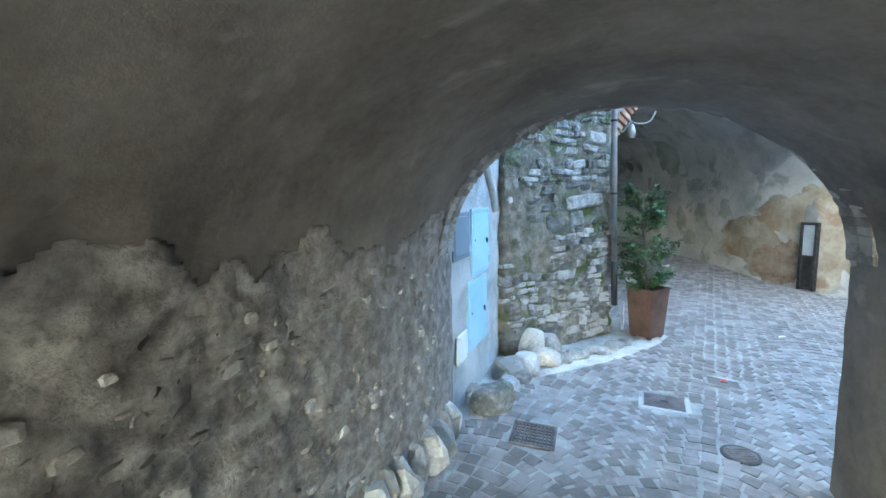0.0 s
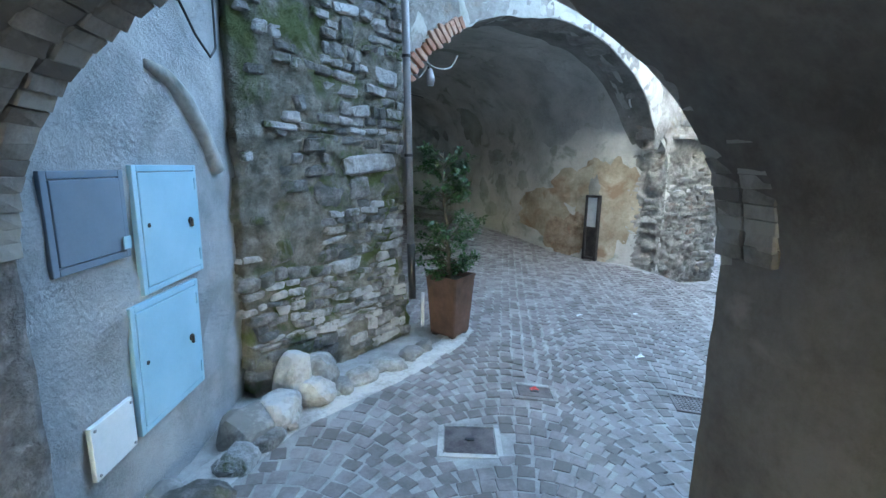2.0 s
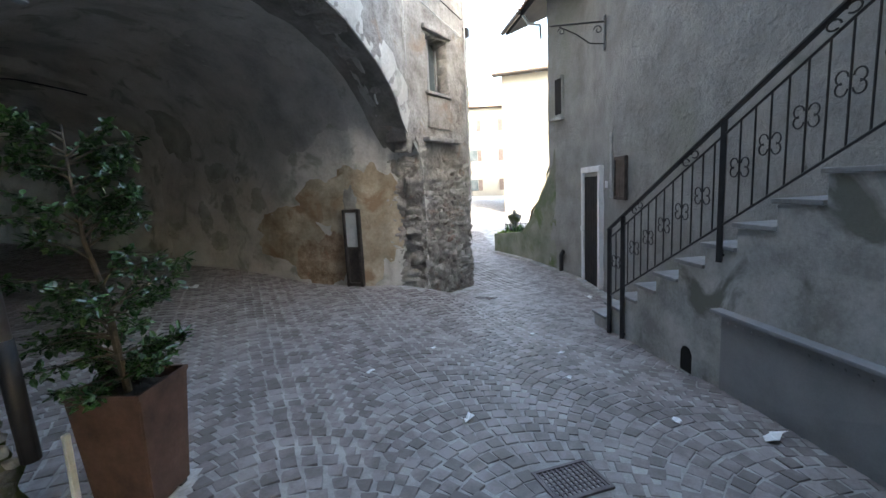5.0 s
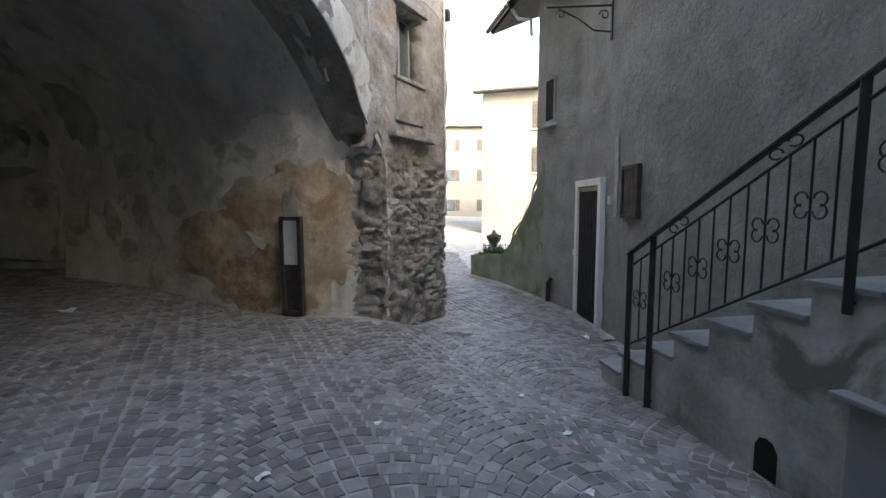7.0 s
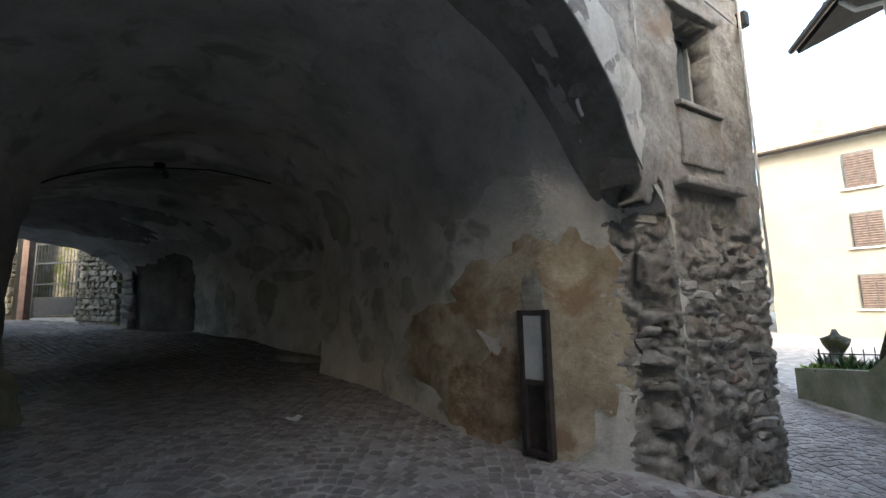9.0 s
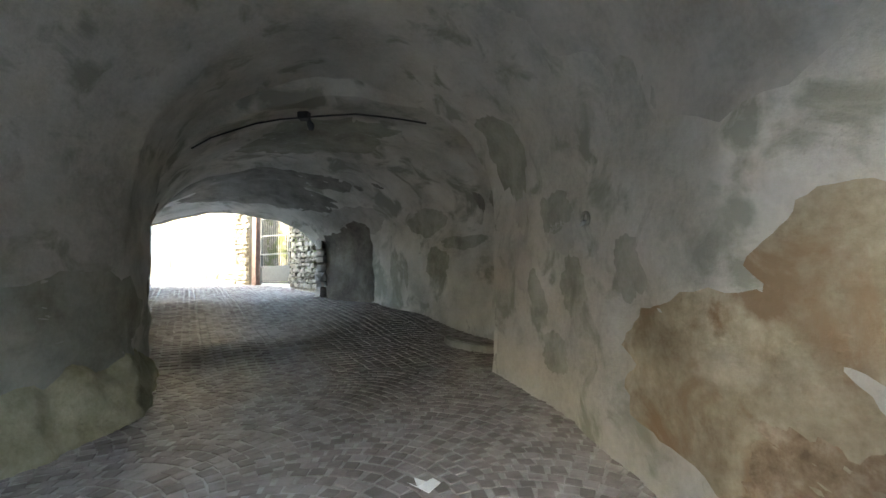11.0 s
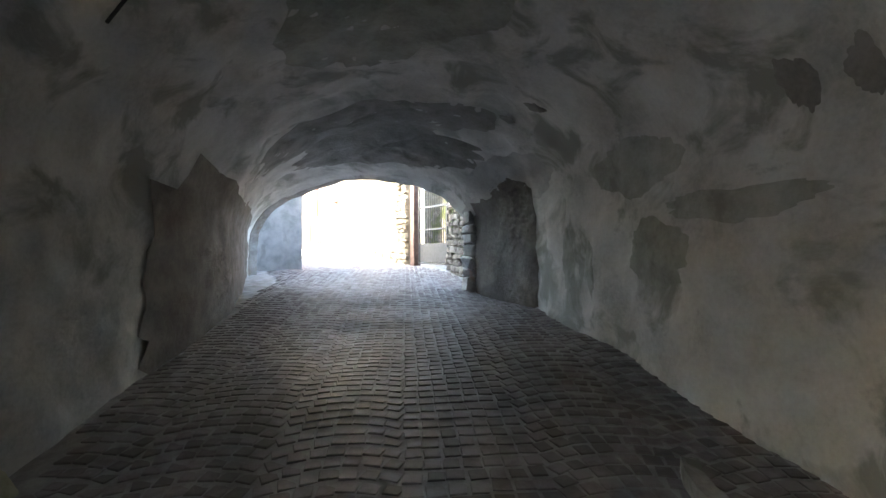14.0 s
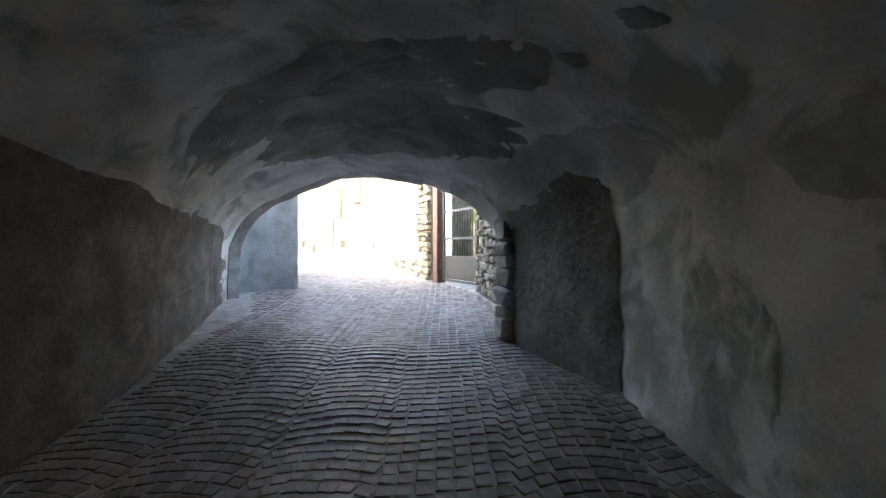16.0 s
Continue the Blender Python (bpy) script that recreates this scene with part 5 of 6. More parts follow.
def litter(x, y, size, mat, label, name="paper_scrap", fold=0.4):
    rnd = random.Random(int(x * 100 + y * 10))
    vs = [Vector((sx * size * 0.5 + rnd.uniform(-0.2, 0.2) * size, sy * size * 0.35 + rnd.uniform(-0.2, 0.2) * size, rnd.uniform(0.006, fold * size))) for sx in (-1, 0, 1) for sy in (-1, 0, 1)]
    fs = [(i * 3 + j, (i + 1) * 3 + j, (i + 1) * 3 + j + 1, i * 3 + j + 1) for i in range(2) for j in range(2)]
    ob = mesh_ob(name, vs, fs, mat)
    ob.matrix_world = Matrix.Translation((x, y, gz(x, y) + 0.008))
    md = ob.modifiers.new("depth", "SOLIDIFY")
    md.thickness = 0.003
    return tagged(ob, label, "litter", "litter on the cobbles")


for x, y, s in [(4.33, 5.23, 0.09), (5.29, 3.65, 0.13), (5.15, 4.15, 0.06), (4.56, 10.37, 0.13), (8.79, 6.2, 0.14), (4.4, 6.3, 0.06), (5.4, 5.0, 0.05), (6.0, 5.35, 0.06), (5.2, 6.3, 0.05), (3.0, 8.6, 0.09), (6.4, 5.9, 0.05)]:
    litter(x, y, s, M_PAPER, "crumpled white paper scrap lying on cobbles")
litter(2.99, 4.80, 0.06, M_RED, "crumpled red wrapper lying on a steel cover", "wrapper")


# ================= stair rail =================
def rail():
    t = empty("stair_railing", Matrix.Translation(stair_at(0.1, -0.03, gz(7.3, 5.4))))
    o = t.matrix_world.translation
    W = -0.035
    slope = RISE / RUN

    def zl(s):
        return Z1 + s * slope
    S_END = NSTEP * RUN + 0.05
    def P(s, z, w=W):
        return stair_at(s, w, z) - o
    top = 0.79
    def handz(s):
        return zl(s) + top if s < S_END else zl(S_END) + top
    pts = [P(0.44, zl(0.44) + top)] + [P(S_END, handz(S_END)), P(5.3, handz(5.3))]
    bm = bmesh.new()
    for a, b in zip(pts, pts[1:]):
        d = b - a
        x = d.normalized()
        y = Vector((0, 0, 1)).cross(x).normalized()
        z = x.cross(y)
        c = (a + b) / 2
        add_box(bm, (d.length + 0.02, 0.045, 0.02), Matrix(((x.x, y.x, z.x, c.x), (x.y, y.y, z.y, c.y), (x.z, y.z, z.z, c.z), (0, 0, 0, 1))), 0.006)
    part("handrail", bm, M_IRON, t, "flat black iron handrail")
    for name, off in (("upper_rail", 0.68), ("bottom_rail", 0.03)):
        bm = bmesh.new()
        add_tube(bm, [P(0.44, zl(0.44) + off), P(S_END, zl(S_END) + off), P(5.3, zl(S_END) + off)], 0.009, 6)
        part(name, bm, M_IRON, t)
    for s, lo in ((0.46, gz(7.07, 5.24) + 0.005), (0.74, gz(6.88, 5.03) + 0.01), (2.1, zl(2.1) - 0.24), (3.25, zl(3.25) - 0.24), (5.0, handz(5.2) - 1.35)):
        part("post", box_bm((0.04, 0.04, handz(s) - lo), Matrix.Translation(P(s, (handz(s) + lo) / 2)) @ Matrix.Rotation(ang, 4, "Z"), 0.004), M_IRON, t)
        if s > 0.5:
            part("bracket", tube_bm([P(s, lo + 0.05), P(s, lo + 0.05, 0.02)], 0.01, 6), M_IRON, t)
    s = 0.6
    k = 0
    while s < 5.2:
        if all(abs(s - q) > 0.05 for q in (0.74, 2.1, 3.25, 5.0)):
            zb = zl(min(s, S_END))
            part("baluster", tube_bm([P(s, zb + 0.03), P(s, zb + 0.68)], 0.0065, 6), M_IRON, t)
            if k % 2 == 0:
                bm = bmesh.new()
                for sg in (-1, 1):
                    for ud in (-1, 1):
                        c = zb + 0.36
                        ring = [P(s + sg * 0.012 + sg * (0.035 - 0.033 * math.cos(a)), c + ud * (0.03 + 0.035 * math.sin(a))) for a in [x * 0.52 for x in range(0, 10)]]
                        add_tube(bm, ring, 0.005, 5)
                part("scroll", bm, M_IRON, t, "small wrought iron scroll")
            k += 1
        s += 0.118
    for s in (1.0, 1.75, 2.9):
        bm = bmesh.new()
        for sg in (-1, 1):
            ring = [P(s + sg * (0.05 - 0.04 * math.cos(a)), zl(s + sg * 0.05) + 0.735 + 0.028 * math.sin(a)) for a in [x * 0.6 for x in range(0, 10)]]
            add_tube(bm, ring, 0.006, 5)
        part("scroll", bm, M_IRON, t, "small wrought iron scroll")
    return tagged(t, "black wrought iron stair railing with scroll ornaments", "railing")


rail()

# ---- steel door under the landing, hole in the stair foot ----
def on_stair(s, z, proud=0.0):
    p = S0 + SD * s - SN * proud
    return frame_m((p.x, p.y, z + fall(p.x, p.y)), SD, -SN)


hd = empty("steel_hatch", on_stair(2.95, 0.19))
part("sheet", box_bm((1.62, 0.03, 0.74), Matrix.Translation((0, 0.015, 0)), 0.006), M_GREYMETAL, hd, "grey painted steel sheet creased to a shallow pyramid")
bm = bmesh.new()
vv = [bm.verts.new(p) for p in ((-0.75, 0.031, -0.33), (0.75, 0.031, -0.33), (0.75, 0.031, 0.29), (-0.75, 0.031, 0.29), (0.0, 0.055, -0.02))]
for f in ((0, 1, 4), (1, 2, 4), (2, 3, 4), (3, 0, 4)):
    bm.faces.new([vv[i] for i in f])
bm.normal_update()
part("pressing", bm, M_GREYMETAL, hd)
part("rain_ledge", box_bm((1.72, 0.09, 0.025), Matrix.Translation((0, 0.045, 0.385)), 0.006), M_GREYMETAL, hd)
for i in range(22):
    part("rivet", tube_bm([(-0.74 + i * 0.07, 0.03, 0.31), (-0.74 + i * 0.07, 0.036, 0.31)], 0.008, 6), M_GREYMETAL, hd)
tagged(hd, "low grey steel hatch with rivets under the stairs", "hatch")
ho = empty("drain_hole", on_stair(1.73, 0.02))
bm = bmesh.new()
out = [(-0.085, -0.13), (0.085, -0.13), (0.085, 0.06), (0.05, 0.115), (0.0, 0.13), (-0.05, 0.115), (-0.085, 0.06)]
f0 = [bm.verts.new((x, 0.008, z)) for x, z in out]
f1 = [bm.verts.new((x * 0.82, 0.004, z * 0.85)) for x, z in out]
for i in range(len(out)):
    j = (i + 1) % len(out)
    bm.faces.new((f0[i], f0[j], f1[j], f1[i]))
part("rim", bm, M_CONCRETE, ho)
# flat dark face painted as the shade inside the hole
bm = bmesh.new()
bm.faces.new([bm.verts.new((x * 0.84, 0.0055, z * 0.87)) for x, z in out])
part("opening", bm, M_OPENSHADE, ho)
tagged(ho, "small dark arched vent hole in the stair foot", "vent hole")

# ================= grey house =================
HDIR = (HB - HD).normalized()
HN = Vector((HDIR.y, -HDIR.x))


def on_house(x, z, proud=0.0):
    p = HD + HDIR * ((x - HD.x) / HDIR.x) + HN * proud
    return frame_m((p.x, p.y, z + fall(p.x, p.y)), -HDIR, HN)


dr = empty("door_1", on_house(9.76, -0.36))
bm = bmesh.new()
for s in (-1, 1):
    add_box(bm, (0.10, 0.10, 2.02), Matrix.Translation((s * 0.46, 0.03, 1.02)), 0.008)
add_box(bm, (1.02, 0.11, 0.10), Matrix.Translation((0, 0.03, 2.07)), 0.008)
part("door_frame", bm, M_WHITEPAINT, dr, "pale grey stone door frame")
leaf = part("door_leaf", box_bm((0.82, 0.035, 2.0), Matrix.Translation((0, 0.022, 1.01)), 0.004), M_GREYMETAL, dr, "dark grey door")
bm = bmesh.new()
for i in range(6):
    add_box(bm, (0.12, 0.012, 1.9), Matrix.Translation((-0.33 + i * 0.132, 0.044, 1.0)), 0.003)
part("door_board", bm, M_DOORDARK, leaf)
part("door_handle", tube_bm([(0.33, 0.06, 0.98), (0.33, 0.09, 0.98), (0.25, 0.095, 0.98)], 0.009, 8), M_GREYMETAL, dr)
part("door_step", box_bm((1.0, 0.24, 0.06), Matrix.Translation((0, 0.06, 0.02)), 0.01), M_SLAB, dr)
tagged(dr, "dark door in a pale stone frame, grey house", "door", kind="structure")
hn = part("number_plate", box_bm((0.09, 0.015, 0.11), on_house(9.24, 1.46, 0.02), 0.003), M_WHITEPAINT)
tagged(hn, "small white house number plate on grey wall", "plate")
bl = part("doorbell", box_bm((0.06, 0.025, 0.09), on_house(10.3, 0.62, 0.02), 0.006), M_WHITEPAINT)
tagged(bl, "small white doorbell on grey house wall", "doorbell")
sh = empty("shutter", on_house(8.76, 1.555))
bm = bmesh.new()
for s in (-1, 1):
    add_box(bm, (0.04, 0.05, 0.62), Matrix.Translation((s * 0.19, 0.03, 0)), 0.005)
    add_box(bm, (0.34, 0.05, 0.05), Matrix.Translation((0, 0.03, s * 0.285)), 0.005)
part("frame", bm, M_WOOD_DARK, sh)
for i in range(4):
    part("board", box_bm((0.08, 0.03, 0.52), Matrix.Translation((-0.126 + i * 0.084, 0.025, 0)), 0.004), M_WOOD_DARK, sh)
tagged(sh, "closed dark wooden shutter on grey house wall", "shutter")
stp = part("patched_seam", box_bm((0.10, 0.012, 1.0), on_house(9.1, 1.75, 0.012), 0.005), M_CONCRETE)
tagged(stp, "pale vertical mortar patch on grey house wall", "wall patch")
# lamp bracket of wrought iron
lb = empty("iron_bracket", on_house(9.3, 3.75))
part("wall_plate", box_bm((0.05, 0.02, 0.5), Matrix.Translation((0, 0.03, 0)), 0.004), M_IRON, lb)
part("arm", tube_bm([(0, 0.04, 0.17), (0.08, 0.85, 0.17)], 0.014, 8), M_IRON, lb)
part("brace", tube_bm([(0, 0.04, -0.15), (0.02, 0.25, -0.13), (0.04, 0.45, 0.02), (0.07, 0.7, 0.15)], 0.01, 8), M_IRON, lb)
for cy, cz, r in ((0.12, 0.06, 0.07), (0.68, 0.06, 0.06)):
    part("scroll", tube_bm([(0.02, cy + r * (1 - 0.06 * k) * math.cos(k * 0.6), cz + r * (1 - 0.06 * k) * math.sin(k * 0.6)) for k in range(13)], 0.008, 6), M_IRON, lb)
tagged(lb, "empty black wrought iron lamp bracket on grey house", "bracket")

H2 = (HC - HD).normalized()
H2N = Vector((-H2.y, H2.x))


def on_house2(x, z, proud=0.0):
    p = HD + H2 * ((x - HD.x) / H2.x) + H2N * proud
    return frame_m((p.x, p.y, z + fall(p.x, p.y)), H2, H2N)


w2 = empty("window_2", on_house2(10.68, 3.17))
bm = bmesh.new()
for s in (-1, 1):
    add_box(bm, (0.05, 0.03, 0.78), Matrix.Translation((s * 0.14, 0.01, 0)), 0.005)
    add_box(bm, (0.23, 0.04, 0.05), Matrix.Translation((0, 0.02, s * 0.365)), 0.005)
part("window_frame", bm, M_HOUSE, w2)
# near-black pane carries the darkness of the room behind
part("pane", box_bm((0.23, 0.02, 0.68), Matrix.Translation((0, 0.012, 0))), M_OPENSHADE, w2)
part("window_sill", box_bm((0.4, 0.12, 0.05), Matrix.Translation((0, 0.05, -0.42)), 0.006), M_CONCRETE, w2)
tagged(w2, "narrow dark window in the grey house wall", "window", kind="structure")
gp = empty("gutter", Matrix.Translation((10.9, 7.95, 4.9)))
part("gutter_channel", tube_bm([(0.75, 1.5, 0.12), (-0.1, 0.55, 0.12)], 0.05, 8), M_IRON, gp)
part("downpipe", tube_bm([(0.05, 0.55, 0.1), (0.02, 0.4, -0.12), (-0.02, 0.12, -0.22), (-0.03, 0.1, -0.5)], 0.03, 10), M_CONDUIT, gp)
tagged(gp, "gutter with a bent downpipe under the eaves", "gutter")
ep = part("stub_pipe", tube_bm([on_house2(10.62, -0.45, 0.06).translation, on_house2(10.62, 0.0, 0.06).translation, on_house2(10.6, 0.1, 0.02).translation], 0.04, 10), M_IRON)
tagged(ep, "dark iron stub pipe at the foot of grey wall", "pipe")

# ---- steps rail, fence and flowers on the parapet ----
pr = empty("parapet_rail", Matrix.Translation((10.9, 7.95, 1.7)))
def PR(f, dz):
    p = PA.lerp(PB, f) + Vector((0.12, -0.06))
    z = 1.85 - 1.5 * f ** 0.9
    return Vector((p.x - 10.9, p.y - 7.95, z + dz - 1.7))
part("top_bar", tube_bm([PR(0.0, 0.45), PR(0.15, 0.38), PR(0.3, 0.32)], 0.02, 8), M_IRON, pr)
part("low_bar", tube_bm([PR(0.0, 0.25), PR(0.3, 0.12)], 0.012, 8), M_IRON, pr)
for f in (0.05, 0.3):
    part("upright", tube_bm([PR(f, -0.05), PR(f, 0.42 - 0.35 * f)], 0.014, 8), M_IRON, pr)
tagged(pr, "black iron handrail on the sloping parapet", "railing")
fe = empty("iron_fence", Matrix.Translation((12.4, 9.4, 0.05)))
for i in range(16):
    x, y = 0.02 + i * 0.09, 0.6 - i * 0.10
    part("picket", tube_bm([(x, y, 0.0), (x, y, 0.42 + 0.03 * (i % 2))], 0.008, 5), M_IRON, fe)
part("fence_rail", tube_bm([(0, 0.62, 0.34), (1.4, -0.95, 0.34)], 0.01, 6), M_IRON, fe)
part("fence_rail", tube_bm([(0, 0.62, 0.1), (1.4, -0.95, 0.1)], 0.01, 6), M_IRON, fe)
tagged(fe, "low black iron fence behind the planting bed", "fence")


def tuft(x, y, z, r, n, mat, label, name, hgt=0.25):
    rnd = random.Random(int(x * 77 + y * 13))
    vs, fs = [], []
    for _ in range(n):
        a, q = rnd.uniform(0, 6.28), r * math.sqrt(rnd.random())
        c = Vector((q * math.cos(a), q * math.sin(a), 0))
        for k in range(4):
            d = Vector((rnd.uniform(-1, 1), rnd.uniform(-1, 1), rnd.uniform(0.5, 1.6))).normalized() * hgt * rnd.uniform(0.4, 1)
            s = d.cross(Vector((0, 0, 1))).normalized() * 0.02
            b = len(vs)
            vs += [c - s, c + s, c + d * 0.6 + s * 1.2, c + d + Vector((0, 0, -0.02)), c + d * 0.6 - s * 1.2]
            fs.append((b, b + 1, b + 2, b + 3, b + 4))
    ob = mesh_ob(name, vs, fs, mat)
    ob.location = (x, y, z)
    return tagged(ob, label, "plant", "plants in the bed")


for f, r in ((0.15, 0.2), (0.4, 0.22), (0.65, 0.22), (0.9, 0.18)):
    p = PB.lerp(PC, f) + Vector((0.22, -0.14))
    tuft(p.x, p.y, 0.06, r, 45, M_GRASSLEAF, "bright green low plant in the street planter", "plant", 0.22)
for i, (dx, dy) in enumerate(((0.9, 0.1), (0.6, -0.3), (1.1, -0.5))):
    tuft(12.0 + dx, 9.9 + dy, 0.05, 0.22, 40, M_LEAF, "dark leafy shrub in the planting bed", "plant", 0.4)
urn = part("stone_urn", tube_bm([(12.9, 10.0, 0.05), (12.9, 10.0, 0.3), (12.9, 10.0, 0.34), (12.9, 10.0, 0.5), (12.9, 10.0, 0.6), (12.9, 10.0, 0.66), (12.9, 10.0, 0.75)], [0.16, 0.16, 0.07, 0.17, 0.2, 0.06, 0.03], 14), M_STONE, smooth=True)
tagged(urn, "grey stone urn standing in the planting bed", "urn")
vine = part("bare_vine", tube_bm([(12.2, 9.2, 0.1), (12.15, 9.1, 0.5), (12.0, 8.95, 0.8), (11.7, 8.6, 1.05), (11.55, 8.4, 1.4)], [0.035, 0.03, 0.025, 0.015, 0.006], 6), M_STEM)
tagged(vine, "bare gnarled vine stem beside the parapet", "vine")

# ================= archway and tunnel details =================
def vault_patch(V, name, cs, cv, rs, rv, mat, lift, seed, parent, label="", n=64, square=False, ragged=1.0):
    """A thin skin of render with a ragged outline on the vault, centred at station cs, height cv."""
    rnd = random.Random(seed)
    off = Vector((rnd.uniform(-50, 50), rnd.uniform(-50, 50), 0))
    vs, fs = [], []
    rings = 7
    for k in range(rings + 1):
        for i in range(n):
            a = 2 * math.pi * i / n
            rad = 1 + 0.32 * noise.noise(off + Vector((math.cos(a) * 1.3, math.sin(a) * 1.3, 0))) + 0.18 * noise.noise(off + Vector((math.cos(a) * 4, math.sin(a) * 4, 5))) + 0.08 * noise.noise(off + Vector((math.cos(a) * 12, math.sin(a) * 12, 9)))
            if square:
                rad = (1 + ragged * 0.13 * noise.noise(off + Vector((math.cos(a) * 5, math.sin(a) * 5, 0))) + ragged * 0.07 * noise.noise(off + Vector((math.cos(a) * 14, math.sin(a) * 14, 3)))) / (math.cos(a) ** 6 + math.sin(a) ** 6) ** (1 / 6)
            f = k / rings
            s = cs + rs * rad * f * math.cos(a)
            v = cv + rv * rad * f * math.sin(a)
            vs.append(vault_point(V, min(1, max(0, s)), min(0.99, max(0.01, v)), lift if k < rings else lift * 0.4))
    for k in range(rings):
        for i in range(n):
            j = (i + 1) % n
            fs.append((k * n + i, k * n + j, (k + 1) * n + j, (k + 1) * n + i))
    return mesh_ob(name, vs, fs, mat, parent, label, True)


# bare dark mortar, used as well to paint the shade of holes and a hollow
M_MORTARSHADE = surface("dark_mortar_and_hole_shade", [(0.15, 0.147, 0.132), (0.235, 0.23, 0.21), (0.31, 0.305, 0.28)], scale=2.5, bump=0.8, fine=24, bump_dist=0.02)
M_PALEPATCH = surface("pale_old_render", [(0.32, 0.315, 0.295), (0.43, 0.42, 0.395), (0.51, 0.50, 0.47)], scale=1.8, bump=0.6, fine=22, bump_dist=0.015)
M_MIDPATCH = surface("grey_green_render", [(0.24, 0.245, 0.205), (0.34, 0.348, 0.30), (0.43, 0.435, 0.385)], scale=2.2, bump=0.6, fine=22, bump_dist=0.015)
M_DAMP = surface("damp_grey_render", [(0.26, 0.265, 0.23), (0.36, 0.365, 0.325), (0.45, 0.45, 0.41)], scale=2.6, bump=0.7, fine=24, bump_dist=0.02)
# rough dark brown with the shade of the tunnel walls in its colour
M_SHADEBROWN = surface("shade_brown_render", [(0.085, 0.075, 0.064), (0.145, 0.13, 0.113), (0.22, 0.203, 0.18)], scale=2.2, bump=1.0, fine=22, bump_dist=0.04)
M_BARE = surface("bare_brown_masonry", [(0.20, 0.14, 0.095), (0.31, 0.235, 0.165), (0.42, 0.345, 0.26)], scale=7, bump=1.0, fine=35, bump_dist=0.04, stain=(0.35, 0.19, 0.13), stain_scale=4, stain_amount=0.15)
P1 = [  # archway
    (0.22, 0.86, 0.14, 0.11, M_OCHRE, 0.010, 1, "ochre render"), (0.40, 0.94, 0.10, 0.045, M_BARE, 0.014, 2, "brown bare masonry"), (0.34, 0.93, 0.05, 0.05, M_BARE, 0.016, 9, "brown bare masonry"), (0.5, 0.9, 0.14, 0.055, M_OCHRE, 0.011, 19, "ochre render"), (0.36, 0.83, 0.1, 0.04, M_OCHRE, 0.009, 20, "ochre render"),
    (0.10, 0.66, 0.018, 0.035, M_PALEPATCH, 0.02, 3, "pale drip of render"), (0.06, 0.60, 0.012, 0.03, M_PALEPATCH, 0.02, 4, "pale drip of render"),
    (0.26, 0.66, 0.05, 0.05, M_PALEPATCH, 0.012, 5, "pale render"), (0.45, 0.64, 0.2, 0.09, M_PALEPATCH, 0.010, 6, "pale render"),
    (0.62, 0.83, 0.03, 0.025, M_DAMP, 0.008, 8, "damp patch"), (0.87, 0.83, 0.03, 0.035, M_PALEPATCH, 0.006, 12, "pale render"), (0.76, 0.80, 0.025, 0.02, M_PALEPATCH, 0.006, 61, "pale render"), (0.77, 0.775, 0.04, 0.022, M_DAMP, 0.006, 62, "damp render"), (0.83, 0.865, 0.022, 0.03, M_DAMP, 0.006, 63, "damp render"), (0.88, 0.765, 0.03, 0.018, M_PALEPATCH, 0.006, 64, "pale render"), (0.74, 0.85, 0.03, 0.03, M_DAMP, 0.005, 65, "damp render"), (0.79, 0.92, 0.04, 0.02, M_DAMP, 0.005, 66, "damp render"), 
    (0.94, 0.80, 0.02, 0.03, M_PALEPATCH, 0.006, 14, "pale render"), (0.9, 0.70, 0.06, 0.05, M_MIDPATCH, 0.01, 16, "grey-green render"), (0.7, 0.12, 0.2, 0.06, M_MIDPATCH, 0.01, 17, "grey-green render")]
for cs, cv, rs, rv, mat, lift, seed, lab in P1:
    vault_patch(V1, "render_patch", cs, cv, rs, rv, mat, lift, seed, tv1, lab)
# a dark skin on the wall instead of a hollow, shade in its colour
vault_patch(V1, "render_patch", 0.272, 0.835, 0.022, 0.036, M_MORTARSHADE, 0.014, 5, tv1, "dark patch standing for a shaded broken hollow above the display case")
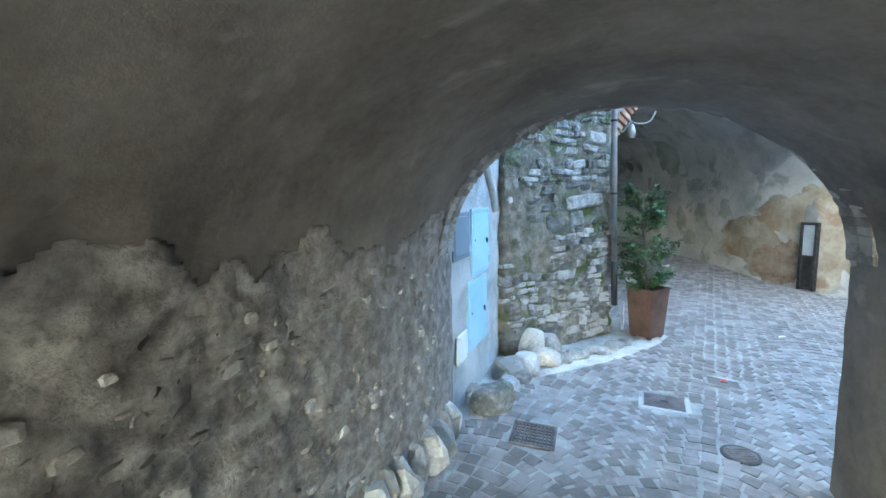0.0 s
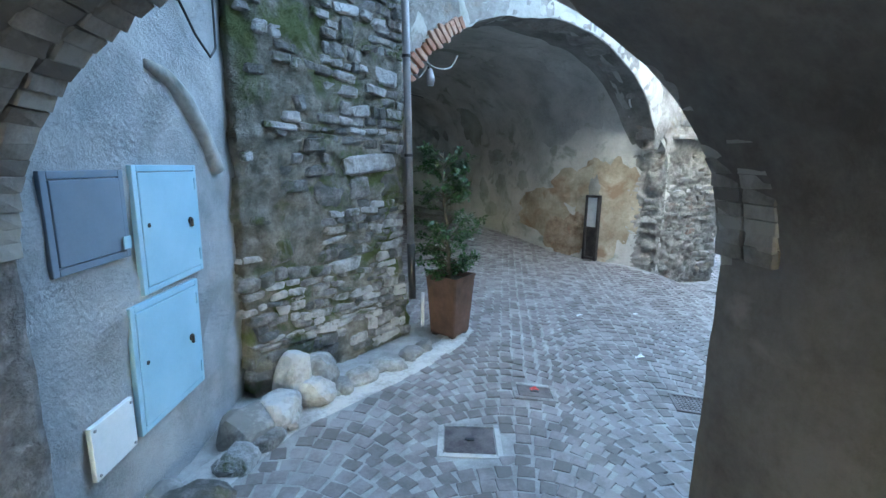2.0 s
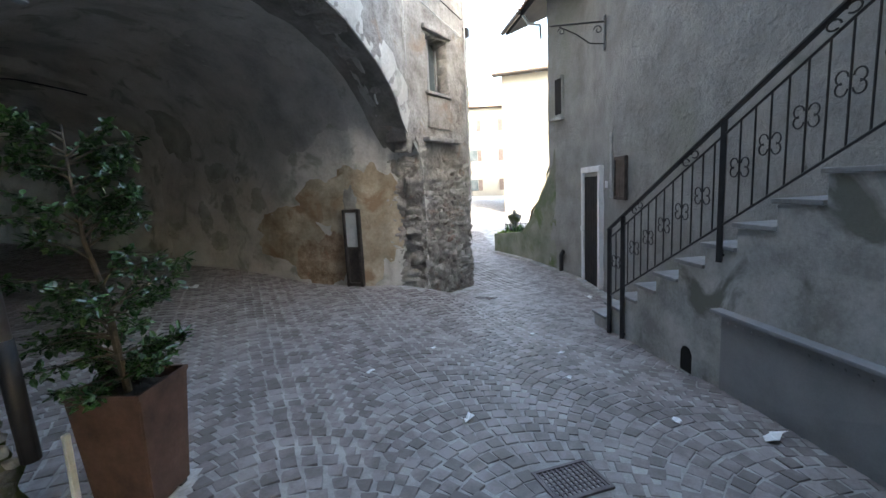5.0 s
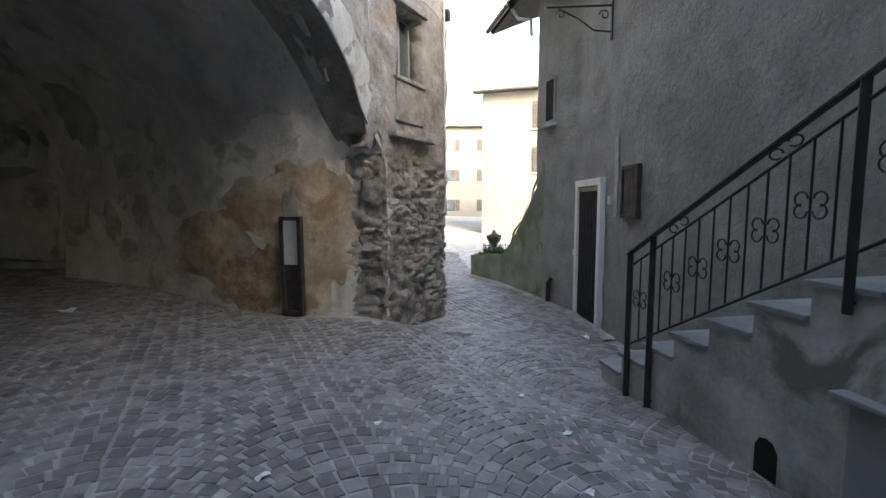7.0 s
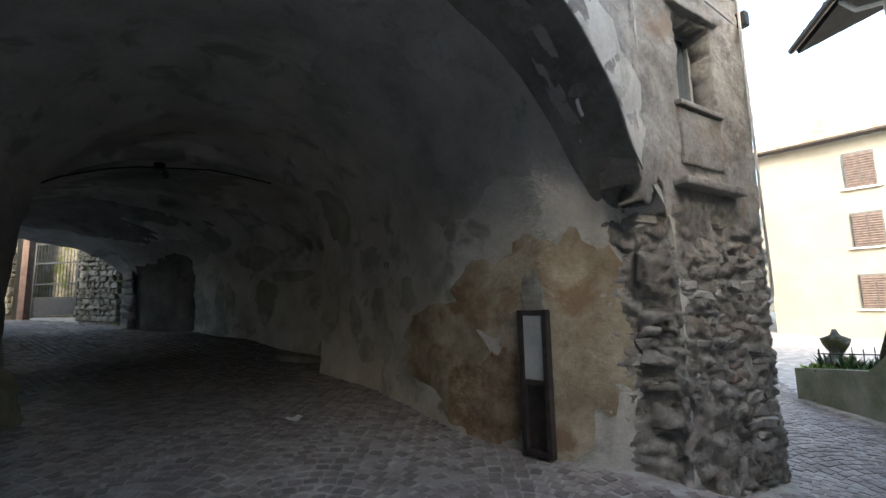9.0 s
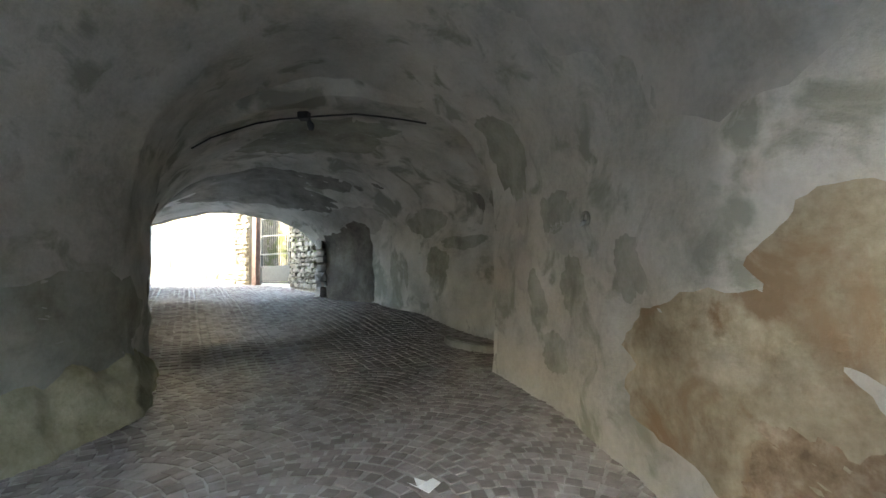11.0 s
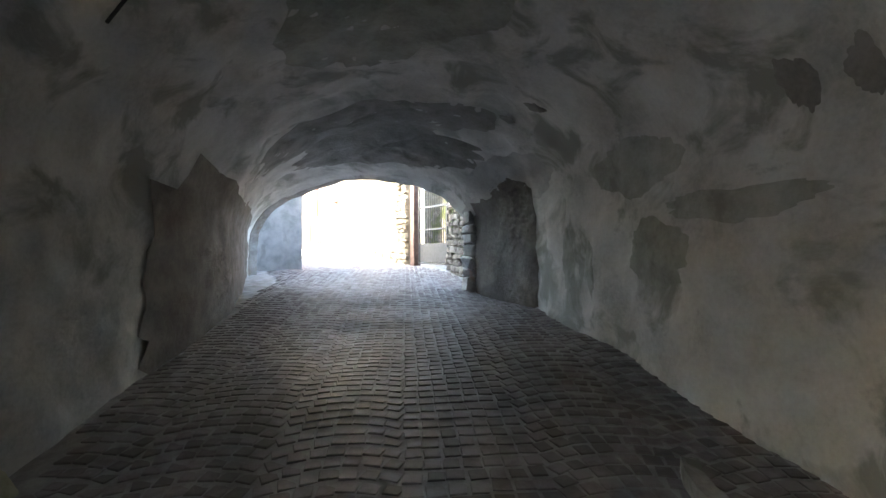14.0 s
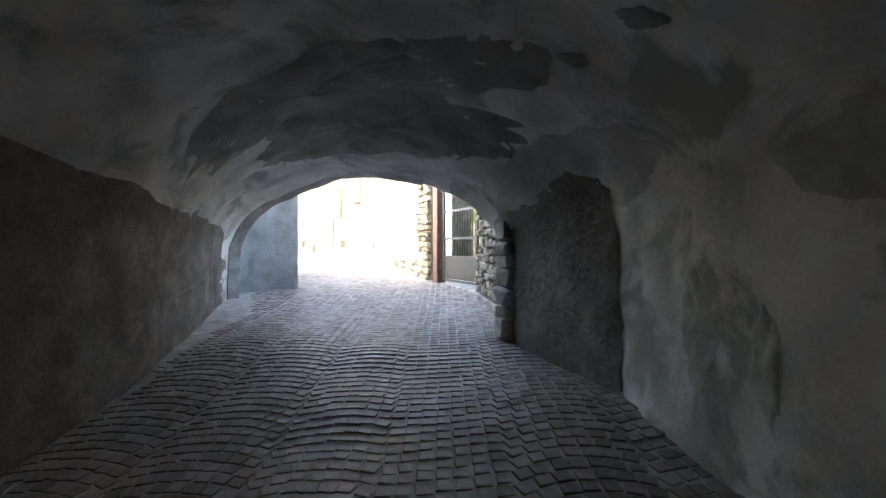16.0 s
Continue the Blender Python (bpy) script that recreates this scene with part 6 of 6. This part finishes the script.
P2 = [  # tunnel
    (0.66, 0.47, 0.10, 0.13, M_MORTARSHADE, 0.012, 21, "dark bare mortar"), (0.80, 0.52, 0.09, 0.12, M_MORTARSHADE, 0.012, 22, "dark bare mortar"), (0.78, 0.69, 0.11, 0.05, M_PALEPATCH, 0.014, 23, "pale render"), (0.9, 0.72, 0.08, 0.05, M_PALEPATCH, 0.014, 24, "pale render"),
    (0.72, 0.31, 0.12, 0.045, M_PALEPATCH, 0.012, 25, "pale render"), (0.86, 0.29, 0.09, 0.04, M_PALEPATCH, 0.012, 26, "pale render"), (0.50, 0.74, 0.07, 0.03, M_DAMP, 0.008, 27, "damp render"),
    # the first two small patches here are painted as shaded holes
    (0.29, 0.715, 0.013, 0.018, M_MORTARSHADE, 0.01, 28, "dark patch for a shaded hole"), (0.245, 0.72, 0.014, 0.018, M_MORTARSHADE, 0.01, 29, "dark patch for a shaded hole"), (0.45, 0.84, 0.05, 0.04, M_MIDPATCH, 0.01, 30, "grey-green render"), 
    (0.36, 0.79, 0.08, 0.014, M_DAMP, 0.008, 32, "damp patch"), (0.64, 0.86, 0.02, 0.05, M_DAMP, 0.01, 34, "damp slot"), (0.58, 0.87, 0.010, 0.045, M_DAMP, 0.012, 35, "damp slot"),
    (0.55, 0.63, 0.012, 0.01, M_MORTARSHADE, 0.01, 36, "dark spot"), (0.62, 0.62, 0.008, 0.008, M_MORTARSHADE, 0.01, 37, "dark spot"), (0.3, 0.5, 0.15, 0.07, M_MIDPATCH, 0.008, 38, "grey-green render")]
for cs, cv, rs, rv, mat, lift, seed, lab in P2:
    vault_patch(V2, "render_patch", cs, cv, rs, rv, mat, lift, seed, tv2, lab)

vault_patch(V1, "render_patch", 0.065, 0.585, 0.085, 0.155, M_MORTARSHADE, 0.014, 3, tv1, "dark bare mortar band behind the arch rim", n=140, square=True, ragged=0.35)

# dark patches painted as shade of a recess and the left wall; rough jamb near the far mouth
vault_patch(V2, "render_patch", 0.86, 0.84, 0.11, 0.155, M_SHADEBROWN, 0.03, 51, tv2, "tall dark patch standing for a shaded recess", square=True)
vault_patch(V2, "render_patch", 0.60, 0.15, 0.36, 0.16, M_SHADEBROWN, 0.04, 52, tv2, "dark brown patch painted as shade on the low wall", square=True)
jm = empty("stone_jamb", Matrix.Translation((1.22, 19.5, gz(1.22, 19.5))))
rj = random.Random(6)
z = 0.0
while z < 2.5:
    h = rj.uniform(0.16, 0.3)
    put("stone", rj.choice(RUBBLES), Matrix.Translation((1.22 + rj.uniform(-0.03, 0.03), 19.5, gz(1.22, 19.5) + z + h / 2)) @ Matrix.Rotation(-0.75 + rj.uniform(-0.1, 0.1), 4, "Z") @ Matrix.Diagonal((0.42, 0.34, h * 1.12, 1)), jm)
    z += h
tagged(jm, "rough stone jamb beside the tunnel's far mouth", "stone jamb")

lu_mat = surface("moss_tinged_render", [(0.28, 0.265, 0.17), (0.41, 0.39, 0.27), (0.53, 0.51, 0.38)], scale=2.5, bump=1.0, fine=24, bump_dist=0.04)
# kerb, ceiling lamp and niche lamp
kp = []
for i in range(9):
    f = i / 8
    a = math.pi * (1.0 + 0.5 * f)
    kp.append((5.45 + 0.85 * math.cos(a), 14.75 + 0.75 * math.sin(a), 0.0))
bm = bmesh.new()
rows = []
for x, y, _ in kp:
    d = Vector((x - 5.45, y - 14.75, 0)).normalized()
    z = gz(x, y)
    rows.append([bm.verts.new(Vector((x, y, z - 0.05)) + d * 0.06), bm.verts.new(Vector((x, y, z + 0.10)) + d * 0.05), bm.verts.new(Vector((x, y, z + 0.11)) - d * 0.04), bm.verts.new(Vector((x, y, z - 0.05)) - d * 0.06)])
for a, b in zip(rows, rows[1:]):
    for k in range(3):
        bm.faces.new((a[k], a[k + 1], b[k + 1], b[k]))
bm.faces.new(rows[0])
bm.faces.new(rows[-1][::-1])
tagged(part("kerb", bm, M_CONCRETE, smooth=False), "curved low stone kerb in the tunnel corner", "kerb")
cp = vault_point(V2, 0.08, 0.47)
cl = empty("ceiling_lamp", Matrix.Translation(cp + Vector((0, 0, -0.02))))
part("base", box_bm((0.14, 0.14, 0.12), Matrix.Translation((0, 0, -0.03)), 0.015), M_IRON, cl)
part("globe", tube_bm([(0.06, 0.02, -0.10), (0.08, 0.03, -0.16), (0.09, 0.03, -0.22)], [0.03, 0.05, 0.03], 12), M_GLASSDARK, cl, smooth=True)
tagged(cl, "unlit dark lamp on the tunnel vault", "lamp")
rg = empty("wall_fitting", on_right(0.67, 1.62, 0.09))
part("ring", tube_bm([(0.045 * math.cos(k * 0.5236), 0.01, 0.045 * math.sin(k * 0.5236)) for k in range(13)], 0.012, 8), M_CONCRETE, rg)
part("bulb", tube_bm([(0, 0.0, -0.02), (0, 0.03, -0.03), (0, 0.05, -0.05)], [0.014, 0.018, 0.008], 8), M_FROST, rg)
tagged(rg, "small round lamp fitting set in the archway wall", "lamp")
pb = part("plaster_block", box_bm((0.14, 0.05, 0.12), frame_m((6.60, 8.63, 2.61), (-0.42, 0.91), (-0.91, -0.42)), 0.01), M_PALEPATCH)
tagged(pb, "small pale mortar block stuck to the vault", "plaster block")
# pale mossy footing on the left of the archway
def foot_lump(u, v):
    y = 9.4 + u * 3.6
    x0 = float(np.interp(y, [8.3, 10.2, 11.6, 12.75], [1.75, 1.9, 1.9, 1.3])) - 0.1
    hgt = 0.55 * math.sin(math.pi * min(1, max(0, u))) ** 0.5 + 0.05
    a = v * math.pi / 2
    q = Vector((x0 + 0.3 * math.sin(a) * (0.55 + 0.45 * math.sin(math.pi * u)), y, gz(x0, y) - 0.05 + hgt * math.cos(a)))
    return q + Vector((0.09, 0, 0.06)) * fbm(q, 2.6)
lu = grid("footing_lump", foot_lump, 60, 24, lu_mat)
tagged(lu, "bulging pale moss-tinged footing of the archway wall", "wall footing", kind="structure")
cbl = part("cable", tube_bm([vault_point(V2, 0.07, 0.36 + 0.022 * i, 0.03) - Vector((0, 0, 0.05 * math.sin(i / 10 * math.pi))) for i in range(11)], 0.012, 6), M_IRON)
tagged(cbl, "dark cable sagging under the tunnel vault", "cable")

# ================= beyond the far mouth =================
gt = empty("iron_gate", Matrix.Translation((-2.6, 23.55, gz(-2.6, 23.55))))
ga, gb = Vector((-2.59, 23.63)), Vector((-0.83, 22.58))
gd = (gb - ga)
def G(f, z):
    p = ga + gd * f
    return Vector((p.x + 2.6, p.y - 23.55, z * 0.87))
grot = Matrix.Rotation(math.atan2(gd.y, gd.x), 4, "Z")
part("post", box_bm((0.24, 0.24, 2.62), Matrix.Translation(G(0.07, 1.5)) @ grot, 0.01), M_CORTEN, gt, "dark rust-brown steel post")
for f in (0.2, 0.96):
    part("stile", box_bm((0.06, 0.05, 2.35), Matrix.Translation(G(f, 1.4)) @ grot, 0.005), M_IRON, gt)
for z in (0.1, 0.75, 1.25, 2.0, 2.7):
    part("crossbar", box_bm((gd.length * 0.76, 0.04, 0.05), Matrix.Translation(G(0.58, z)) @ grot, 0.004), M_IRON, gt)
part("lower_panel", box_bm((gd.length * 0.76, 0.02, 0.52), Matrix.Translation(G(0.58, 0.45)) @ grot, 0.004), M_IRON, gt)
for i in range(13):
    part("bar", tube_bm([G(0.24 + i * 0.057, 0.1), G(0.24 + i * 0.057, 2.72)], 0.011, 6), M_IRON, gt)
tagged(gt, "tall iron bar gate with a rust-brown post, closed", "gate")


def on_sun(f, z, proud=0.0, a=Vector((-13, 31.55)), b=Vector((-2.85, 23.75))):
    d = (b - a).normalized()
    p = a + (b - a) * f + Vector((d.y, -d.x)) * proud
    return frame_m((p.x, p.y, z + fall(p.x, p.y)), d, Vector((d.y, -d.x)))


w3 = empty("window_3", on_sun(0.159, 3.85))
part("pane", box_bm((0.5, 0.02, 1.2), Matrix.Translation((0, 0.02, 0))), M_GLASSDARK, w3)
bm = bmesh.new()
for s in (-1, 1):
    add_box(bm, (0.06, 0.06, 1.3), Matrix.Translation((s * 0.27, 0.03, 0)), 0.005)
    add_box(bm, (0.48, 0.06, 0.06), Matrix.Translation((0, 0.03, s * 0.62)), 0.005)
part("window_frame", bm, M_SHUTTER, w3)
tagged(w3, "tall window with brown frame in sunlit wall", "window", kind="structure")
fb = empty("flower_box", on_sun(0.159, 2.95))
part("trough", box_bm((0.6, 0.2, 0.18), Matrix.Translation((0, 0.14, 0)), 0.015), M_ROOFTILE, fb)
rnd = random.Random(12)
vs, fs = [], []
for _ in range(120):
    c = Vector((rnd.uniform(-0.28, 0.28), 0.14 + rnd.uniform(-0.1, 0.1), 0.08))
    d = Vector((rnd.uniform(-1, 1), rnd.uniform(-1, 1), rnd.uniform(0.3, 1.4))).normalized() * 0.16
    s = d.cross(Vector((0, 0, 1))).normalized() * 0.025
    b = len(vs)
    vs += [c, c + d * 0.6 + s, c + d, c + d * 0.6 - s]
    fs.append((b, b + 1, b + 2, b + 3))
mesh_ob("flowers", vs, fs, M_RED, fb, "orange-red flowers")
tagged(fb, "terracotta flower box under a window", "flower box")
SA, SB = Vector((-21, 32.7)), Vector((-13, 31.55))
for f, wdt, z0, hgt, nm, lab in ((0.727, 0.75, 0.82, 3.50, "door", "tall arched red-brown door in sunlit wall"), (0.613, 0.5, 2.49, 1.50, "window", "arched red-framed window in sunlit wall"), (0.826, 0.5, 2.45, 1.81, "window", "arched red-framed window in sunlit wall")):
    t = empty("arched_" + nm, on_sun(f, z0, 0.0, SA, SB))
    bm = bmesh.new()
    prof = [(-wdt / 2, 0), (wdt / 2, 0)] + [(wdt / 2 * math.cos(a), hgt - wdt / 2 + wdt / 2 * math.sin(a)) for a in [math.pi * k / 10 for k in range(11)]]
    lo = [bm.verts.new((x, 0.0, z)) for x, z in prof]
    hi = [bm.verts.new((x, 0.07, z)) for x, z in prof]
    bm.faces.new(hi)
    for i in range(len(prof)):
        j = (i + 1) % len(prof)
        bm.faces.new((lo[i], lo[j], hi[j], hi[i]))
    part("leaf", bm, M_SHUTTER if nm == "door" else M_GLASSDARK, t)
    bm = bmesh.new()
    arc = [(-wdt / 2 - 0.07, 0)] + [((wdt / 2 + 0.07) * math.cos(a), hgt - wdt / 2 + (wdt / 2 + 0.07) * math.sin(a)) for a in [math.pi * (10 - k) / 10 for k in range(11)]] + [(wdt / 2 + 0.07, 0)]
    add_tube(bm, [(x, 0.05, z) for x, z in arc], 0.08, 6)
    part("brick_surround", bm, M_REDBRICK, t)
    tagged(t, lab, nm)
# dark blocks on the wall stand for shade inside low windows and a recess
for f, z in ((0.402, 1.07), (0.541, 0.79), (0.887, 1.09)):
    t = part("cellar_window", box_bm((0.38, 0.06, 0.42), on_sun(f, z, 0.0, SA, SB), 0.01), M_OPENSHADE)
    tagged(t, "small dark cellar window low in sunlit wall", "window")
rc = part("wall_recess", box_bm((0.22, 0.06, 0.75), on_sun(0.414, 1.35, 0.0), 0.01), M_OPENSHADE)
tagged(rc, "narrow dark block standing for a shaded recess in sunlit wall", "recess")
# rubble at the foot of the sunlit wall and in the gate pier
rs_ = random.Random(17)
M_FIELDSTONE = surface("warm_field_stone", [(0.09, 0.08, 0.065), (0.145, 0.132, 0.11), (0.20, 0.187, 0.16)], scale=5, bump=0.8, fine=30, rand=0.35, bump_dist=0.015)
FIELD = [stone_mesh("field_stone", M_FIELDSTONE, 160 + i, 0.2, 0.08) for i in range(6)]
sunw = bpy.data.objects["wall_sunlit"]
a, b = Vector((-6.2, 26.33)), Vector((-2.85, 23.75))
dv = (b - a).normalized()
nv_ = Vector((dv.y, -dv.x))
for (u, z, w, h) in lay_courses(a, b, 0.45, 4.2, rs_, (0.12, 0.34), (0.1, 0.2), lambda f, z: 0.15 if f > 0.74 or z < 0.65 + 0.7 * f else 1.1):
    p = a + dv * u + nv_ * 0.03
    put("stone", rs_.choice(FIELD), frame_m((p.x, p.y, z + fall(p.x, p.y)), dv, nv_) @ Matrix.Rotation(rs_.uniform(-0.1, 0.1), 4, "Y") @ Matrix.Diagonal((w, 0.16, h, 1)), sunw)
pier = bpy.data.objects["wall_gate_pier"]
a, b = Vector((-0.8, 22.56)), Vector((0.62, 21.07))
dv = (b - a).normalized()
nv_ = Vector((dv.y, -dv.x))
for (u, z, w, h) in lay_courses(a, b, 0.45, 3.2, rs_, (0.14, 0.34), (0.12, 0.2), lambda f, z: 0.1):
    p = a + dv * u + nv_ * 0.04
    put("stone", rs_.choice(FIELD), frame_m((p.x, p.y, z + fall(p.x, p.y)), dv, nv_) @ Matrix.Rotation(rs_.uniform(-0.1, 0.1), 4, "Y") @ Matrix.Diagonal((w, 0.16, h, 1)), pier)


# ================= paving =================
def inside(x, y, poly):
    c = False
    j = len(poly) - 1
    for i in range(len(poly)):
        xi, yi = poly[i]
        xj, yj = poly[j]
        if (yi > y) != (yj > y) and x < (xj - xi) * (y - yi) / (yj - yi) + xi:
            c = not c
        j = i
    return c


PAVED_A = [(-0.35, -0.3), (1.95, -0.75), (2.85, 3.3), (4.4, 2.4), (5.0, 3.0), (7.5, 5.55), (8.3, 5.5), (10.3, 6.95), (12.4, 10.2), (15.5, 13.0), (14.0, 15.2), (9.3, 9.8), (8.7, 8.35), (6.9, 8.15), (6.45, 8.9), (6.2, 10), (5.2, 13.1), (1.3, 13.1), (1.95, 11.4), (1.8, 9), (1.95, 6.5), (2.3, 6.2), (2.85, 5.9), (2.62, 5.52), (2.3, 5.3), (1.75, 4.93), (1.3, 4.58), (1.02, 4.25), (0.7, 3.7)]
PAVED_B = [(1.3, 13.0), (5.26, 13.24), (5.89, 13.56), (5.27, 15.41), (3.81, 17.19), (1.06, 19.84), (0.79, 20.81), (-0.84, 22.5), (-2.8, 23.8), (-8.2, 27.95), (-12.9, 31.5), (-13, 26), (-4.96, 21.21), (-4.86, 20), (-3.32, 18.96), (-1.3, 16.3), (0.1, 14.3)]
COVERS = [(2.31, 4.36, 0.24), (1.16, 3.53, 0.21), (4.18, 4.43, 0.19), (2.98, 4.77, 0.14), (2.475, 3.535, 0.12), (7.9, 7.55, 0.26)]
SET = random.Random(21)


def lane_rows(origin, d, lane, size, sag, nlanes, length, straight=()):
    """Setts in lanes: rows bowed across each lane, or straight in the named lanes."""
    n = Vector((d.y, -d.x))
    for li in range(-nlanes, nlanes + 1):
        k = int(length / size)
        per = max(3, round(lane / size))
        for row in range(-k, k):
            for j in range(per):
                u = (j + 0.5) / per - 0.5
                bow = 0.0 if li in straight else sag * (1 - 4 * u * u)
                ang_ = 0.0 if li in straight else math.atan(8 * sag * u / lane)
                shift = 0.5 * size * (row % 2) if li in straight else 0.0
                p = origin + n * (li * lane + u * lane) + d * (row * size * 1.02 + bow + shift * 0)
                yield p.x + SET.uniform(-0.01, 0.01), p.y + SET.uniform(-0.01, 0.01), math.atan2(n.y, n.x) - ang_ + SET.uniform(-0.08, 0.08), size * SET.uniform(0.8, 0.93), size * SET.uniform(0.8, 0.93)


sett = []
for x, y, a, w, h in lane_rows(Vector((3.2, 5.5)), Vector((0.42, 0.907)), 1.15, 0.105, 0.24, 9, 13.5):
    if inside(x, y, PAVED_A) and all((x - cx) ** 2 + (y - cy) ** 2 > cr * cr for cx, cy, cr in COVERS):
        sett.append((x, y, a, w, h))
for x, y, a, w, h in lane_rows(Vector((3.45, 14.3)), Vector((-0.53, 0.848)), 0.84, 0.12, 0.10, 9, 17, straight=(0,)):
    if inside(x, y, PAVED_B):
        sett.append((x, y, a, w, h))


def sett_shape(w, h, rnd):
    pts = []
    for z, k in ((-0.03, 1.0), (0.009, 1.0), (0.013, 0.93)):
        for sx, sy in ((-1, -1), (1, -1), (1, 1), (-1, 1)):
            pts.append(Vector((sx * w / 2 * k, sy * h / 2 * k, z)))
    jit = [Vector((rnd.uniform(-0.06, 0.06) * w, rnd.uniform(-0.06, 0.06) * h, 0)) for _ in range(4)]
    return [p + jit[i % 4] + Vector((0, 0, rnd.uniform(-0.002, 0.002))) for i, p in enumerate(pts)]


SF = [(8, 9, 10, 11), (4, 5, 9, 8), (5, 6, 10, 9), (6, 7, 11, 10), (7, 4, 8, 11), (0, 1, 5, 4), (1, 2, 6, 5), (2, 3, 7, 6), (3, 0, 4, 7)]
single = []
verts, faces = [], []
for x, y, a, w, h in sett:
    z = gz(x, y) + SET.uniform(-0.002, 0.002)
    if 3.0 < x < 4.6 and 4.55 < y < 6.3 and len(single) < 300:
        single.append((x, y, z, a, w, h))
        continue
    ca, sa = math.cos(a), math.sin(a)
    b = len(verts)
    tx, ty = SET.uniform(-0.015, 0.015), SET.uniform(-0.015, 0.015)
    for p in sett_shape(w, h, SET):
        verts.append((x + p.x * ca - p.y * sa, y + p.x * sa + p.y * ca, z + p.z + p.x * tx + p.y * ty))
    faces += [tuple(i + b for i in f) for f in SF]
pv = mesh_ob("cobbles", verts, faces, M_PORPHYRY, GROUND)
pv["kind"] = "stuff"
SETT_MESH = []
for i in range(8):
    me = bpy.data.meshes.new("cobble")
    me.from_pydata([tuple(p) for p in sett_shape(1.0, 1.0, SET)], [], SF)
    me.materials.append(M_PORPHYRY)
    SETT_MESH.append(me)
for x, y, z, a, w, h in single:
    m = Matrix.Translation((x, y, z)) @ Matrix.Rotation(a, 4, "Z") @ Matrix.Rotation(SET.uniform(-0.04, 0.04), 4, "X") @ Matrix.Diagonal((w, h, 1, 1))
    put("cobble", SET.choice(SETT_MESH), m, GROUND)
